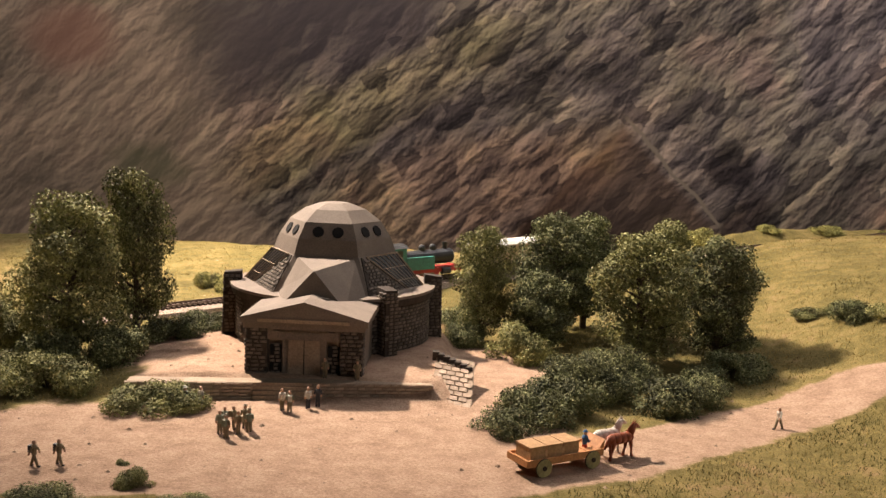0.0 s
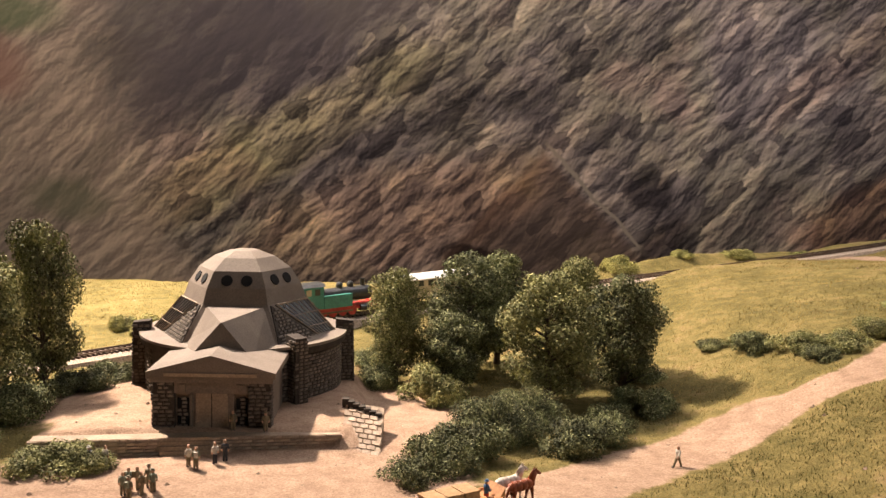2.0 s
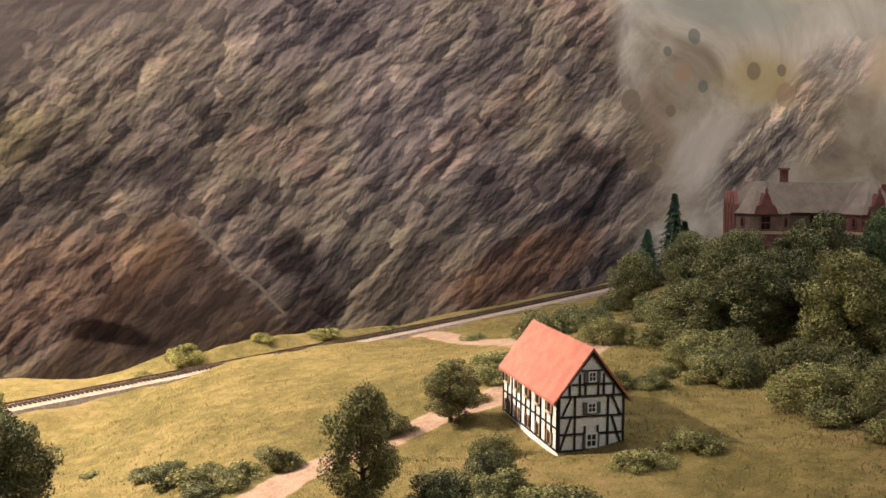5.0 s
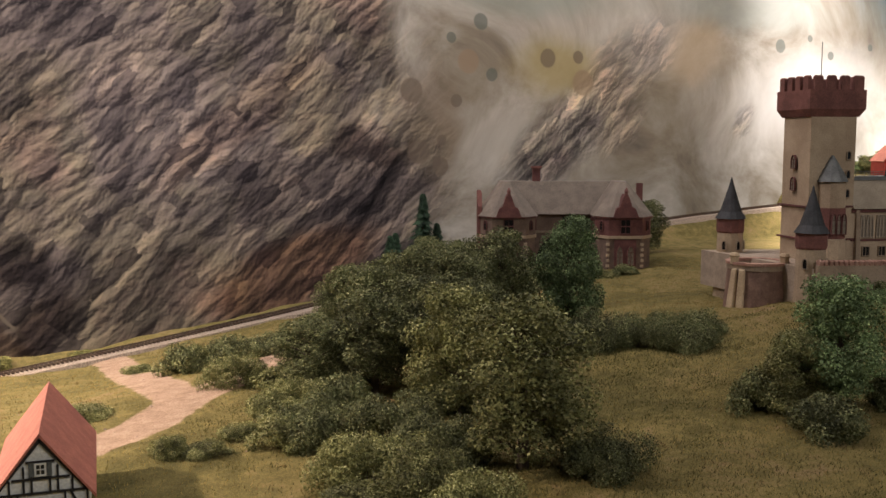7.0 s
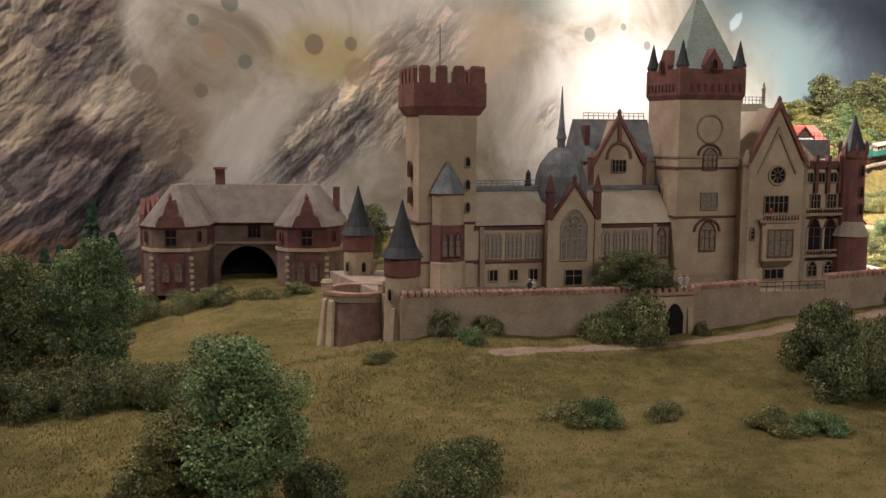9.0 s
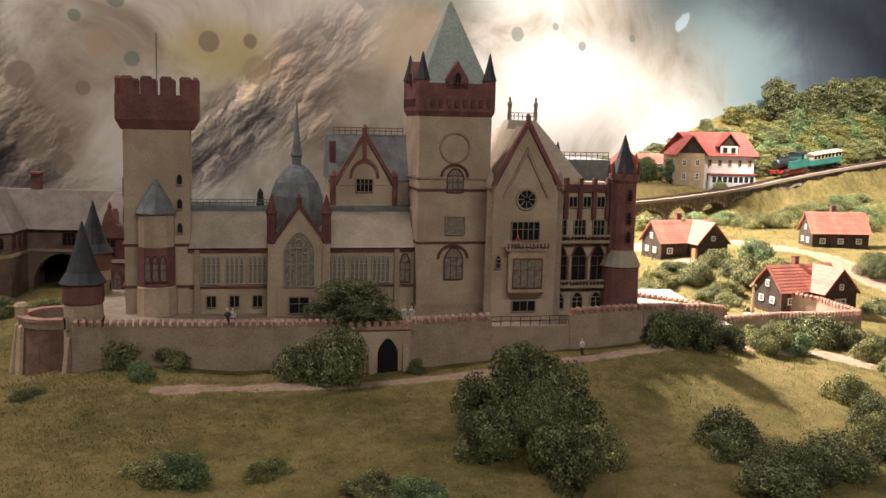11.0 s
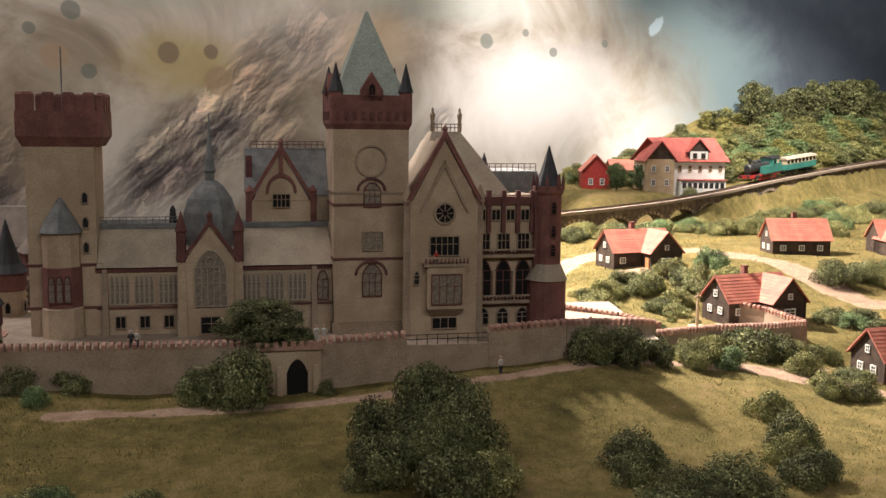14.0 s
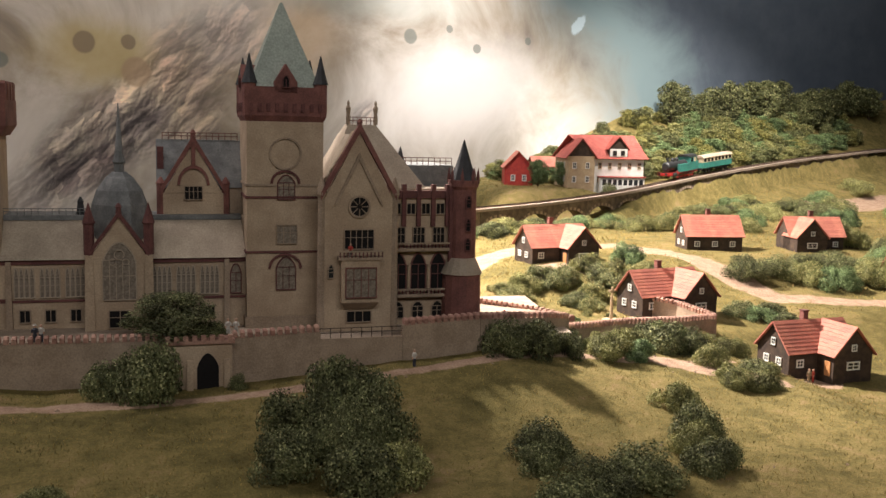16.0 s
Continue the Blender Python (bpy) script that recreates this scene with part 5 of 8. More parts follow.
s = 0.3075
n = 1
while n < 290:
    p, h, _ = track_at(s)
    share("sleeper", sl.data, line, Matrix.Translation(p) @ pose(0, 0, 0, 0, 0, h))
    s += 0.0078
    n += 1
bm = B()
while s < TLEN - 0.05:
    p, h, _ = track_at(s)
    n2, f2 = Vector((-math.sin(radians(h)), math.cos(radians(h)), 0)), Vector((math.cos(radians(h)), math.sin(radians(h)), 0))
    lo = [p + f2 * a * 0.0018 + n2 * b * 0.0145 + Vector((0, 0, 0.0005)) for a, b in ((-1, -1), (1, -1), (1, 1), (-1, 1))]
    quad_prism(bm, lo, [q + Vector((0, 0, 0.0025)) for q in lo])
    s += 0.0078
tagged(part("sleeper_row", bm, M_sleeper, line), kind="stuff")


# ---- trains ----
def locomotive(m, body, label):
    t = thing("steam_locomotive", m, label, "locomotive")
    fr = part("frame", box(B(), -0.056, 0.056, -0.012, 0.012, 0.008, 0.0125), M_redp, t, "red frame")
    for x in (-0.036, -0.022, -0.008, 0.006, 0.02):
        for y in (-0.0095, 0.0095):
            w = part("wheel", lathe(B(), 0, 0, [(0.0068, -0.0012), (0.0068, 0.0012)], 16), M_redp, t, "red spoked wheel", pose(x, y, 0.0075, 90))
            part("tyre", lathe(B(), 0, 0, [(0.0074, -0.0006), (0.0074, 0.0006)], 16), M_rail, w)
    for y in (-0.0115, 0.0115):
        part("coupling_rod", box(B(), -0.036, 0.02, y - 0.0006, y + 0.0006, 0.0055, 0.0075), M_rail, t)
        part("side_tank", box(B(), -0.022, 0.018, y - 0.003, y + 0.003, 0.0125, 0.028), body, t)
        part("cylinder", lathe(B(), 0, 0, [(0.0042, -0.006), (0.0042, 0.006)], 12), M_black, t, "", pose(0.036, y, 0.009, 0, 90))
    part("boiler", lathe(B(), 0, 0, [(0.0088, -0.03), (0.0092, 0.0), (0.0092, 0.052), (0.007, 0.0545)], 20), M_black, t, "black boiler", pose(-0.002, 0, 0.0255, 0, 90), smooth=False)
    part("chimney", lathe(B(), 0, 0, [(0.0034, 0.03), (0.003, 0.036), (0.0036, 0.043), (0.003, 0.043)], 12), M_black, t, "", pose(0.042, 0, 0))
    for x in (0.008, 0.024):
        part("steam_dome", lathe(B(), 0, 0, [(0.0042, 0.03), (0.0042, 0.0385), (0.003, 0.0405), (0.0008, 0.0415)], 12), M_black, t, "", pose(x, 0, 0))
    cab = part("cab", box(B(), -0.05, -0.022, -0.0135, 0.0135, 0.0125, 0.040), body, t)
    part("cab_roof", face_prism(B(), [(-0.0145, 0.040), (0.0145, 0.040), (0.01, 0.0432), (0, 0.0444), (-0.01, 0.0432)], -0.0525, -0.0195), M_black, t, "black curved cab roof", pose(0, 0, 0, 0, 0, -90) @ pose(0, 0, 0))
    for y in (-0.0137, 0.0137):
        for x in (-0.043, -0.031):
            part("cab_window", box(B(), x - 0.0035, x + 0.0035, y - 0.0004, y + 0.0004, 0.030, 0.0375), M_creamp if x < -0.04 else M_glass, cab)
    part("coal_bunker", box(B(), -0.06, -0.05, -0.0125, 0.0125, 0.0125, 0.03), body, t)
    for x in (-0.061, 0.057):
        for y in (-0.008, 0.008):
            part("buffer", lathe(B(), 0, 0, [(0.0012, 0), (0.0012, 0.004), (0.0026, 0.004), (0.0026, 0.005)], 10), M_black, t, "", pose(x, y, 0.0115, 0, -90 if x < 0 else 90))
    part("buffer_beam", box(B(), 0.055, 0.058, -0.0135, 0.0135, 0.008, 0.0135), M_redp, t)
    return t


def coach(m, lower, upper, roof, label, ln=0.12):
    t = thing("railway_coach", m, label, "coach")
    part("underframe", box(B(), -ln / 2, ln / 2, -0.01, 0.01, 0.009, 0.0125), M_black, t)
    body = part("body", box(B(), -ln / 2, ln / 2, -0.0145, 0.0145, 0.0125, 0.0255), lower, t)
    part("upper_body", box(B(), -ln / 2, ln / 2, -0.0143, 0.0143, 0.0255, 0.037), upper, t)
    part("roof", side_prism(B(), [(-0.0165, 0.037), (0.0165, 0.037), (0.012, 0.041), (0, 0.0428), (-0.012, 0.041)], -ln / 2 - 0.002, ln / 2 + 0.002), roof, t)
    n = int(ln / 0.014)
    for i in range(n):
        x = -ln / 2 + (i + 0.5) * ln / n
        for y in (-0.0146, 0.0146):
            part("window", box(B(), x - 0.004, x + 0.004, y - 0.0004, y + 0.0004, 0.0275, 0.035), M_glass, body)
    for x in (-ln * 0.36, -ln * 0.24, ln * 0.24, ln * 0.36):
        for y in (-0.0085, 0.0085):
            part("wheel", lathe(B(), 0, 0, [(0.0058, -0.001), (0.0058, 0.001)], 14), M_black, t, "", pose(x, y, 0.0058, 90))
    return t


def on_track(x, dz=0.0045):
    d = np.r_[0, np.cumsum(np.hypot(np.diff(TXF), np.diff(TYF)))]
    p, h, g = track_at(float(np.interp(x, TXF, d)))
    return Matrix.Translation(p + Vector((0, 0, dz))) @ pose(0, 0, 0, 0, -g, h)


locomotive(on_track(-0.075) @ Matrix.Scale(1.3, 4), M_teal, "teal tank locomotive with black boiler and red wheels on the track")
coach(on_track(0.085) @ Matrix.Scale(1.25, 4), M_creamp, M_creamp, M_white, "cream railway coach with white roof behind the trees")
locomotive(on_track(4.12) @ pose(0, 0, 0.004, 0, 0, 180) @ Matrix.Scale(1.6, 4), M_teal, "dark teal steam locomotive climbing past the villa")
coach(on_track(4.315) @ pose(0, 0, 0.004) @ Matrix.Scale(1.4, 4), M_teal, M_creamp, M_rooft, "teal and cream passenger coach behind the locomotive")


# ---- figures, cart and horses ----
def figure(m, top, legs, head="skin", walk=0.0, pack=None, arms=0.0, hat=None):
    """A painted plastic figure 20 mm high, one plain mesh."""
    bm = B()
    mats = []

    def block(fn, key):
        n0 = len(bm.faces)
        fn()
        bm.faces.ensure_lookup_table()
        if key not in mats:
            mats.append(key)
        for f in bm.faces[n0:]:
            f.material_index = mats.index(key)
    for sgn in (-1, 1):
        block(lambda: rod(bm, (sgn * 0.0011, 0, 0.0098), (sgn * 0.0013, walk * sgn, 0.0003), 0.0014, 7, 0.001), legs)
        block(lambda: rod(bm, (sgn * 0.0013, walk * sgn + 0.0004, 0.0005), (sgn * 0.0013, walk * sgn - 0.0018, 0.0005), 0.0008, 6), "dark")
        block(lambda: rod(bm, (sgn * 0.0025, 0, 0.0160), (sgn * 0.0034, -walk * sgn * 0.7 - arms * 0.5, 0.0118), 0.0009, 6), top)
        block(lambda: rod(bm, (sgn * 0.0034, -walk * sgn * 0.7 - arms * 0.5, 0.0118), (sgn * 0.0028, -walk * sgn - arms, 0.0095 + arms), 0.0008, 6), head)
    block(lambda: lathe(bm, 0, 0, [(0.0019, 0.0093), (0.0021, 0.0115), (0.0027, 0.0152), (0.0018, 0.0168), (0.0008, 0.0172)], 9), top)
    block(lambda: lathe(bm, 0, 0, [(0.0008, 0.0168), (0.0014, 0.0178), (0.00155, 0.0190), (0.0012, 0.0202), (0.0004, 0.0207)], 9), head)
    if hat:
        block(lambda: lathe(bm, 0, 0, [(0.0023, 0.0198), (0.0022, 0.0201), (0.0014, 0.0203), (0.0012, 0.0213), (0.0003, 0.0215)], 9), hat)
    if pack:
        block(lambda: box(bm, -0.0018, 0.0018, 0.0015, 0.0042, 0.0112, 0.0166), pack)
    bmesh.ops.recalc_face_normals(bm, faces=bm.faces)
    me = bpy.data.meshes.new("figurine")
    bm.to_mesh(me)
    bm.free()
    for k in mats:
        me.materials.append(M_fig[k])
    ob = new("figurine", me)
    ob.matrix_basis = m
    return ob


def fig(x, y, turn, label, z=None, **kw):
    tagged(figure(pose(x, y, gz(x, y) if z is None else z, 0, 0, turn), **kw), label, "figurine", "tiny figures on the layout")


HIK = "tiny hiker figurine with a pack walking on the sand"
SOL = "tiny uniformed figurine standing in a group on the sand"
fig(-0.332, 0.528, 90, HIK, top="khaki", legs="khaki", walk=0.0032, pack="dark")
fig(-0.315, 0.533, 80, HIK, top="khaki", legs="khaki", walk=0.0030, pack="dark")
for i, (x, y, a) in enumerate([(-0.214, 0.623, 30), (-0.206, 0.611, 160), (-0.198, 0.622, 250), (-0.19, 0.628, 200), (-0.205, 0.636, 90), (-0.196, 0.640, 10), (-0.212, 0.634, 60)]):
    fig(x, y, a, SOL, top="khaki" if i % 3 else "sage", legs="khaki", pack="sage" if i % 2 else "khaki", hat="khaki" if i % 2 else None)
for i, (x, y, a) in enumerate([(-0.173, 0.693, 40), (-0.165, 0.687, 190), (-0.15, 0.70, 220)]):
    fig(x, y, a, "tiny figurine in pale clothes before the terrace steps", top=("white", "sage", "white")[i], legs="dark" if i == 2 else "khaki", pack="white" if i == 1 else None)
fig(-0.142, 0.708, 180, "tiny dark-coated figurine by the terrace steps", top="dark", legs="dark")
fig(-0.262, 0.692, 20, "tiny dark-blue dressed figurine beside the shrub", top="dark", legs="dark", hat="white")
fig(-0.248, 0.694, -30, "tiny figurine in a pale dress beside the shrub", top="white", legs="white")
fig(-0.142, 0.757, 0, "tiny khaki figurine standing before the hall door", z=0.103, top="khaki", legs="khaki", pack="sage")
fig(-0.110, 0.754, 10, "tiny khaki figurine standing before the hall pier", z=0.103, top="khaki", legs="khaki", hat="khaki")
fig(0.284, 0.694, -60, "tiny striding figurine in white shirt on the sandy road", top="white", legs="khaki", walk=0.004)

CX, CY = 0.066, 0.572
CZ = gz(CX, CY)
cart = thing("horse_cart", pose(CX, CY, CZ, 0, 0, 31), "orange wooden flat wagon with pale wheels on the sandy road", "cart")
deck = part("deck", box(B(), -0.036, 0.036, -0.013, 0.013, 0.0095, 0.0115), M_wood, cart)
for i in range(6):
    part("plank", box(B(), -0.036 + i * 0.0121, -0.0246 + i * 0.0121, -0.0128, 0.0128, 0.0116, 0.0124), M_wood, deck)
for y in (-0.0135, 0.0135):
    part("side_board", box(B(), -0.037, 0.037, y - 0.0007, y + 0.0007, 0.009, 0.0145), M_wood, cart)
part("end_board", box(B(), -0.0378, -0.0366, -0.0135, 0.0135, 0.009, 0.0145), M_wood, cart)
for x in (-0.022, 0.026):
    part("axle", box(B(), x - 0.001, x + 0.001, -0.0135, 0.0135, 0.006, 0.0082), M_board, cart)
    for y in (-0.0145, 0.0145):
        w = part("wheel", lathe(B(), 0, 0, [(0.0072, -0.0009), (0.0072, 0.0009)], 20), M_wheel, cart, "pale olive wheel", pose(x, y, 0.007, 90))
        part("hub", lathe(B(), 0, 0, [(0.002, -0.0016), (0.002, 0.0016)], 10), M_board, w)
        part("tyre", lathe(B(), 0, 0, [(0.0075, -0.0005), (0.0075, 0.0005)], 20), M_board, w)
part("footboard", quad_prism(B(), [(0.034, -0.011, 0.011), (0.040, -0.011, 0.013), (0.040, 0.011, 0.013), (0.034, 0.011, 0.011)], [(0.034, -0.011, 0.0125), (0.0405, -0.011, 0.021), (0.0405, 0.011, 0.021), (0.034, 0.011, 0.0125)]), M_wood, cart)
part("drawbar", rod(B(), (0.03, 0, 0.008), (0.074, 0, 0.011), 0.0009), M_wood, cart)
for i in range(3):
    c = thing("cargo_crate", pose(CX, CY, CZ, 0, 0, 31) @ pose(-0.025 + i * 0.0165, 0, 0.0125), "tan cardboard-coloured crate loaded on the wagon", "crate", "crates on the wagon")
    part("box", box(B(), -0.0072, 0.0072, -0.0095, 0.0095, 0, 0.0095), M_crate, c)
    part("lid", box(B(), -0.0077, 0.0077, -0.01, 0.01, 0.0095, 0.0108), M_crate, c)
m = pose(CX, CY, CZ, 0, 0, 31) @ pose(0.029, 0, 0.0055, 0, 0, 90)
tagged(figure(m, "blue", "red", arms=0.004, walk=0.001, hat="blue"), "tiny blue and red driver figurine seated on the wagon", "figurine", "tiny figures on the layout")


def horse(m, coat, label):
    bm = B()
    lathe(bm, 0, 0, [(0.0005, -0.0135), (0.0036, -0.0125), (0.0048, -0.009), (0.0044, -0.002), (0.0043, 0.004), (0.0047, 0.009), (0.003, 0.0125), (0.0005, 0.013)], 12)
    bmesh.ops.transform(bm, matrix=pose(0, 0, 0.0165, 0, 90), verts=bm.verts)
    rod(bm, (0.0095, 0, 0.018), (0.0155, 0, 0.0265), 0.0037, 8, 0.002)
    rod(bm, (0.0145, 0, 0.0265), (0.0205, 0, 0.0232), 0.0022, 8, 0.0013)
    for y in (-0.0008, 0.0008):
        rod(bm, (0.0148, y, 0.0275), (0.015, y * 1.4, 0.0305), 0.0006, 5, 0.0001)
    for x, y, k in ((0.009, -0.0024, 0.003), (0.009, 0.0024, -0.002), (-0.009, -0.0026, -0.003), (-0.009, 0.0026, 0.0025)):
        rod(bm, (x, y, 0.0145), (x + k * 0.5, y, 0.0075), 0.0021, 7, 0.0012)
        rod(bm, (x + k * 0.5, y, 0.0075), (x + k - 0.001, y, 0.0008), 0.0011, 7, 0.001)
        rod(bm, (x + k - 0.001, y, 0.0012), (x + k, y, 0), 0.0014, 7)
    rod(bm, (-0.0125, 0, 0.019), (-0.0165, 0, 0.009), 0.0016, 6, 0.0008)
    rod(bm, (0.0085, 0, 0.0225), (0.0135, 0, 0.0288), 0.0009, 5, 0.0006)
    ob = part("horse_figurine", bm, coat, None, "", m, smooth=True)
    return tagged(ob, label, "horse figurine", "the wagon's team")


mh = pose(CX, CY, CZ, 0, 0, 33)
horse(mh @ pose(0.063, -0.006, 0), M_horse_br, "glossy chestnut horse figurine harnessed to the wagon")
horse(mh @ pose(0.060, 0.007, 0), M_horse_wh, "dappled white horse figurine harnessed to the wagon")


# ---- half-timbered house ----
fz = 0.221
fh = thing("half_timbered_house", pose(0.888, 0.742, fz, 0, 0, 0), "white half-timbered house with black beams and an orange-red roof", "house")
W2, D, EV, RG = 0.036, 0.18, 0.057, 0.104
body = part("wall", face_prism(B(), [(-W2, -0.02), (W2, -0.02), (W2, EV), (0, RG - 0.003), (-W2, EV)], 0, D), M_white, fh, "white plaster infill")


def beam(parent, x0, z0, x1, z1, y, r=0.0008):
    bm = B()
    d = Vector((x1 - x0, 0, z1 - z0)).normalized()
    n = Vector((-d.z, 0, d.x)) * r
    a, b = Vector((x0, y, z0)), Vector((x1, y, z1))
    o = Vector((0, 0.0012, 0))
    quad_prism(bm, [a + n - o, b + n - o, b - n - o, a - n - o], [a + n + o, b + n + o, b - n + o, a - n + o])
    return part("beam", bm, M_timber, parent)


for z in (0.001, 0.018, 0.036, EV):
    beam(fh, -W2, z, W2, z, -0.0006)
beam(fh, -0.022, 0.069, 0.022, 0.069, -0.0006), beam(fh, -0.011, 0.083, 0.011, 0.083, -0.0006)
for x in (-W2 + 0.001, -0.018, 0.018, W2 - 0.001):
    beam(fh, x, 0, x, EV, -0.0008)
for x in (-0.007, 0.007):
    beam(fh, x, 0.018, x, 0.026, -0.0008), beam(fh, x, EV, x, 0.083, -0.0008)
for x in (-0.024, 0.024, -0.013, 0.013):
    beam(fh, x, EV, x, EV + (W2 - abs(x)) * 0.98, -0.0007)
for s in (-1, 1):
    beam(fh, s * 0.034, 0.001, s * 0.022, 0.036, -0.0007), beam(fh, s * 0.032, 0.036, s * 0.022, EV, -0.0007)
    beam(fh, s * W2, EV, 0, RG - 0.003, -0.0009, 0.0014)


def small_window(parent, m, w, h, frame_mat, pane_mat, nx=2, nz=2):
    fr = B()
    e = min(w, h) * 0.09
    for x in (-w / 2, w / 2):
        box(fr, x - e, x + e, -0.0012, 0.0008, 0, h)
    for z in (0, h):
        box(fr, -w / 2 - e, w / 2 + e, -0.0013, 0.0008, z - e, z + e)
    for i in range(1, nx):
        box(fr, -w / 2 + i * w / nx - e * 0.5, -w / 2 + i * w / nx + e * 0.5, -0.001, 0.0006, 0, h)
    for i in range(1, nz):
        box(fr, -w / 2, w / 2, -0.0009, 0.0006, i * h / nz - e * 0.5, i * h / nz + e * 0.5)
    ob = part("window", fr, frame_mat, parent, "", m)
    part("pane", box(B(), -w / 2, w / 2, -0.0004, 0.0006, 0, h), pane_mat, ob)
    return ob


M_shutter = mat("grey_shutter", (0.12, 0.125, 0.12), None, 0.7, 80, 500, bump=0.2)
for z, w in ((0.072, 0.0075), (0.040, 0.0085), (0.004, 0.011)):
    small_window(fh, pose(0, -0.0012, z), w, 0.0095 if z > 0.01 else 0.014, M_white, M_glass)
    for s in (-1, 1):
        if z > 0.01:
            part("shutter", box(B(), s * (w / 2 + 0.003) - 0.002, s * (w / 2 + 0.003) + 0.002, -0.0022, -0.0006, z - 0.001, z + 0.0105), M_shutter, fh)
        else:
            part("shutter", box(B(), s * (w / 2 + 0.002) - 0.0012, s * (w / 2 + 0.002) + 0.0012, -0.0022, -0.0006, z - 0.003, z + 0.014), M_shutter, fh)
M_shutbr = mat("brown_shutter", (0.30, 0.19, 0.11), (0.22, 0.13, 0.08), 0.7, 80, 500, bump=0.2)
side = pose(-W2, 0, 0, 0, 0, -90) @ pose(-D, 0, 0)
sidep = part("side_wall", box(B(), 0.001, D - 0.001, -0.0004, 0.002, 0, EV - 0.003), M_white, fh, "sunlit white plaster side", side)
for z in (0.001, 0.024, EV - 0.002):
    beam(sidep, 0, z, D, z, -0.0006)
for i in range(12):
    beam(sidep, i * D / 11, 0, i * D / 11, EV, -0.0008, 0.0006)
for i in range(5):
    for z in (0.004, 0.038):
        for xx in (0.0095, 0.0205):
            part("shutter", box(B(), i * D / 5 + xx - 0.002, i * D / 5 + xx + 0.002, -0.0022, -0.0004, z, z + 0.0125), M_shutbr, sidep)
        part("window_pane", box(B(), i * D / 5 + 0.012, i * D / 5 + 0.018, -0.003, -0.0004, z, z + 0.0115), M_glass, sidep)
    part("window_box", box(B(), i * D / 5 + 0.009, i * D / 5 + 0.021, -0.0042, -0.0006, 0.0355, 0.038), M_creamp, sidep)
for s in (-1, 1):
    bm = B()
    ov = 0.006
    dx, dz = W2 + ov, -ov * (RG - EV) / W2
    face_prism(bm, [(0, RG), (0, RG + 0.003), (s * dx, EV + dz + 0.003), (s * dx, EV + dz)], -0.004, D + 0.004)
    part("roof_slope", bm, M_tile, fh, "orange-red tiled slope")


# ---- the castle ----
CM = pose(2.395, 1.095, 0.375, 0, 0, -8.5)
castle = thing("castle", CM, "sandstone neo-Gothic castle with red crenellated towers and slate roofs", "castle")


def gothic_window(parent, x, y, z0, w, h, lights=2, pane=None, arched=True, trim=None, turn=0.0):
    """Pointed or flat window: frame with mullions, pane behind; y is the wall's face."""
    pane, trim = pane or M_glass, trim or M_castle_dk
    m = pose(x, y, z0) @ pose(0, 0, 0, 0, 0, turn)
    e = 0.0011
    fr = B()
    out = arch_pts(w, 0, h * 0.66, h, 6, True) if arched else [(-w / 2, 0), (w / 2, 0), (w / 2, h), (-w / 2, h)]
    cx, cz = 0, h * 0.5
    for a, b in zip(out, out[1:] + out[:1]):
        ao, bo = [(px + math.copysign(e, px) if abs(px) > 1e-6 else px, pz + (e if pz > cz else -e)) for px, pz in (a, b)]
        quad_prism(fr, [(a[0], -0.0022, a[1]), (b[0], -0.0022, b[1]), (bo[0], -0.0022, bo[1]), (ao[0], -0.0022, ao[1])],
                   [(a[0], 0.001, a[1]), (b[0], 0.001, b[1]), (bo[0], 0.001, bo[1]), (ao[0], 0.001, ao[1])])
    top = h * (0.7 if arched else 1.0)
    for i in range(1, lights):
        xx = -w / 2 + w * i / lights
        box(fr, xx - 0.0004, xx + 0.0004, -0.0016, 0.001, 0, top)
    if h > 0.014:
        box(fr, -w / 2, w / 2, -0.0014, 0.001, top * 0.6 - 0.0003, top * 0.6 + 0.0003)
        if arched:
            box(fr, -w / 2, w / 2, -0.0015, 0.001, top - 0.0004, top + 0.0004)
    ob = part("window", fr, trim, parent, "", m)
    face_prism(pb := B(), out, -0.0007, 0.0008)
    p = part("window_pane", pb, pane, parent, "", m)
    return ob


def battlement(parent, x0, x1, y0, y1, z, h, n, material, t=0.006, name="merlon"):
    """Merlons round a rectangular parapet, n on the long sides."""
    for (ax, ay, bx_, by_) in ((x0, y0, x1, y0), (x1, y0, x1, y1), (x1, y1, x0, y1), (x0, y1, x0, y0)):
        for i in range(n):
            u = (i + 0.5) / n
            px, py = ax + (bx_ - ax) * u, ay + (by_ - ay) * u
            lx, ly = abs(bx_ - ax) / n * 0.31 or t / 2, abs(by_ - ay) / n * 0.31 or t / 2
            bm = B()
            quad_prism(bm, [(px - lx, py - ly, z), (px + lx, py - ly, z), (px + lx, py + ly, z), (px - lx, py + ly, z)],
                       [(px - lx, py - ly, z + h * 0.85), (px + lx, py - ly, z + h * 0.85), (px + lx, py + ly, z + h * 0.85), (px - lx, py + ly, z + h * 0.85)])
            quad_prism(bm, [(px - lx * 1.1, py - ly * 1.1, z + h * 0.85), (px + lx * 1.1, py - ly * 1.1, z + h * 0.85), (px + lx * 1.1, py + ly * 1.1, z + h * 0.85), (px - lx * 1.1, py + ly * 1.1, z + h * 0.85)],
                       [(px - lx * 0.7, py - ly * 0.7, z + h), (px + lx * 0.7, py - ly * 0.7, z + h), (px + lx * 0.7, py + ly * 0.7, z + h), (px - lx * 0.7, py + ly * 0.7, z + h)])
            part(name, bm, material, parent)


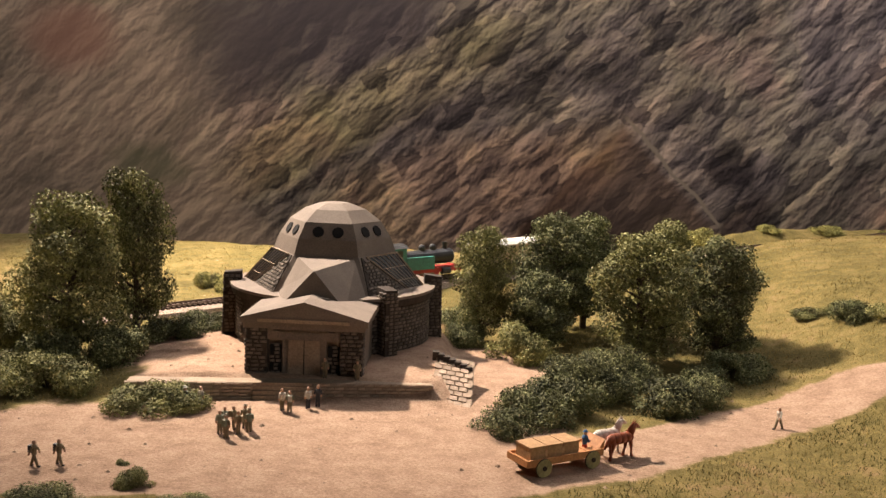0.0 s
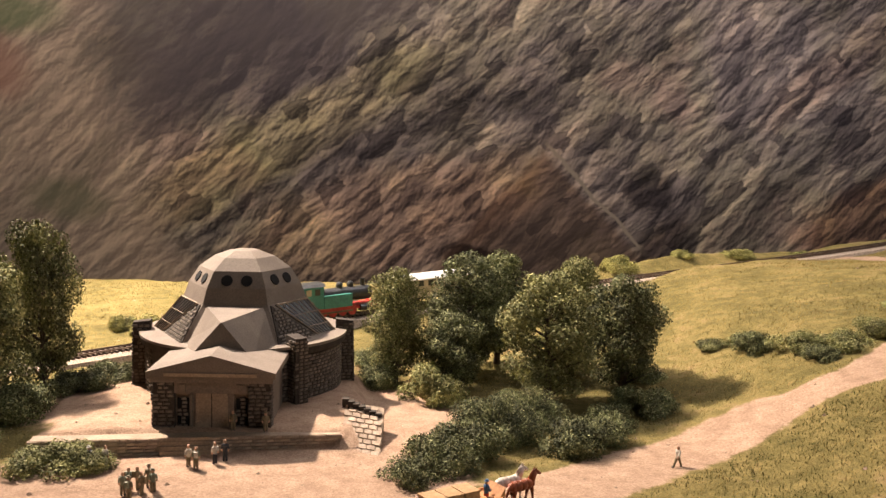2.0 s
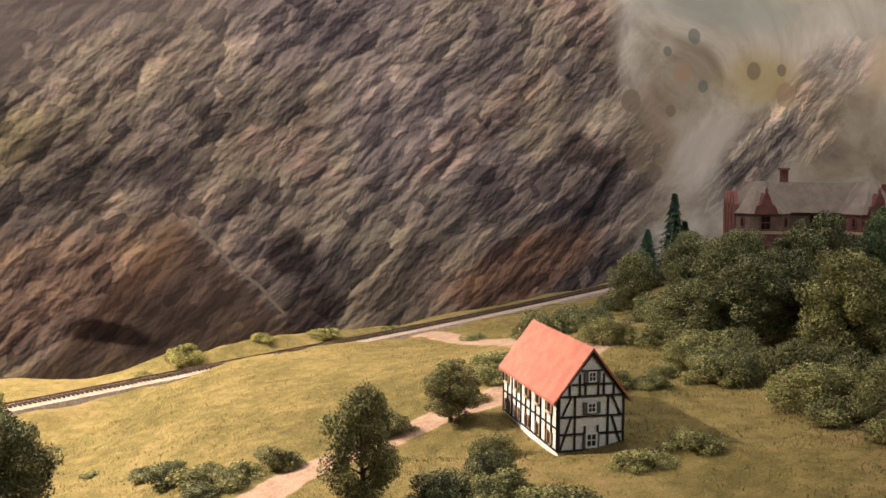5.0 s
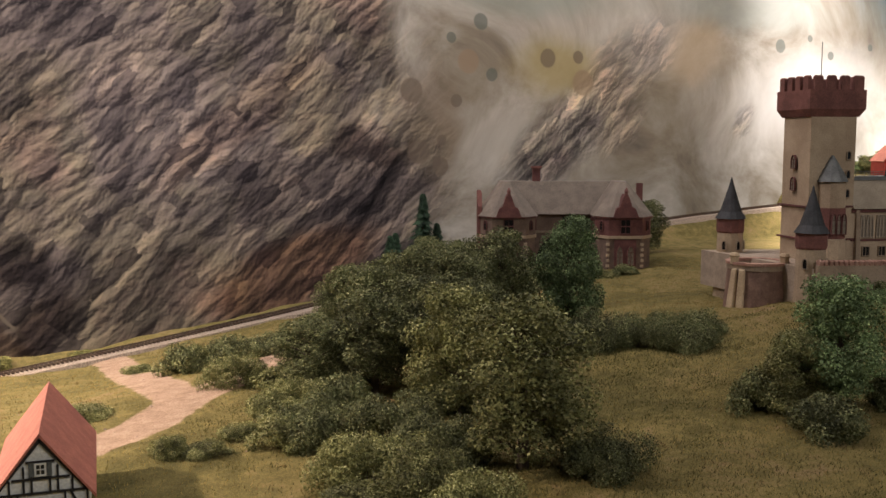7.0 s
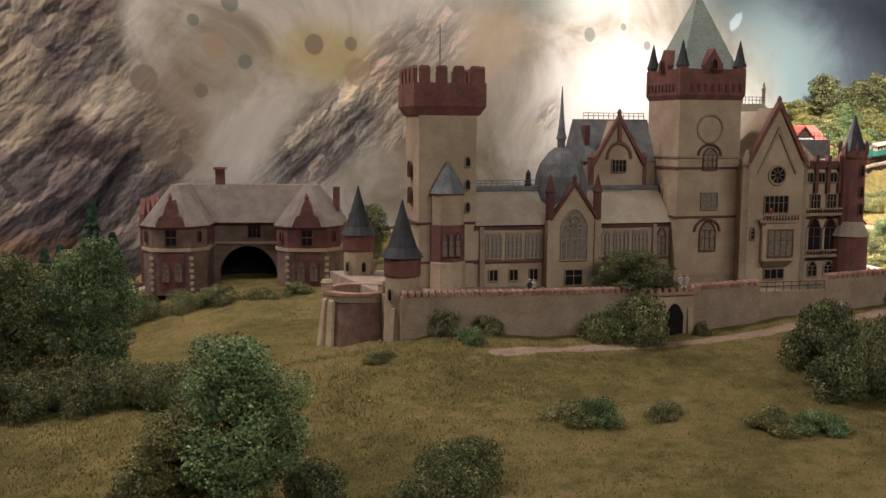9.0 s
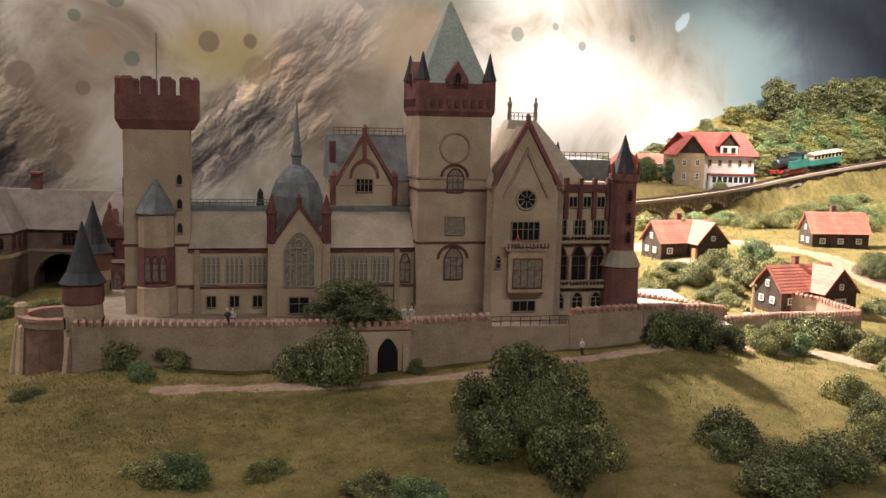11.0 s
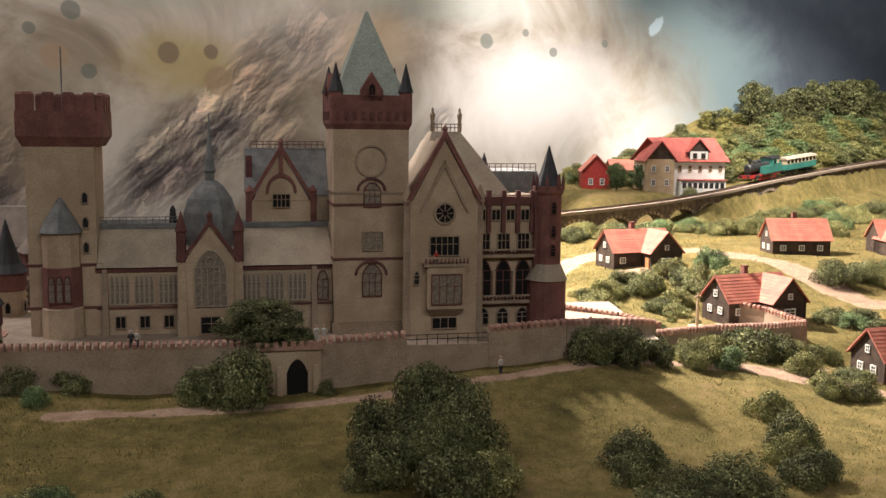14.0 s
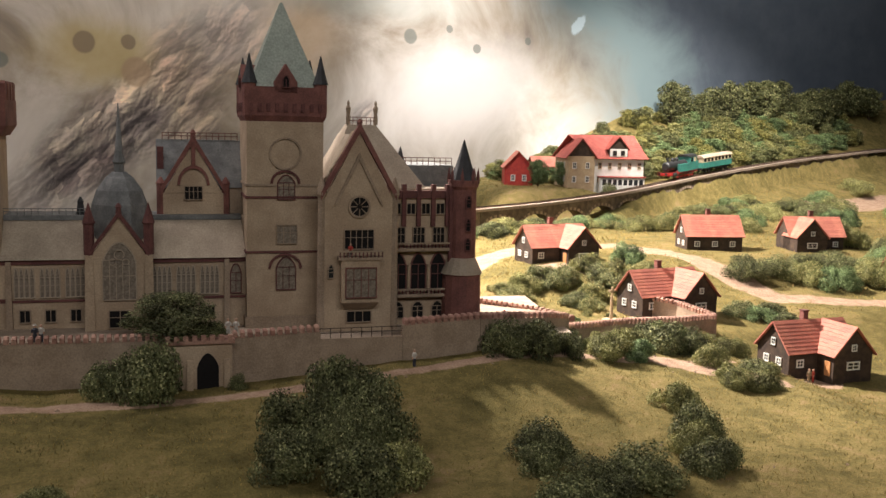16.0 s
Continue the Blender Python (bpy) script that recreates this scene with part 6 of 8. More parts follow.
def string_course(parent, x0, x1, y0, y1, z, material=None, e=0.0016, h=0.0028):
    part("string_course", box(B(), x0 - e, x1 + e, y0 - e, y1 + e, z - h / 2, z + h / 2), material or M_red, parent, "red stone band")


def railing(parent, x0, x1, y, z, h=0.008, n=12, material=None):
    bm = B()
    for zz in (z + h, z + h * 0.55):
        rod(bm, (x0, y, zz), (x1, y, zz), 0.0005, 4)
    for i in range(n + 1):
        x = x0 + (x1 - x0) * i / n
        rod(bm, (x, y, z), (x, y, z + h), 0.0005, 4)
    part("roof_railing", bm, material or M_slate, parent)


def gable_front(parent, cx, hw, y0, y1, z0, zt, material, trim, e=0.003):
    """A gabled wall with raked copings and a finial."""
    g = part("gable", face_prism(B(), [(cx - hw, z0), (cx + hw, z0), (cx, zt)], y0, y1), material, parent)
    for s in (-1, 1):
        bm = B()
        face_prism(bm, [(cx + s * (hw + e), z0 - 0.002), (cx + s * (hw + e), z0 + e * 1.6), (cx, zt + e * 2.2), (cx, zt - e * 0.2)], y0 - 0.003, y0 + 0.006)
        part("coping", bm, trim, g, "red stone coping")
    part("finial", lathe(B(), cx, y0 + 0.001, [(0.0035, zt), (0.003, zt + 0.01), (0.004, zt + 0.011), (0.001, zt + 0.016)], 8), trim, g)
    return g


# main clock tower
ct = part("main_tower", box(B(), -0.047, 0.047, 0, 0.094, -0.01, 0.256), M_castle, castle, "tall tan sandstone tower")
for z in (0.157, 0.089, 0.172):
    string_course(ct, -0.047, 0.047, 0, 0.094, z, M_castle_dk if z > 0.16 else M_redd)
crown = part("tower_crown", quad_prism(B(), [(-0.047, 0, 0.25), (0.047, 0, 0.25), (0.047, 0.094, 0.25), (-0.047, 0.094, 0.25)], [(-0.050, -0.004, 0.257), (0.050, -0.004, 0.257), (0.050, 0.098, 0.257), (-0.050, 0.098, 0.257)]), M_red, castle)
box(bmc := B(), -0.050, 0.050, -0.004, 0.098, 0.257, 0.292)
part("crown_parapet", bmc, M_red, crown, "dark red sandstone parapet")
for i in range(9):
    x = -0.042 + i * 0.0105
    part("corbel", box(B(), x - 0.0022, x + 0.0022, -0.0058, -0.0035, 0.262, 0.272), M_redd, crown)
    part("corbel", box(B(), -0.0518, -0.0495, x + 0.047 - 0.0022, x + 0.047 + 0.0022, 0.262, 0.272), M_redd, crown)
for x in (-0.0435, 0.0435):
    for y in (0.003, 0.091):
        tu = part("corner_turret", lathe(B(), x, y, [(0.0070, 0.255), (0.0082, 0.262), (0.0082, 0.296)], 8), M_red, castle)
        part("turret_cap", lathe(B(), x, y, [(0.0098, 0.296), (0.0066, 0.306), (0.0032, 0.320), (0.0006, 0.331)], 8), M_slated, tu, "dark slate cone")
part("tower_roof", quad_prism(B(), [(-0.043, 0.004, 0.292), (0.043, 0.004, 0.292), (0.043, 0.090, 0.292), (-0.043, 0.090, 0.292)], [(-0.0015, 0.0455, 0.398), (0.0015, 0.0455, 0.398), (0.0015, 0.0485, 0.398), (-0.0015, 0.0485, 0.398)]), M_copper, castle, "pale grey-green pyramid roof")
for sx, yy, tn in ((0, -0.004, 0), (-0.050, 0.047, -90)):
    dm = part("dormer", face_prism(B(), [(-0.014, 0.285), (0.014, 0.285), (0.014, 0.298), (0, 0.320), (-0.014, 0.298)], 0, 0.02), M_red, castle, "red stepped dormer", pose(sx, yy, 0, 0, 0, tn))
    gothic_window(dm, 0, -0.0005, 0.292, 0.007, 0.013, 2, M_opening_shade, True, M_redd)
bmr = B()
for i in range(28):
    a0, a1 = i * math.tau / 28, (i + 1) * math.tau / 28
    ring = [(r * math.cos(a), r * math.sin(a)) for a, r in ((a0, 0.0178), (a1, 0.0178), (a1, 0.0202), (a0, 0.0202))]
    quad_prism(bmr, [(x, -0.002, 0.211 + z) for x, z in ring], [(x, 0.001, 0.211 + z) for x, z in ring])
part("clock_ring", bmr, M_castle_dk, ct, "round stone clock surround")
for z0, w, h in ((0.155, 0.020, 0.029), (0.042, 0.023, 0.040)):
    gothic_window(ct, 0.001, -0.0005, z0, w, h, 3, M_leadp, True, M_redd)
    bma = B()
    for i in range(10):
        a0, a1 = math.pi * i / 10, math.pi * (i + 1) / 10
        rr = w * 0.78
        ring = [(r * math.cos(a), r * math.sin(a) * 0.9) for a, r in ((a0, rr), (a1, rr), (a1, rr + 0.003), (a0, rr + 0.003))]
        quad_prism(bma, [(x, -0.0025, z0 + h * 0.66 + z) for x, z in ring], [(x, 0.001, z0 + h * 0.66 + z) for x, z in ring])
    part("hood_mould", bma, M_redd, ct)
gothic_window(ct, 0.002, -0.0005, 0.100, 0.024, 0.022, 3, M_leadp, False)
gothic_window(ct, -0.0475, 0.05, 0.11, 0.014, 0.02, 2, M_leadp, True, None, -90)
part("plinth", box(B(), -0.0495, 0.0495, -0.0025, 0.09, -0.012, 0.008), M_castle_dk, ct)

# nave with its roof
nave = part("nave_wall", box(B(), -0.33, -0.047, 0.02, 0.13, -0.01, 0.082), M_castle, castle)
part("nave_roof", quad_prism(B(), [(-0.331, 0.014, 0.081), (-0.046, 0.014, 0.081), (-0.046, 0.14, 0.081), (-0.331, 0.14, 0.081)], [(-0.331, 0.052, 0.125), (-0.05, 0.052, 0.125), (-0.05, 0.10, 0.125), (-0.331, 0.10, 0.125)]), M_rooft, castle, "tan slate roof")
part("roof_crest", box(B(), -0.33, -0.05, 0.050, 0.10, 0.125, 0.131), M_slate, castle)
railing(castle, -0.33, -0.22, 0.052, 0.131, 0.008, 14)
string_course(nave, -0.33, -0.047, 0.02, 0.13, 0.078, M_redd, 0.0025, 0.005)
string_course(nave, -0.33, -0.047, 0.02, 0.13, 0.031, M_redd)
for x0, n in ((-0.305, 3), (-0.148, 3)):
    for i in range(n):
        x = x0 + i * 0.0285
        for j in range(4):
            gothic_window(nave, x - 0.0087 + j * 0.0058, 0.0195, 0.036, 0.0038, 0.034, 1, M_leadp, True, M_rooft)
        gothic_window(nave, x, 0.0195, 0.006, 0.011, 0.014, 2, M_opening_shade, False, M_castle_dk)
gothic_window(nave, -0.059, 0.0195, 0.036, 0.012, 0.036, 2, M_leadp, True, M_redd)
for x in (-0.322, -0.232, -0.163, -0.07):
    part("buttress", quad_prism(B(), [(x - 0.004, 0.012, -0.01), (x + 0.004, 0.012, -0.01), (x + 0.004, 0.021, -0.01), (x - 0.004, 0.021, -0.01)], [(x - 0.003, 0.017, 0.079), (x + 0.003, 0.017, 0.079), (x + 0.003, 0.021, 0.079), (x - 0.003, 0.021, 0.079)]), M_castle_dk, nave)
# nave's gabled bay with cupola
bay = part("bay_wall", box(B(), -0.229, -0.165, 0.002, 0.05, -0.01, 0.088), M_castle, castle)
gable_front(castle, -0.197, 0.031, 0.002, 0.03, 0.088, 0.134, M_castle, M_redd)
gothic_window(bay, -0.197, 0.0015, 0.034, 0.037, 0.068, 5, M_leadp, True, M_rooft)
for cx_, cz_, cr_ in ((-0.197, 0.088, 0.0062), (-0.2045, 0.0795, 0.0042), (-0.1895, 0.0795, 0.0042)):
    bmt = B()
    for i in range(14):
        a0, a1 = i * math.tau / 14, (i + 1) * math.tau / 14
        face_prism(bmt, [(cx_ + q * math.cos(a), cz_ + q * math.sin(a)) for a, q in ((a0, cr_ - 0.0009), (a1, cr_ - 0.0009), (a1, cr_), (a0, cr_))], -0.0012, 0.0012)
    part("tracery_ring", bmt, M_rooft, bay, "round stone tracery")
gothic_window(bay, -0.197, 0.0015, 0.0, 0.024, 0.020, 2, M_opening_shade, False, M_castle_dk)
for x in (-0.231, -0.163):
    pn = part("pinnacle", quad_prism(B(), [(x - 0.006, -0.003, -0.01), (x + 0.006, -0.003, -0.01), (x + 0.006, 0.012, -0.01), (x - 0.006, 0.012, -0.01)], [(x - 0.0045, 0, 0.088), (x + 0.0045, 0, 0.088), (x + 0.0045, 0.01, 0.088), (x - 0.0045, 0.01, 0.088)]), M_castle, castle)
    part("pinnacle_shaft", lathe(B(), x, 0.005, [(0.006, 0.088), (0.006, 0.124), (0.0075, 0.126), (0.0045, 0.136), (0.0005, 0.15)], 8), M_redd, pn, "dark red pinnacle")
cup = part("cupola", lathe(B(), -0.197, 0.055, [(0.037, 0.08), (0.037, 0.125), (0.035, 0.145), (0.029, 0.162), (0.018, 0.177), (0.009, 0.184)], 8, radians(22.5)), M_slate, castle, "grey slate bell-shaped cupola")
part("spire", lathe(B(), -0.197, 0.055, [(0.006, 0.183), (0.006, 0.194), (0.008, 0.196), (0.0055, 0.205), (0.003, 0.23), (0.0005, 0.268)], 8), M_slate, cup, "slender grey spire")
part("roof_ventilator", lathe(B(), -0.243, 0.06, [(0.006, 0.125), (0.005, 0.133), (0.0035, 0.145), (0.004, 0.147), (0.0008, 0.153)], 8), M_slated, castle)
# raised block between bay and tower
blk = part("upper_block", box(B(), -0.150, -0.047, 0.068, 0.16, 0.08, 0.166), M_castle_dk, castle)
part("upper_roof", face_prism(B(), [(0.066, 0.164), (0.162, 0.164), (0.125, 0.224), (0.103, 0.224)], 0.045, 0.153), M_slate, castle, "dark grey slate roof", pose(0, 0, 0, 0, 0, 90) @ Matrix.Diagonal((1, 1, 1, 1)))
gb = gable_front(castle, -0.108, 0.036, 0.06, 0.1, 0.158, 0.222, M_castle, M_red, 0.004)
part("gable_base", box(B(), -0.148, -0.07, 0.0602, 0.09, 0.125, 0.1575), M_castle, gb)
gothic_window(gb, -0.108, 0.0595, 0.150, 0.021, 0.016, 4, M_opening_shade, False, M_castle_dk)
for i in range(9):
    a0, a1 = math.pi * i / 9, math.pi * (i + 1) / 9
    ring = [(-0.108 + q * math.cos(a), 0.168 + q * math.sin(a) * 1.25) for a, q in ((a0, 0.0165), (a1, 0.0165), (a1, 0.020), (a0, 0.020))]
    part("arch_stone", face_prism(B(), ring, 0.0575, 0.061), M_red, gb)
part("gable_stem", box(B(), -0.1105, -0.1055, 0.0572, 0.061, 0.192, 0.222), M_red, gb)
for x in (-0.148, -0.068):
    part("kneeler", lathe(B(), x, 0.064, [(0.005, 0.125), (0.005, 0.168), (0.006, 0.17), (0.001, 0.178)], 8), M_red, gb)
railing(castle, -0.145, -0.05, 0.104, 0.224, 0.009, 12, M_redd)
part("chimney", box(B(), -0.152, -0.144, 0.08, 0.092, 0.16, 0.215), M_redd, castle)

# red crenellated tower with stair turret
rt = part("red_crowned_tower", box(B(), -0.408, -0.330, 0.02, 0.10, -0.01, 0.238), M_castle, castle, "square tan tower")
rc = part("crown_parapet", quad_prism(B(), [(-0.41, 0.02, 0.226), (-0.326, 0.02, 0.226), (-0.326, 0.105, 0.226), (-0.41, 0.105, 0.226)], [(-0.416, 0.013, 0.238), (-0.319, 0.013, 0.238), (-0.319, 0.112, 0.238), (-0.416, 0.112, 0.238)]), M_red, castle, "red sandstone parapet")
for b in ((-0.416, -0.319, 0.013, 0.019), (-0.416, -0.319, 0.106, 0.112), (-0.416, -0.410, 0.019, 0.106), (-0.325, -0.319, 0.019, 0.106)):
    part("parapet_wall", box(B(), *b, 0.238, 0.268), M_red, rc)
battlement(rc, -0.413, -0.322, 0.016, 0.109, 0.268, 0.022, 4, M_red)
part("flag_pole", rod(B(), (-0.37, 0.06, 0.23), (-0.37, 0.06, 0.345), 0.0008, 6), M_slate, castle)
string_course(rt, -0.41, -0.326, 0.02, 0.105, 0.085, M_redd)
string_course(rt, -0.41, -0.326, 0.02, 0.105, 0.033, M_redd)
for z in (0.11, 0.145):
    gothic_window(rt, -0.4105, 0.062, z, 0.012, 0.02, 2, M_leadp, True, M_redd, -90)
for z in (0.1, 0.13, 0.16):
    gothic_window(rt, -0.342, 0.0195, z, 0.006, 0.012, 1, M_glass, True, M_castle_dk)
st = part("stair_turret", lathe(B(), -0.37, 0.018, [(0.025, -0.01), (0.0245, 0.034), (0.022, 0.036), (0.022, 0.126)], 10, radians(18)), M_castle, castle)
part("turret_band", lathe(B(), -0.37, 0.018, [(0.0232, 0.036), (0.0232, 0.084)], 10, radians(18)), M_red, st, "red stone storey")
part("turret_cap", lathe(B(), -0.37, 0.018, [(0.0255, 0.125), (0.016, 0.143), (0.0015, 0.166)], 10, radians(18)), M_slate, st, "grey slate cone")
for x in (-0.379, -0.37, -0.361):
    gothic_window(st, x, -0.0052, 0.044, 0.006, 0.030, 1, M_leadp, True, M_redd)

# gabled wing
gw = part("gabled_wing", box(B(), 0.0440, 0.129, -0.032, 0.10, -0.01, 0.158), M_castle, castle)
gf = gable_front(castle, 0.0865, 0.0425, -0.032, 0.02, 0.158, 0.240, M_castle, M_red, 0.005)
for s in (-1, 1):
    bm = B()
    face_prism(bm, [(0.0865 + s * 0.028, 0.150), (0.0865 + s * 0.031, 0.150), (0.0865 + s * 0.0005, 0.214), (0.0865, 0.205)], -0.0345, -0.031)
    part("inner_moulding", bm, M_castle_dk, gf)
part("wing_roof", face_prism(B(), [(0.046, 0.158), (0.127, 0.158), (0.0865, 0.236)], 0.02, 0.12), M_rooft, castle)
bmr = B()
for i in range(20):
    a0, a1 = i * math.tau / 20, (i + 1) * math.tau / 20
    ring = [(r * math.cos(a), r * math.sin(a)) for a, r in ((a0, 0.0115), (a1, 0.0115), (a1, 0.014), (a0, 0.014))]
    quad_prism(bmr, [(0.087 + x, -0.0345, 0.148 + z) for x, z in ring], [(0.087 + x, -0.031, 0.148 + z) for x, z in ring])
for i in range(8):
    a = i * math.tau / 8
    rod(bmr, (0.087 + 0.003 * math.cos(a), -0.0338, 0.148 + 0.003 * math.sin(a)), (0.087 + 0.0118 * math.cos(a), -0.0338, 0.148 + 0.0118 * math.sin(a)), 0.0006, 4)
part("rose_window", bmr, M_castle_dk, gw, "round traceried window")
part("rose_pane", lathe(B(), 0, 0, [(0.0118, -0.0006), (0.0118, 0.0006)], 20), M_opening_shade, gw, "", pose(0.087, -0.0322, 0.148, 90))
gothic_window(gw, 0.087, -0.0325, 0.096, 0.036, 0.023, 5, M_opening_shade, False, M_castle_dk)
bal = part("balcony", box(B(), 0.06, 0.115, -0.047, -0.03, 0.083, 0.0865), M_castle_dk, castle)
for i in range(12):
    part("baluster", box(B(), 0.0605 + i * 0.0048, 0.0620 + i * 0.0048, -0.0465, -0.045, 0.0865, 0.093), M_redd, bal)
part("balcony_rail", box(B(), 0.0595, 0.1155, -0.0475, -0.044, 0.093, 0.095), M_castle_dk, bal)
oriel = part("oriel", box(B(), 0.064, 0.111, -0.045, -0.031, 0.03, 0.083), M_castle, castle)
gothic_window(oriel, 0.0875, -0.0455, 0.037, 0.037, 0.036, 4, M_leadp, False, M_red)
part("oriel_corbel", quad_prism(B(), [(0.07, -0.034, 0.02), (0.105, -0.034, 0.02), (0.105, -0.031, 0.02), (0.07, -0.031, 0.02)], [(0.064, -0.045, 0.03), (0.111, -0.045, 0.03), (0.111, -0.031, 0.03), (0.064, -0.031, 0.03)]), M_castle_dk, oriel)
gothic_window(gw, 0.0875, -0.0325, 0.004, 0.03, 0.013, 3, M_opening_shade, False, M_castle_dk)
gothic_window(gw, 0.052, -0.0325, 0.06, 0.006, 0.016, 1, M_glass, True, M_castle_dk)
for x in (0.0405, 0.1325):
    tr = part("corner_shaft", lathe(B(), x, -0.029, [(0.0055, -0.01), (0.005, 0.06), (0.0045, 0.158), (0.0065, 0.163), (0.005, 0.172), (0.001, 0.184)], 8), M_castle_dk, castle)

# arcaded wing and round turret
rw = part("arcaded_wing", box(B(), 0.129, 0.214, 0.002, 0.10, -0.01, 0.165), M_castle, castle)
part("wing_flat_roof", box(B(), 0.128, 0.215, 0.012, 0.099, 0.165, 0.168), M_rooft, castle)
for i in range(4):
    x = 0.142 + i * 0.0195
    gothic_window(rw, x, 0.0015, 0.136, 0.0105, 0.013, 2, M_opening_shade, False, M_castle_dk)
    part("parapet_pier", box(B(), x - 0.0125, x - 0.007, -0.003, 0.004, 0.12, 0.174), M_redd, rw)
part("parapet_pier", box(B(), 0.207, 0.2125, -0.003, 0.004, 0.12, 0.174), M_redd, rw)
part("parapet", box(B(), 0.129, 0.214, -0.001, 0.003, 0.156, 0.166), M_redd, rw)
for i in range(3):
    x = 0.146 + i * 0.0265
    gothic_window(rw, x, 0.0015, 0.096, 0.015, 0.022, 3, M_opening_shade, False, M_castle_dk)
    gothic_window(rw, x, 0.0015, 0.038, 0.019, 0.046, 2, M_opening_shade, True, M_red)
    gothic_window(rw, x, 0.0015, 0.0, 0.014, 0.021, 2, M_opening_shade, True, M_castle_dk)
    part("arcade_column", lathe(B(), x - 0.0132, -0.002, [(0.0028, 0.03), (0.0022, 0.036), (0.0022, 0.066), (0.003, 0.07)], 8), M_castle, rw)
for z in (0.09, 0.03):
    part("gallery_ledge", box(B(), 0.129, 0.214, -0.007, 0.002, z - 0.002, z + 0.002), M_castle_dk, rw)
    for i in range(18):
        part("baluster", box(B(), 0.1305 + i * 0.0048, 0.132 + i * 0.0048, -0.0065, -0.005, z + 0.002, z + 0.007), M_redd, rw)
    part("gallery_rail", box(B(), 0.129, 0.214, -0.0072, -0.0045, z + 0.007, z + 0.009), M_castle_dk, rw)
tt = part("round_turret", lathe(B(), 0.231, 0.0, [(0.0265, -0.01), (0.0255, 0.056), (0.0275, 0.058), (0.018, 0.078), (0.0175, 0.168), (0.020, 0.172), (0.020, 0.180)], 16), M_red, castle, "round dark red turret")
part("turret_skirt", lathe(B(), 0.231, 0.0, [(0.028, 0.058), (0.0183, 0.079)], 16), M_rooft, tt)
part("turret_spire", lathe(B(), 0.231, 0.0, [(0.0185, 0.178), (0.011, 0.199), (0.0006, 0.232)], 10), M_slated, tt, "black slate spire")
for i in range(8):
    a = radians(-157 + i * 45)
    part("turret_pinnacle", lathe(B(), 0.231 + 0.019 * math.cos(a), 0.019 * math.sin(a), [(0.0025, 0.176), (0.0022, 0.186), (0.0003, 0.196)], 6), M_redd, tt)
for z in (0.09, 0.115, 0.145):
    gothic_window(tt, 0.233, -0.0178, z, 0.0055, 0.015, 1, M_opening_shade, True, M_redd)
part("corner_post", lathe(B(), 0.2145, -0.004, [(0.004, 0.06), (0.004, 0.172), (0.001, 0.184)], 8), M_redd, castle)
# hipped main roof with statues, and the flat roof behind
part("hipped_roof", quad_prism(B(), [(0.05, 0.02, 0.163), (0.19, 0.02, 0.163), (0.19, 0.16, 0.163), (0.05, 0.16, 0.163)], [(0.092, 0.075, 0.248), (0.130, 0.075, 0.248), (0.130, 0.10, 0.248), (0.092, 0.10, 0.248)]), M_rooft, castle, "pale hipped slate roof")
railing(castle, 0.093, 0.129, 0.076, 0.248, 0.01, 6, M_redd)
for x in (0.093, 0.130):
    part("roof_statue", lathe(B(), x, 0.078, [(0.003, 0.248), (0.003, 0.258), (0.0024, 0.262), (0.0036, 0.27), (0.0015, 0.274), (0.002, 0.277), (0.0004, 0.28)], 8), M_castle_dk, castle, "small stone statue")
part("rear_block", box(B(), 0.15, 0.235, 0.06, 0.17, 0.12, 0.196), M_slate, castle)
railing(castle, 0.152, 0.233, 0.062, 0.196, 0.01, 10, M_redd)
part("rear_finial", lathe(B(), 0.168, 0.09, [(0.007, 0.196), (0.005, 0.205), (0.0005, 0.22)], 8), M_slated, castle)
part("rear_wall", box(B(), -0.30, 0.20, 0.13, 0.17, -0.01, 0.115), M_castle_dk, castle)


# ---- castle terrace and its wall ----
def crenel_wall(name, pts, h, label, down=0.06, cap=0.0075):
    """A wall along points (x, y, z of its top) with a capped crenellation."""
    w = thing(name, pose(0, 0, 0), label, "wall")
    bm, bc = B(), B()
    r = random.Random(4)
    for (x0, y0, z0), (x1, y1, z1) in zip(pts, pts[1:]):
        d = Vector((x1 - x0, y1 - y0, 0))
        ln = d.length
        d.normalize()
        n = Vector((-d.y, d.x, 0)) * 0.004
        a, b = Vector((x0, y0, z0)), Vector((x1, y1, z1))
        quad_prism(bm, [a - n, b - n, b + n, a + n][::1] and [v - Vector((0, 0, h + down)) for v in (a - n * 1.3, b - n * 1.3, b + n, a + n)], [a - n, b - n, b + n, a + n])
        k = max(1, int(ln / 0.0080))
        for i in range(k):
            c = a.lerp(b, (i + 0.5) / k)
            hl = d * (ln / k * 0.3)
            q = [c - hl - n * 1.25, c + hl - n * 1.25, c + hl + n * 1.25, c - hl + n * 1.25]
            up = Vector((0, 0, 0.0052))
            mb = B()
            quad_prism(mb, [v - Vector((0, 0, 0.0005)) for v in q], [v + up for v in q])
            q2 = [c - hl * 1.1 - n * 1.5, c + hl * 1.1 - n * 1.5, c + hl * 1.1 + n * 1.5, c - hl * 1.1 + n * 1.5]
            quad_prism(mb, [v + up for v in q2], [v + up + Vector((0, 0, 0.0022)) - (v - c) * 0.35 for v in q2])
            part("merlon", mb, M_redcap, w)
    part("wall_body", bm, M_castle_dk, w)
    return w


M_redcap = mat("red_coping", (0.42, 0.25, 0.18), (0.29, 0.15, 0.11), 0.8, 60, 500, bump=0.3, rand=0.12)


def cl(u, v, z):
    p = CM @ Vector((u, v, z))
    return (p.x, p.y, p.z)


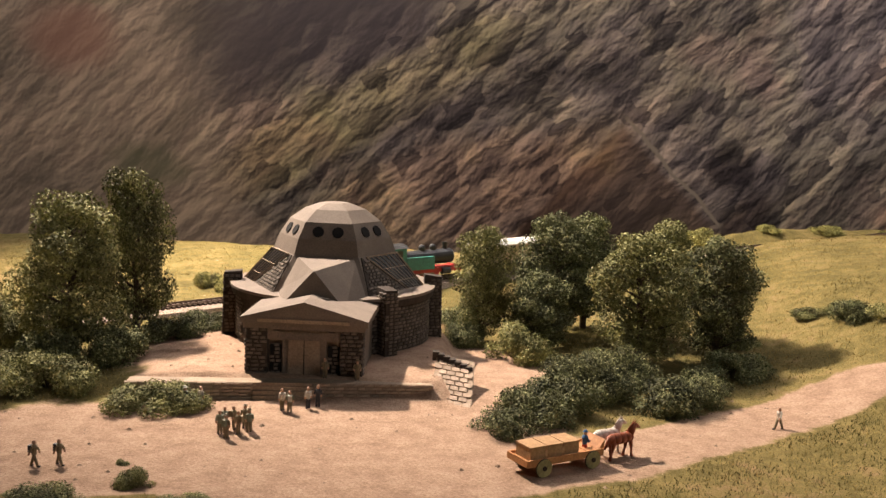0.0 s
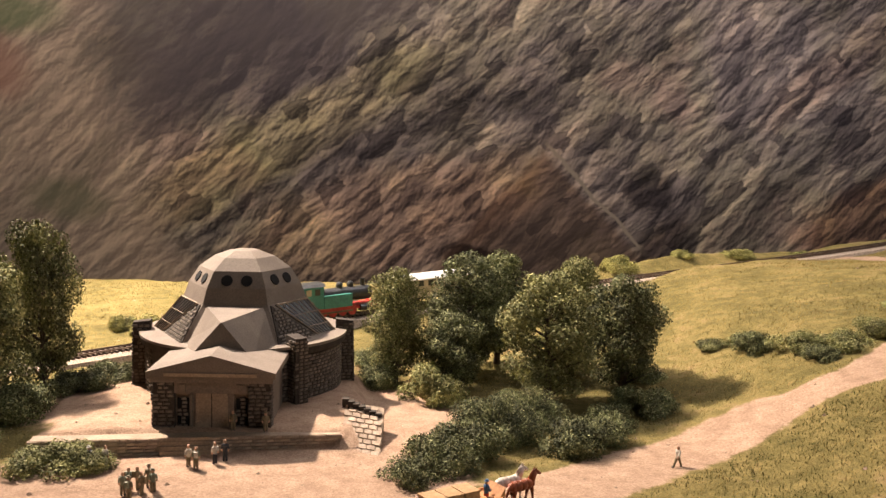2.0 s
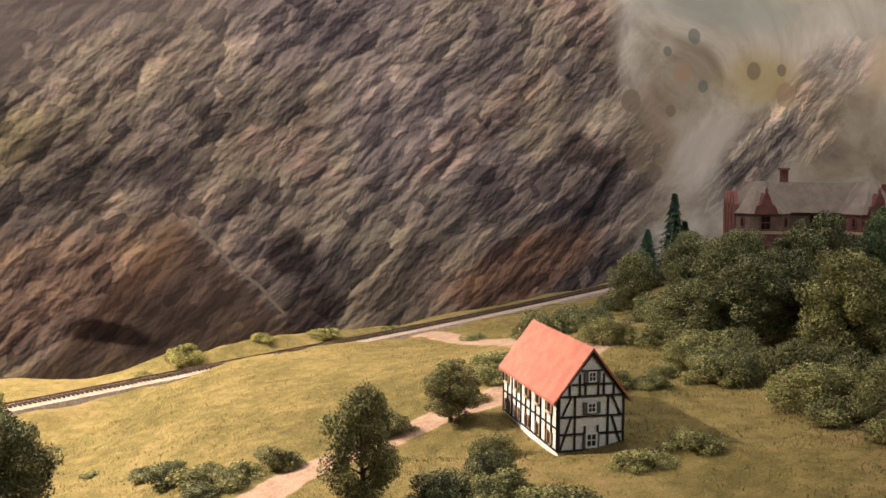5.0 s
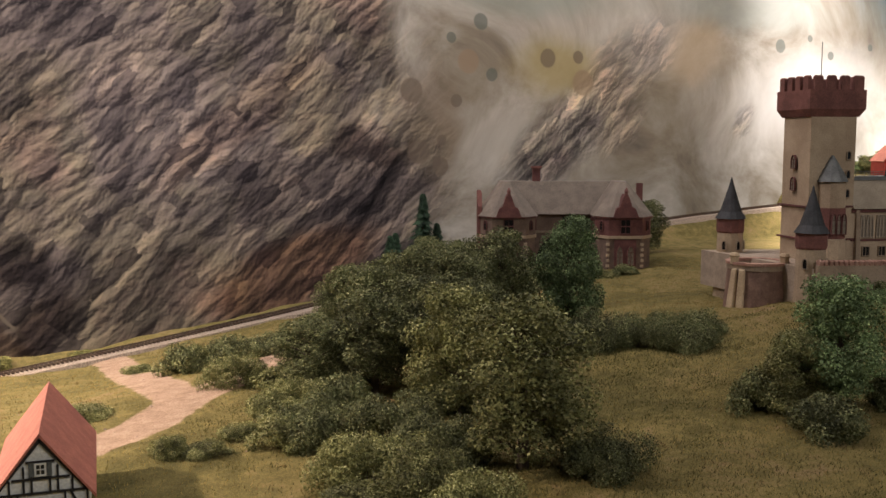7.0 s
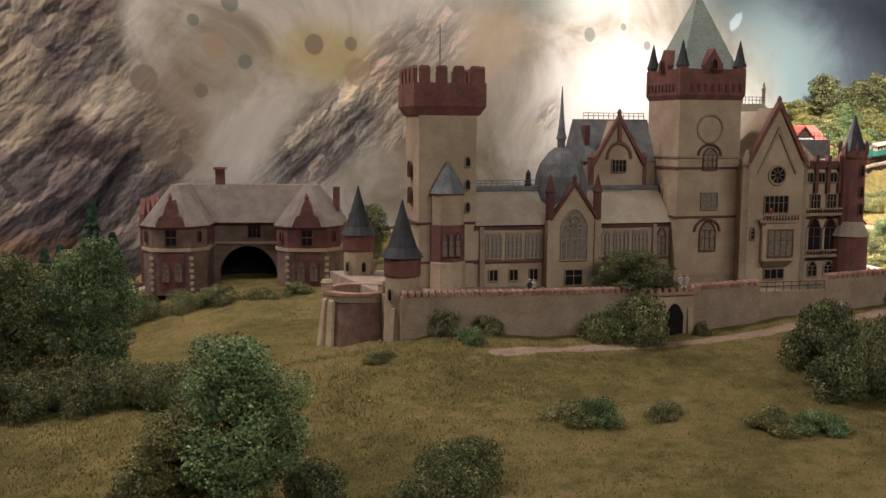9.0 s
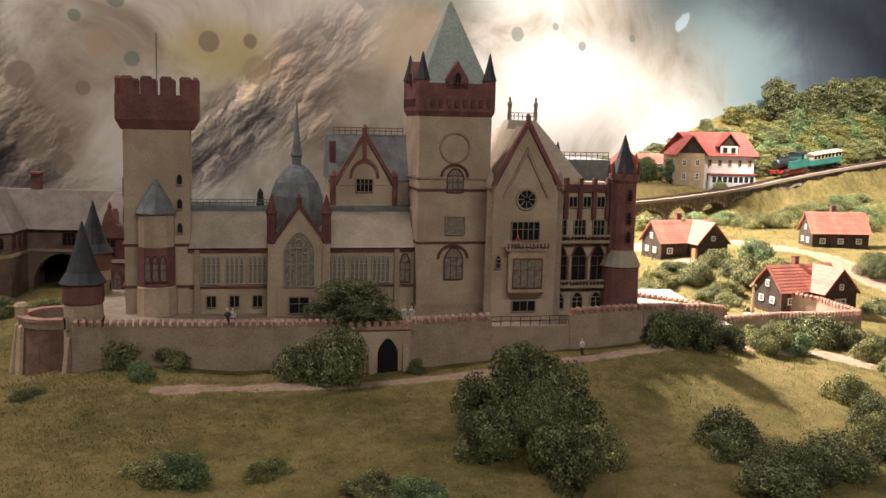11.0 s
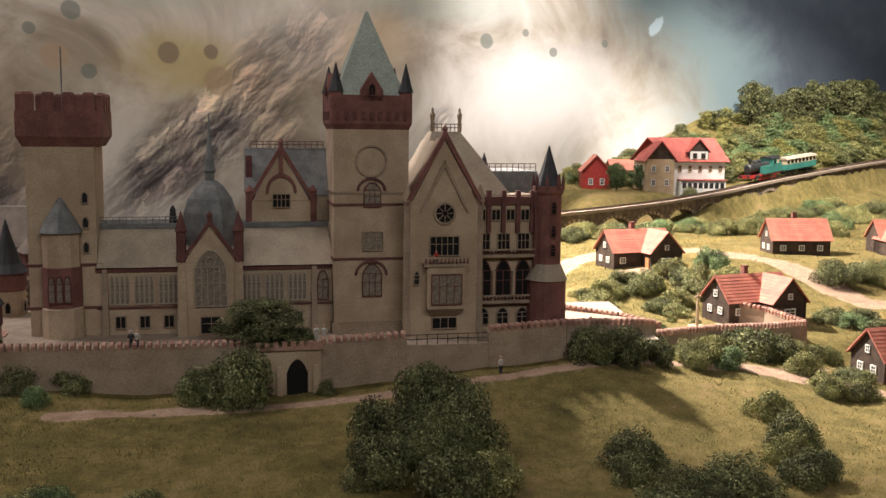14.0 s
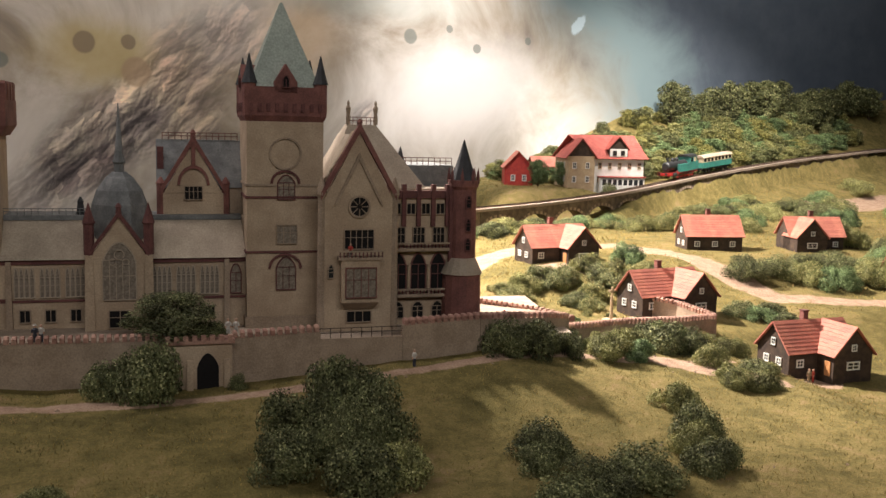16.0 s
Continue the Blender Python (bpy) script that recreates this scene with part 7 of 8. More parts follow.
terr = part("castle_terrace", quad_prism(B(), [cl(-0.455, -0.08, -0.06), cl(0.36, -0.075, -0.06), cl(0.40, 0.2, -0.06), cl(-0.5, 0.2, -0.06)], [cl(-0.455, -0.08, 0), cl(0.36, -0.075, -0.012), cl(0.40, 0.2, -0.012), cl(-0.5, 0.2, 0)]),
            mat("terrace_gravel", (0.40, 0.31, 0.23), (0.30, 0.23, 0.17), 0.95, 60, 600, bump=0.6))
tagged(terr, "sandy gravel terrace round the castle", "terrace", kind="structure")
crenel_wall("terrace_wall", [cl(-0.455, -0.088, 0.007), cl(-0.30, -0.088, 0.004), cl(-0.145, -0.088, 0.002)], 0.05, "plain tan terrace wall with a red crenellated coping")
crenel_wall("terrace_wall", [cl(-0.073, -0.088, 0.002), cl(0.03, -0.088, 0.006)], 0.05, "plain tan terrace wall with a red crenellated coping")
crenel_wall("terrace_wall", [cl(0.13, -0.088, 0.010), cl(0.23, -0.082, 0.013), cl(0.33, -0.055, 0.006), cl(0.375, -0.02, -0.004)], 0.05, "plain tan terrace wall with a red crenellated coping")
lowp = thing("parapet_wall", CM, "low plain stone parapet with a thin iron railing", "wall")
part("wall_body", box(B(), 0.03, 0.13, -0.092, -0.084, -0.06, -0.004), M_castle_dk, lowp)
railing(lowp, 0.03, 0.13, -0.088, -0.004, 0.012, 8, M_board)
gate = thing("terrace_gatehouse", CM, "small tan gate block with a pointed dark doorway", "gate")
part("gate_block", box(B(), -0.145, -0.073, -0.104, -0.078, -0.075, 0.0), M_castle, gate)
face_prism(bmg := B(), arch_pts(0.024, -0.07, -0.028, -0.012, 6, True), -0.1055, -0.1035)
part("doorway", bmg, M_opening_shade, gate, "dark pointed opening", pose(-0.1, 0, 0))
part("gate_cornice", box(B(), -0.148, -0.070, -0.107, -0.076, -0.001, 0.003), M_redcap, gate)
for i in range(8):
    part("merlon", box(B(), -0.1465 + i * 0.0098, -0.141 + i * 0.0098, -0.107, -0.1, 0.003, 0.0085), M_redcap, gate)
for x in (-0.12, -0.079):
    part("gate_buttress", quad_prism(B(), [(x - 0.004, -0.114, -0.075), (x + 0.004, -0.114, -0.075), (x + 0.004, -0.1, -0.075), (x - 0.004, -0.1, -0.075)], [(x - 0.003, -0.105, -0.02), (x + 0.003, -0.105, -0.02), (x + 0.003, -0.1, -0.015), (x - 0.003, -0.1, -0.015)]), M_castle, gate)
put_tree("dark", *cl(-0.14, -0.055, 0)[:2], 0.062, 0.11, 1, 0.045)
put_bush("dark", *cl(-0.105, -0.062, 0)[:2], 0.06, 0.03, 1, 0.05)
put_bush("dark", *cl(-0.155, -0.108, 0)[:2], 0.06, 0.06, 2, 0.0)
put_bush("dark", *cl(-0.185, -0.105, 0)[:2], 0.05, 0.04, 1, 0.0)
for u, v, kw in ((-0.285, -0.07, dict(top="dark", legs="dark", hat="white")), (-0.279, -0.068, dict(top="white", legs="dark")), (-0.075, -0.07, dict(top="white", legs="white")), (-0.066, -0.071, dict(top="white", legs="white")),
                 (0.265, -0.05, dict(top="dark", legs="dark")), (0.276, -0.048, dict(top="dark", legs="dark", hat="red"))):
    p = cl(u, v, 0.0)
    tagged(figure(pose(p[0], p[1], p[2] - (0.006 if u > 0.2 else 0)), **kw), "tiny visitor figurine standing on the castle terrace", "figurine", "tiny figures on the layout")
p = cl(0.075, -0.04, 0.0868)
tagged(figure(pose(p[0], p[1], p[2]) @ Matrix.Scale(0.8, 4), "red", "white"), "tiny figurine leaning on the castle balcony", "figurine", "tiny figures on the layout")
fig(2.516, 0.962, 20, "tiny figurine in a white shirt below the terrace wall", top="white", legs="dark")

# bastion with two cone-roofed turrets
M_bast = mat("bastion_brick", (0.25, 0.15, 0.11), (0.16, 0.095, 0.07), 0.85, 60, 500, bump=0.4)


def ring_wall(n, r0, r1, z0, z1, a0=0, a1=360):
    """A hollow ring of n blocks between two radii."""
    bm = B()
    for i in range(n):
        t0, t1 = radians(a0 + (a1 - a0) * i / n), radians(a0 + (a1 - a0) * (i + 1) / n)
        q = [(r * math.cos(t), r * math.sin(t)) for t, r in ((t0, r0), (t0, r1), (t1, r1), (t1, r0))]
        quad_prism(bm, [(x, y, z0) for x, y in q], [(x, y, z1) for x, y in q])
    return bm


bas = thing("round_bastion", pose(1.918, 1.195, 0.318), "round red-brown brick bastion with tan buttresses and open top", "tower")
part("bastion_wall", lathe(B(), 0, 0, [(0.052, -0.03), (0.046, 0.046)], 24), M_bast, bas)
part("upper_band", ring_wall(24, 0.037, 0.0475, 0.046, 0.054), M_castle_dk, bas)
part("bastion_coping", ring_wall(24, 0.036, 0.049, 0.054, 0.058), M_redcap, bas)
for a in (188, 205, 322):
    lean = 0.014 if a == 188 else 0.009
    part("buttress", quad_prism(B(), [(-0.006, -lean, -0.03), (0.006, -lean, -0.03), (0.006, 0.004, -0.03), (-0.006, 0.004, -0.03)], [(-0.0045, -0.003, 0.046), (0.0045, -0.003, 0.046), (0.0045, 0.004, 0.052), (-0.0045, 0.004, 0.052)]), M_cream, bas, "tan stone buttress",
         pose(0.047 * math.cos(radians(a)), 0.047 * math.sin(radians(a)), 0, 0, 0, a + 90))
for a in (180, 300):
    part("corner_post", lathe(B(), 0, 0, [(0.007, 0.054), (0.0075, 0.066), (0.009, 0.068), (0.006, 0.072)], 6), M_cream, bas, "tan post on the coping", pose(0.043 * math.cos(radians(a)), 0.043 * math.sin(radians(a)), 0))
for x, y, zz, lbl in ((1.945, 1.105, 0.315, "slim tan gate turret with red band and slate cone"), (1.962, 1.33, 0.32, "slim tan rear turret with red band and slate cone")):
    t = thing("cone_turret", pose(x, y, zz), lbl, "turret", "turrets of the bastion")
    part("shaft", lathe(B(), 0, 0, [(0.027, -0.03), (0.0225, 0.03), (0.0215, 0.088)], 12), M_castle, t)
    part("red_band", lathe(B(), 0, 0, [(0.0222, 0.088), (0.0232, 0.091), (0.0232, 0.113)], 12), M_red, t)
    part("cone_roof", lathe(B(), 0, 0, [(0.0265, 0.112), (0.0185, 0.124), (0.0115, 0.145), (0.0045, 0.168), (0.0008, 0.182)], 14), M_slated, t, "dark slate cone with flared eaves")
    for a in (-90, -150, -30):
        gothic_window(t, 0.0222 * math.cos(radians(a)), 0.0222 * math.sin(radians(a)), 0.06, 0.006, 0.014, 1, M_opening_shade, True, M_castle_dk, a + 90)
    for a in (-140, -95, -50):
        part("foot_buttress", quad_prism(B(), [(-0.004, -0.014, -0.03), (0.004, -0.014, -0.03), (0.004, 0.004, -0.03), (-0.004, 0.004, -0.03)], [(-0.003, -0.001, 0.05), (0.003, -0.001, 0.05), (0.003, 0.004, 0.052), (-0.003, 0.004, 0.052)]), M_castle, t, "",
             pose(0.023 * math.cos(radians(a)), 0.023 * math.sin(radians(a)), 0, 0, 0, a + 90))

# ---- the castle's outer gatehouse building ----
M_gatewall = mat("gate_stone", (0.20, 0.135, 0.10), (0.13, 0.085, 0.065), 0.85, 40, 500, bump=0.3)
M_gateroof = mat("dull_brown_slate", (0.205, 0.165, 0.13), (0.15, 0.12, 0.095), 0.8, 40, 500, bump=0.3)
GM = pose(1.95, 1.77, 0.296, 0, 0, -20) @ Matrix.Scale(1.06, 4)
gh = thing("gate_building", GM, "red and tan stone gate building with hipped roofs and an archway", "building")


def bay_plan(cx, w, d, e=0.0, cut=0.028):
    """Plan of a wing whose front corners are cut off."""
    return [(cx - w - e, cut), (cx - w + cut * 0.75, -e), (cx + w - cut * 0.75, -e), (cx + w + e, cut), (cx + w + e, d), (cx - w - e, d)]


def storey(plan, z0, z1):
    return quad_prism(B(), [(x, y, z0) for x, y in plan], [(x, y, z1) for x, y in plan])


for cx, lab in ((-0.185, "a"), (0.05, "b")):
    wg = part("wing", storey(bay_plan(cx, 0.055, 0.18), -0.02, 0.058), M_gatewall, gh, "tan ground storey with red quoins")
    part("upper_storey", storey(bay_plan(cx, 0.055, 0.18, 0.001), 0.062, 0.1), M_redd if lab == "b" else M_gatewall, wg)
    part("string_course", storey(bay_plan(cx, 0.055, 0.18, 0.0035), 0.057, 0.063), M_castle, wg)
    part("eaves", storey(bay_plan(cx, 0.055, 0.18, 0.005), 0.098, 0.101), M_redd, wg)
    top = [(cx - 0.012, 0.062), (cx - 0.004, 0.05), (cx + 0.004, 0.05), (cx + 0.012, 0.062), (cx + 0.012, 0.125), (cx - 0.012, 0.125)]
    part("hipped_roof", quad_prism(B(), [(x, y, 0.101) for x, y in bay_plan(cx, 0.055, 0.186, 0.006)], [(x, y, 0.17) for x, y in top]), M_gateroof, wg, "tan slate hipped roof")
    gd = part("dormer_gable", face_prism(B(), [(cx - 0.026, 0.1), (cx + 0.026, 0.1), (cx + 0.019, 0.118), (cx + 0.012, 0.122), (cx + 0.007, 0.138), (cx + 0.003, 0.146), (cx - 0.003, 0.146), (cx - 0.007, 0.138), (cx - 0.012, 0.122), (cx - 0.019, 0.118)], -0.007, 0.03), M_redd, wg, "curved red gable")
    part("gable_finial", lathe(B(), cx, -0.003, [(0.004, 0.144), (0.003, 0.150), (0.0045, 0.152), (0.001, 0.160)], 8), M_redd, wg)
    part("red_panel", box(B(), cx - 0.022, cx + 0.022, -0.0025, 0.001, -0.01, 0.055), M_redd, wg, "dark red wall panel")
    for z0, h in ((0.068, 0.013), (0.083, 0.012)):
        gothic_window(wg, cx, -0.0022, z0, 0.018, h, 2, M_opening_shade, False, M_redd)
    for sd in (-1, 1):
        gothic_window(wg, cx + sd * 0.046, 0.0125, 0.074, 0.007, 0.018, 1, M_opening_shade, True, M_redd, sd * 53)
        gothic_window(wg, cx + sd * 0.011, -0.0030, 0.005, 0.012, 0.036, 2, M_leadp, True, M_red)
        for i in range(6):
            xq = cx + sd * (0.055 - 0.0205)
            part("quoin", box(B(), xq - (0.004 if i % 2 else 0.0028), xq + 0.0028, -0.0022, 0.002, -0.012 + i * 0.011, -0.0065 + i * 0.011), M_castle, wg)
    for i in range(5):
        gothic_window(wg, cx + (0.0565 if lab == "a" else -0.0565), 0.04 + i * 0.022, 0.072, 0.009, 0.022, 2, M_opening_shade, False, M_redd, 90 if lab == "a" else -90)
for i in range(4):
    part("side_gable", side_prism(B(), [(0.03 + i * 0.036, 0.0), (0.056 + i * 0.036, 0.0), (0.056 + i * 0.036, 0.12), (0.043 + i * 0.036, 0.148), (0.03 + i * 0.036, 0.12)], -0.246, -0.238), M_red, gh, "red stepped side gable")
# recessed link with a deep open passage
lk = part("link_block", box(B(), -0.131, -0.004, 0.10, 0.18, 0.062, 0.1), M_gatewall, gh, "dark upper link with windows")
# back panel coloured near-black for the shade deep in the passage
part("passage_back", box(B(), -0.131, -0.004, 0.176, 0.18, -0.02, 0.062), M_opening_shade, lk)
for sd in (-1, 1):
    spandrel = [(-0.0675 + sd * 0.0635, -0.02), (-0.0675 + sd * 0.0635, 0.062), (-0.0675, 0.062)] + [(-0.0675 + sd * 0.053 * math.sin(radians(a)), -0.0 + 0.056 * math.cos(radians(a))) for a in range(0, 91, 15)] + [(-0.0675 + sd * 0.053, -0.02)]
    part("arch_spandrel", face_prism(B(), spandrel, 0.10, 0.116), M_gatewall, lk, "stone haunch of the archway")
part("link_cornice", box(B(), -0.131, -0.004, 0.096, 0.1, 0.06, 0.064), M_castle_dk, lk)
part("link_roof", side_prism(B(), [(0.088, 0.1), (0.19, 0.1), (0.15, 0.168), (0.118, 0.168)], -0.2, 0.06), M_gateroof, lk)
gothic_window(lk, -0.055, 0.0995, 0.072, 0.022, 0.022, 3, M_opening_shade, False, M_redd)
part("chimney", box(B(), -0.128, -0.112, 0.12, 0.134, 0.155, 0.196), M_redd, gh)
part("chimney_cap", box(B(), -0.131, -0.109, 0.117, 0.137, 0.196, 0.2), M_red, gh)
part("chimney", box(B(), 0.09, 0.102, 0.1, 0.114, 0.12, 0.165), M_redd, gh)


# ---- village houses ----
def tile_roof(parent, quad, material, rows=9, lip=0.0007, name="roof_slope"):
    """A roof slope as overlapping tile courses; quad runs eave left, eave right, ridge right, ridge left."""
    a, b, c, d = (Vector(p) for p in quad)
    n = (b - a).cross(d - a).normalized()
    slope = part(name, quad_prism(B(), [p - n * 0.0015 for p in (a, b, c, d)], [p + n * 0.0001 for p in (a, b, c, d)]), material, parent)
    for i in range(rows):
        t0, t1 = i / rows, (i + 1) / rows
        p0, p1, p2, p3 = a.lerp(d, t0), b.lerp(c, t0), b.lerp(c, t1), a.lerp(d, t1)
        bm = quad_prism(B(), [p0, p1, p2, p3], [p0 + n * lip, p1 + n * lip, p2 + n * 0.0003, p3 + n * 0.0003])
        part("tile_course", bm, material, slope)
    return slope


def cottage(m, label, ln=0.115, wing=True, dep=0.066, ev=0.031, rg=0.066, tile=None):
    tile = tile or M_tile
    t = thing("cottage", m, label, "house", "dark timber cottages of the village")
    x0, x1, o = -ln * 0.62, ln * 0.38, 0.005
    part("wall", side_prism(B(), [(-dep / 2, -0.03), (dep / 2, -0.03), (dep / 2, ev), (0, rg - 0.002), (-dep / 2, ev)], x0, x1), M_board, t, "dark brown boarded wall")
    k = (rg - ev) / (dep / 2)
    tile_roof(t, [(x0 - o, -dep / 2 - o, ev - o * k), (x1 + o, -dep / 2 - o, ev - o * k), (x1 + o, 0, rg), (x0 - o, 0, rg)], tile)
    tile_roof(t, [(x1 + o, dep / 2 + o, ev - o * k), (x0 - o, dep / 2 + o, ev - o * k), (x0 - o, 0, rg), (x1 + o, 0, rg)], tile)
    win = lambda mm, w=0.011, h=0.0105: small_window(t, mm, w, h, M_white, M_glass)
    if wing:
        wx, wd = x1 - dep / 2, -dep * 0.5 - 0.034
        part("wing_wall", face_prism(B(), [(wx - dep / 2, -0.03), (wx + dep / 2, -0.03), (wx + dep / 2, ev), (wx, rg - 0.002), (wx - dep / 2, ev)], wd, 0), M_board, t, "dark brown boarded gable wing")
        tile_roof(t, [(wx - dep / 2 - o, 0, ev - o * k), (wx - dep / 2 - o, wd - o, ev - o * k), (wx, wd - o, rg + 0.0006), (wx, 0, rg + 0.0006)], tile)
        tile_roof(t, [(wx + dep / 2 + o, wd - o, ev - o * k), (wx + dep / 2 + o, 0, ev - o * k), (wx, 0, rg + 0.0006), (wx, wd - o, rg + 0.0006)], tile)
        win(pose(wx, wd - 0.0005, 0.010), 0.022, 0.011)
        win(pose(wx, wd - 0.0005, 0.038), 0.008, 0.009)
        win(pose(x0 + 0.02, -dep / 2 - 0.0005, 0.010))
        dd = part("door", box(B(), wx - dep / 2 - 0.0015, wx - dep / 2 + 0.001, wd + 0.006, wd + 0.017, 0, 0.022), M_wood, t, "light wooden door")
    else:
        for i in range(3):
            win(pose(x0 + ln * (0.18 + 0.32 * i), -dep / 2 - 0.0005, 0.010))
    for z, w in ((0.010, 0.010), (0.038, 0.008)):
        for yy in ((-0.014, 0.014) if z < 0.03 else (0,)):
            win(pose(x0 - 0.0005, yy, z) @ pose(0, 0, 0, 0, 0, -90), w)
    ch = part("chimney", box(B(), x0 + ln * 0.45, x0 + ln * 0.45 + 0.009, 0.004, 0.013, rg - 0.012, rg + 0.012), M_red, t, "red brick chimney")
    part("chimney_cap", box(B(), x0 + ln * 0.45 - 0.001, x0 + ln * 0.45 + 0.010, 0.003, 0.014, rg + 0.012, rg + 0.0135), M_redd, ch)
    return t


CL = "dark boarded cottage with an orange tiled roof and a gabled wing"
cottage(pose(3.13, 1.64, gz(3.13, 1.62)), CL, 0.135, dep=0.072, ev=0.036, rg=0.074)
cottage(pose(3.16, 1.315, gz(3.16, 1.29) + 0.006, 0, 0, 2), CL, 0.135, dep=0.072, ev=0.036, rg=0.074)
cottage(pose(3.215, 1.02, 0.268, 0, 0, -4), CL, 0.125, dep=0.072, ev=0.036, rg=0.074)
cottage(pose(3.58, 1.69, gz(3.58, 1.69), 0, 0, -18), "dark boarded cottage with a plain orange tiled roof", 0.13, False, 0.075, 0.037, 0.078)
cottage(pose(3.80, 1.64, gz(3.80, 1.64), 0, 0, -18) @ Matrix.Diagonal((-1, 1, 1, 1)), CL, 0.13, dep=0.072, ev=0.037, rg=0.076)
cottage(pose(3.86, 1.36, gz(3.86, 1.36), 0, 0, -20), CL, 0.12)

# villa by the railway
vz = 0.44
vi = thing("villa", pose(3.79, 2.50, vz, 0, 0, -16), "cream and white three-storey villa with a red hipped roof", "house")
part("stone_wing", box(B(), -0.10, -0.015, -0.02, 0.13, -0.03, 0.10), M_cream, vi, "cream stone wing")
part("white_wing", box(B(), -0.015, 0.15, 0.0, 0.13, -0.03, 0.10), M_white, vi, "white plaster wing")
part("stone_gable", face_prism(B(), [(-0.102, 0.1), (-0.013, 0.1), (-0.0575, 0.15)], -0.02, 0.02), M_board, vi, "dark boarded gable")
for s in (-1, 1):
    tile_roof(vi, [(-0.0575 - 0.052, 0.1, 0.093), (-0.0575 - 0.052, -0.027, 0.093), (-0.0575, -0.027, 0.155), (-0.0575, 0.1, 0.155)] if s < 0 else [(-0.0575 + 0.052, -0.027, 0.093), (-0.0575 + 0.052, 0.1, 0.093), (-0.0575, 0.1, 0.155), (-0.0575, -0.027, 0.155)], M_tilered, 10)
tile_roof(vi, [(-0.02, -0.012, 0.093), (0.162, -0.012, 0.093), (0.135, 0.06, 0.165), (-0.08, 0.06, 0.165)], M_tilered, 12)
tile_roof(vi, [(0.162, 0.142, 0.093), (-0.11, 0.142, 0.093), (-0.08, 0.06, 0.165), (0.135, 0.06, 0.165)], M_tilered, 12)
tile_roof(vi, [(0.162, -0.012, 0.093), (0.162, 0.142, 0.093), (0.135, 0.06, 0.165), (0.1349, 0.06, 0.165)], M_tilered, 12)
dm = part("dormer", face_prism(B(), [(0.035, 0.095), (0.095, 0.095), (0.095, 0.128), (0.065, 0.158), (0.035, 0.128)], -0.006, 0.05), M_board, vi, "half-timbered dormer")
part("dormer_front", box(B(), 0.037, 0.093, -0.008, -0.0055, 0.1, 0.124), M_white, dm)
for s in (-1, 1):
    tile_roof(vi, [(0.065 - 0.036, 0.06, 0.122), (0.065 - 0.036, -0.012, 0.122), (0.065, -0.012, 0.163), (0.065, 0.06, 0.163)] if s < 0 else [(0.065 + 0.036, -0.012, 0.122), (0.065 + 0.036, 0.06, 0.122), (0.065, 0.06, 0.163), (0.065, -0.012, 0.163)], M_tilered, 8)
for x in (0.052, 0.078):
    small_window(vi, pose(x, -0.0085, 0.104), 0.011, 0.014, M_board, M_glass)
for z in (0.02, 0.062):
    for i in range(5):
        small_window(vi, pose(0.008 + i * 0.032, -0.0008, z), 0.010, 0.018, M_cream, M_glass)
    for x in (-0.08, -0.038):
        small_window(vi, pose(x, -0.0208, z), 0.011, 0.018, M_white, M_glass)
    for y in (0.02, 0.06, 0.1):
        small_window(vi, pose(-0.1005, y, z) @ pose(0, 0, 0, 0, 0, -90), 0.010, 0.018, M_white, M_glass)
part("veranda_roof", box(B(), 0.0, 0.15, -0.03, 0.0, 0.036, 0.039), M_tilered, vi)
part("veranda", box(B(), 0.004, 0.146, -0.026, -0.001, -0.03, 0.034), M_white, vi)
for i in range(8):
    part("veranda_pane", box(B(), 0.010 + i * 0.017, 0.022 + i * 0.017, -0.0268, -0.0258, 0.012, 0.03), M_glass, vi)

bn = thing("red_barn", pose(3.60, 2.66, 0.455, 0, 0, -25), "bright red boarded barn with an orange roof", "barn")
M_barn = mat("red_board", (0.42, 0.05, 0.035), (0.32, 0.035, 0.03), 0.7, 80, 500, bump=0.3)
part("wall", face_prism(B(), [(-0.045, -0.04), (0.045, -0.04), (0.045, 0.045), (0, 0.09), (-0.045, 0.045)], 0, 0.14), M_barn, bn)
for s in (-1, 1):
    tile_roof(bn, [(-0.051, 0.145, 0.039), (-0.051, -0.005, 0.039), (0, -0.005, 0.093), (0, 0.145, 0.093)] if s < 0 else [(0.051, -0.005, 0.039), (0.051, 0.145, 0.039), (0, 0.145, 0.093), (0, -0.005, 0.093)], M_tile, 8)
small_window(bn, pose(-0.018, -0.0006, 0.0), 0.012, 0.018, M_white, M_glass)
small_window(bn, pose(0.018, -0.0006, 0.0), 0.012, 0.018, M_white, M_glass)
bs = thing("red_shed", pose(3.78, 2.72, 0.455, 0, 0, -15), "long low red shed with an orange roof", "shed")
part("wall", box(B(), -0.08, 0.06, 0, 0.07, -0.04, 0.045), M_barn, bs)
tile_roof(bs, [(-0.085, -0.008, 0.042), (0.065, -0.008, 0.042), (0.065, 0.04, 0.075), (-0.085, 0.04, 0.075)], M_tile, 7)
tile_roof(bs, [(0.065, 0.078, 0.042), (-0.085, 0.078, 0.042), (-0.085, 0.04, 0.075), (0.065, 0.04, 0.075)], M_tile, 7)
for x, y, h, w in ((3.62, 2.57, 0.085, 0.07), (3.70, 2.56, 0.08, 0.065)):
    put_tree("fresh", x, y, h, w, int(x * 100))
put_bush("dark", 3.80, 2.44, 0.07, 0.05, 2)

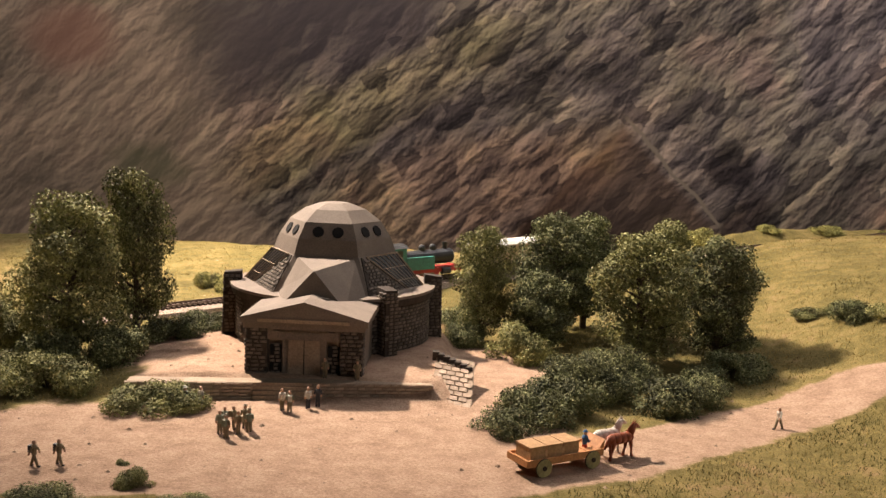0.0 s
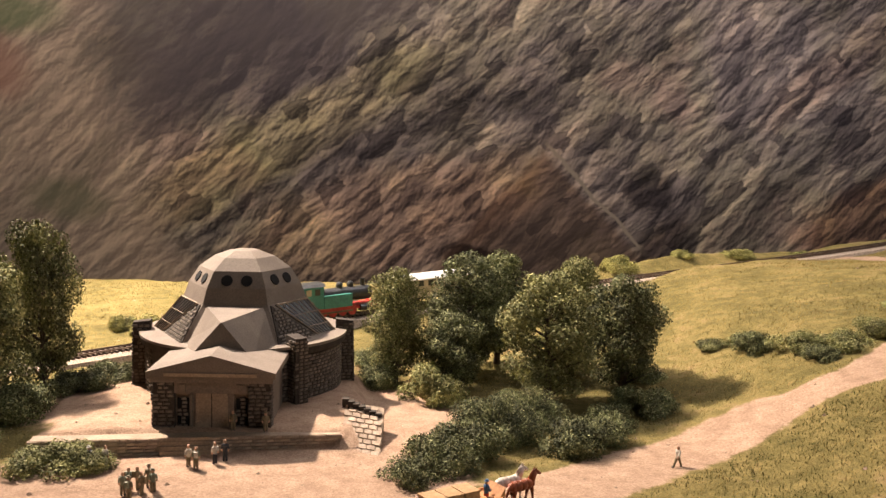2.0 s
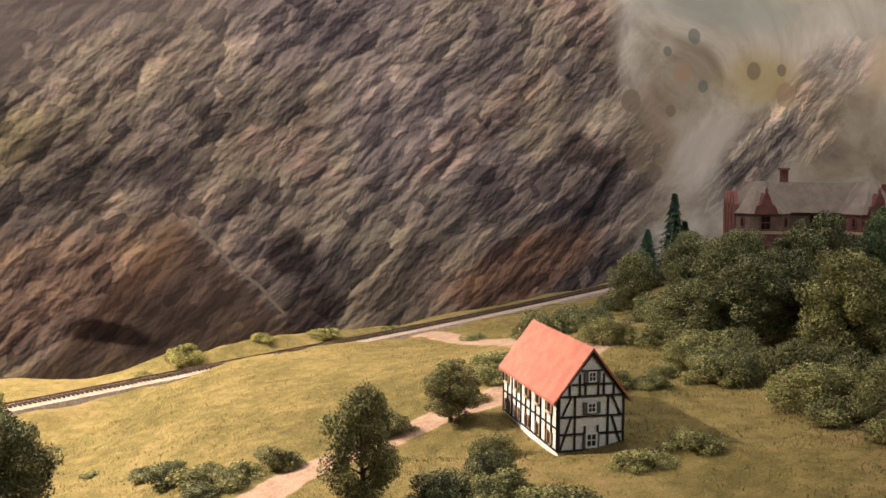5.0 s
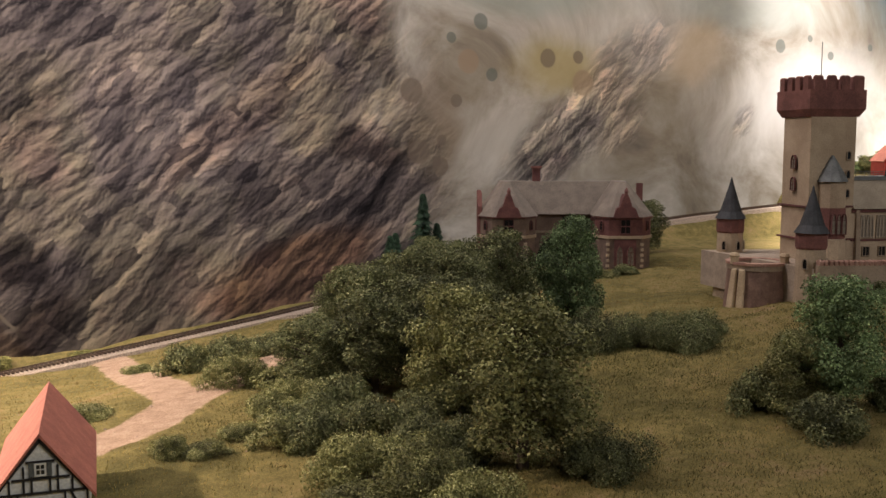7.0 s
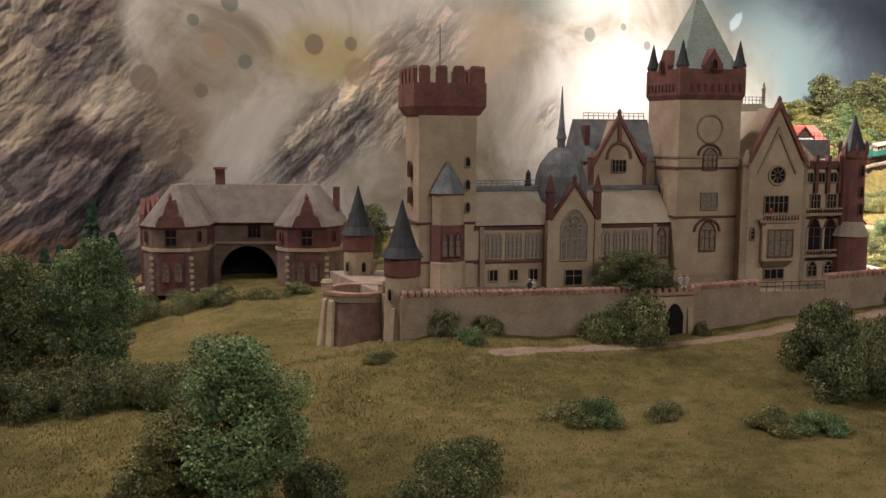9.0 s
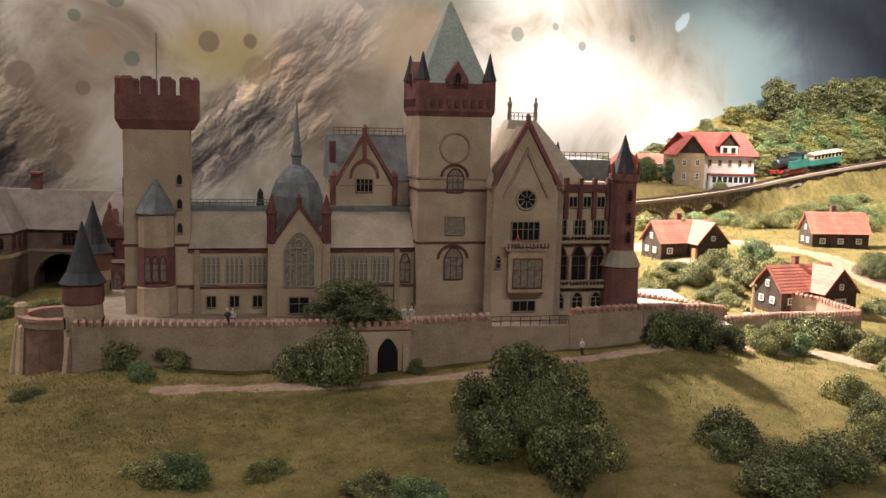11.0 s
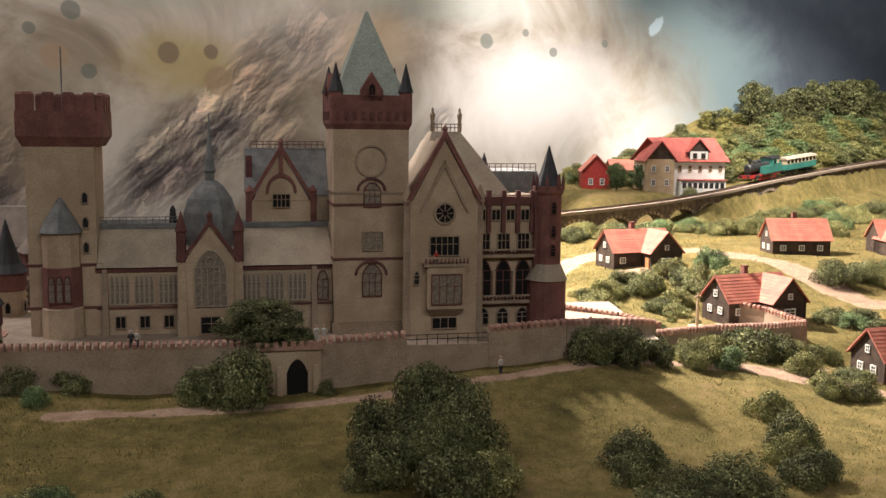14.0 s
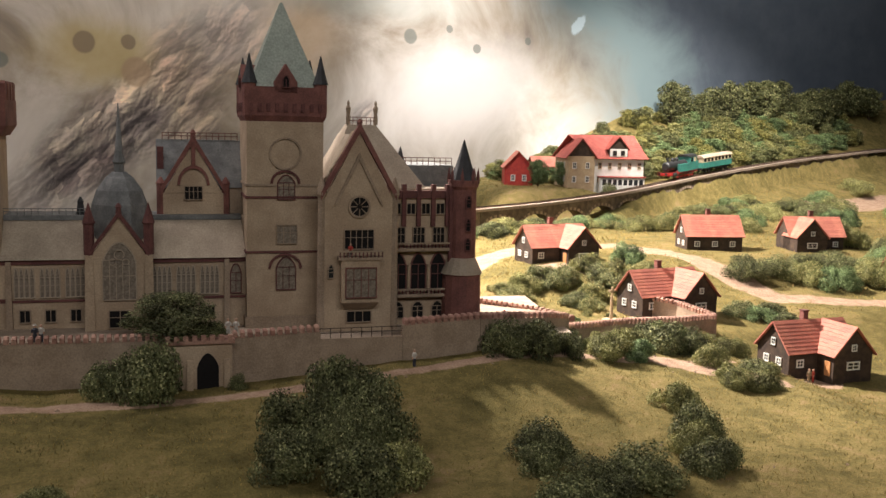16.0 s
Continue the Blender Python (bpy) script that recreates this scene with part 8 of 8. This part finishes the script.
# viaduct under the line
via = thing("viaduct", pose(0, 0, 0), "dark rubble railway viaduct with low segmental arches", "viaduct")
d_all = np.r_[0, np.cumsum(np.hypot(np.diff(TXF), np.diff(TYF)))]
s_a, s_b = float(np.interp(3.0, TXF, d_all)), float(np.interp(5.6, TXF, d_all))
part("parapet", sweep([(-0.024, -0.004), (-0.021, -0.004), (-0.021, 0.002), (-0.024, 0.002)], s_a, s_b, 0.03), M_viad, via)
span, pierw = 0.125, 0.02
s = s_a
k = 0
while s < s_b - span:
    pA, hA, _ = track_at(s)
    pB, hB, _ = track_at(s + span)
    ang = math.degrees(math.atan2(pB.y - pA.y, pB.x - pA.x))
    gr = math.atan2(pB.z - pA.z, (pB - pA).xy.length)
    L = (pB - pA).xy.length
    opn = k < 10
    bm = B()
    top = lambda x: math.tan(gr) * x
    if opn:
        hw, spring, rise = (L - pierw) / 2, -0.055, 0.032
        cxm = L / 2
        outline = []
        n = 10
        for i in range(n):
            a0, a1 = math.pi * (1 - i / n), math.pi * (1 - (i + 1) / n)
            xa, xb = cxm + hw * math.cos(a0), cxm + hw * math.cos(a1)
            za, zb = spring + rise * math.sin(a0), spring + rise * math.sin(a1)
            quad_prism(bm, [(xa, -0.022, za), (xb, -0.022, zb), (xb, -0.022, top(xb) - 0.003), (xa, -0.022, top(xa) - 0.003)], [(xa, 0.022, za), (xb, 0.022, zb), (xb, 0.022, top(xb) - 0.003), (xa, 0.022, top(xa) - 0.003)])
        for xa, xb in ((0, cxm - hw), (cxm + hw, L)):
            quad_prism(bm, [(xa, -0.022, -0.15), (xb, -0.022, -0.15), (xb, -0.022, top(xb) - 0.003), (xa, -0.022, top(xa) - 0.003)], [(xa, 0.022, -0.15), (xb, 0.022, -0.15), (xb, 0.022, top(xb) - 0.003), (xa, 0.022, top(xa) - 0.003)])
    else:
        quad_prism(bm, [(0, -0.022, -0.2), (L, -0.022, -0.2), (L, -0.022, top(L) - 0.003), (0, -0.022, -0.003)], [(0, 0.022, -0.2), (L, 0.022, -0.2), (L, 0.022, top(L) - 0.003), (0, 0.022, -0.003)])
    ar = part("arch", bm, M_viad, via, "", Matrix.Translation(pA) @ pose(0, 0, 0, 0, 0, ang))
    if opn:
        for i in range(11):
            a = math.pi * (i + 0.5) / 11
            part("voussoir", box(B(), -0.0042, 0.0042, -0.0235, -0.0215, 0, 0.008), M_ashlar, ar, "", pose(cxm - hw * math.cos(a), 0, spring + rise * math.sin(a), 0, math.degrees(math.atan2(-rise * math.cos(a), hw * math.sin(a)))) )
    s += span
    k += 1

# garden walls, monument, lamp, sign posts
crenel_wall("garden_wall", [(2.768, 1.025, 0.355), (2.907, 1.082, 0.343), (3.03, 1.11, 0.333), (3.117, 1.137, 0.327)], 0.02, "low tan garden wall with red crenellated coping")
crenel_wall("garden_wall", [(3.117, 1.137, 0.327), (3.125, 1.24, 0.330), (3.085, 1.31, 0.335)], 0.02, "low tan garden wall with red crenellated coping")
crenel_wall("garden_wall", [(2.70, 1.21, 0.366), (2.78, 1.12, 0.36), (2.80, 1.06, 0.357)], 0.02, "low tan garden wall with red crenellated coping")
crenel_wall("garden_wall", [(2.68, 1.30, 0.372), (2.74, 1.25, 0.368)], 0.02, "low tan garden wall with red crenellated coping")
mx, my = 2.985, 1.235
mo = thing("cross_monument", pose(mx, my, gz(mx, my) - 0.002), "small stone column monument on a round stepped base", "monument")
part("base", lathe(B(), 0, 0, [(0.018, -0.01), (0.018, 0.005), (0.013, 0.005), (0.013, 0.01), (0.015, 0.011), (0.015, 0.014)], 12), M_cream, mo)
part("column", lathe(B(), 0, 0, [(0.003, 0.014), (0.0022, 0.05), (0.003, 0.052)], 8), M_cream, mo)
part("cross", box(box(B(), -0.0014, 0.0014, -0.0012, 0.0012, 0.052, 0.068), -0.006, 0.006, -0.0012, 0.0012, 0.060, 0.063), M_cream, mo)
lx, ly = 2.80, 1.50
lp = thing("street_lamp", pose(lx, ly, gz(lx, ly)), "thin dark iron street lamp by the village road", "lamp")
part("post", lathe(B(), 0, 0, [(0.0028, -0.004), (0.0016, 0.006), (0.0012, 0.06)], 8), M_black, lp)
part("lantern", lathe(B(), 0, 0, [(0.0012, 0.06), (0.0045, 0.062), (0.004, 0.072), (0.001, 0.075)], 8), M_black, lp)
fig(3.16, 0.965, 60, "tiny red-dressed figurine outside the cottage", top="red", legs="red")
fig(3.150, 0.963, -20, "tiny tan-dressed figurine outside the cottage", top="khaki", legs="khaki")


# ---- static grass, pebbles and ground scatter ----
def surf(x, y):
    i = np.clip(np.searchsorted(xs, x) - 1, 0, nx - 2)
    j = np.clip(np.searchsorted(ys, y) - 1, 0, ny - 2)
    fx, fy = (x - xs[i]) / (xs[i + 1] - xs[i]), (y - ys[j]) / (ys[j + 1] - ys[j])
    f = lambda A: (A[j, i] * (1 - fx) + A[j, i + 1] * fx) * (1 - fy) + (A[j + 1, i] * (1 - fx) + A[j + 1, i + 1] * fx) * fy
    return f(GZ), f(SAND), f(lump)


def grass(name, n, x0, x1, y0, y1, size, material, seed, label, fade=0.0, where=None):
    r = np.random.default_rng(seed)
    x, y = x0 + (x1 - x0) * r.random(n), y0 + (y1 - y0) * r.random(n) ** 0.8
    z, sd, lp = surf(x, y)
    patch = 0.5 + 0.5 * np.sin(x * 31 + 3 * np.sin(y * 23)) * np.sin(y * 37 + 2 * np.sin(x * 17))
    ok = (sd + 0.25 * (patch - 0.5) < 0.3) & (r.random(n) < 0.35 + 0.65 * patch) & ~((x > 1.93) & (x < 2.78) & (y > 1.0 - (x - 2.3) * 0.15) & (y < 1.35))
    if where:
        ok &= where(x, y)
    if fade:
        ok &= r.random(n) < np.minimum((x - x0) / fade, (x1 - x) / fade) + 0.5 * (patch - 0.5)
    x, y, z = x[ok], y[ok], z[ok]
    n = len(x)
    a = r.random(n) * math.tau
    h = size * (0.5 + 0.9 * r.random(n))
    w = size * 0.16
    lean = r.normal(size=(n, 2)) * 0.55
    c, s = np.cos(a) * w, np.sin(a) * w
    v = np.stack([np.stack([x - c, y - s, z - 0.0006], 1), np.stack([x + c, y + s, z - 0.0006], 1), np.stack([x + lean[:, 0] * h, y + lean[:, 1] * h, z + h], 1)], 1).reshape(-1, 3)
    me = bpy.data.meshes.new(name)
    me.from_pydata(v.tolist(), [], np.arange(3 * n).reshape(n, 3).tolist())
    me.materials.append(material)
    return tagged(new(name, me), label, "grass", kind="stuff")


grass("static_grass", 300000, -0.9, 3.5, 0.38, 1.9, 0.0027, M_grass, 1, "short dry yellow-green static grass on the slopes")
grass("static_grass", 60000, -0.7, 3.5, 0.36, 1.2, 0.003, M_grass_dk, 2, "darker olive static grass tufts on the slopes")
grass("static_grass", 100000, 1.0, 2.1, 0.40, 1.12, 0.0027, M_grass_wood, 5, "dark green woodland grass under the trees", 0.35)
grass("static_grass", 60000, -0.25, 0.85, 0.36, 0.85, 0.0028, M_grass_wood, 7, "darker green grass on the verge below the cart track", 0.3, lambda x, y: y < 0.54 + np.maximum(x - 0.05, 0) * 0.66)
grass("static_grass", 40000, 2.8, 5.2, 1.2, 2.9, 0.0055, M_grass, 3, "yellow-green static grass on the village greens")

# the pale board along the layout's front edge
board = part("front_edge_board", quad_prism(B(), [(1.235, 0.2, 0.25), (2.0, 0.2, 0.25), (2.0, 0.47, 0.25), (1.34, 0.497, 0.25), (1.25, 0.508, 0.25)], [(1.235, 0.2, 0.272), (2.0, 0.2, 0.29), (2.0, 0.47, 0.29), (1.34, 0.497, 0.274), (1.25, 0.508, 0.271)]), M_white)
tagged(board, "white painted board along the layout's front edge", "board", kind="structure")

r = np.random.default_rng(12)
px, py = -0.6 + 3.9 * r.random(5000), 0.42 + 1.3 * r.random(5000)
pz, ps, _ = surf(px, py)
okp = (ps > 0.15) | (r.random(5000) < 0.12)
bm_v, bm_f = [], []
for x, y, z in zip(px[okp], py[okp], pz[okp]):
    s = 0.0006 + 0.0022 * r.random() ** 3
    k = len(bm_v)
    j = lambda: s * (0.7 + 0.6 * r.random())
    bm_v += [(x + j(), y, z), (x, y + j(), z), (x - j(), y, z), (x, y - j(), z), (x, y, z + j() * 0.8), (x, y, z - s)]
    for a, b in ((0, 1), (1, 2), (2, 3), (3, 0)):
        bm_f += [(k + a, k + b, k + 4), (k + b, k + a, k + 5)]
me = bpy.data.meshes.new("pebble_scatter")
me.from_pydata(bm_v, [], bm_f)
me.materials.append(mat("pebble", (0.42, 0.30, 0.21), (0.22, 0.15, 0.11), 0.9, 200, 800, bump=0.3, island=0.3))
tagged(new("pebble_scatter", me), "small tan pebbles and clods scattered over sandy ground", "pebbles", kind="stuff")
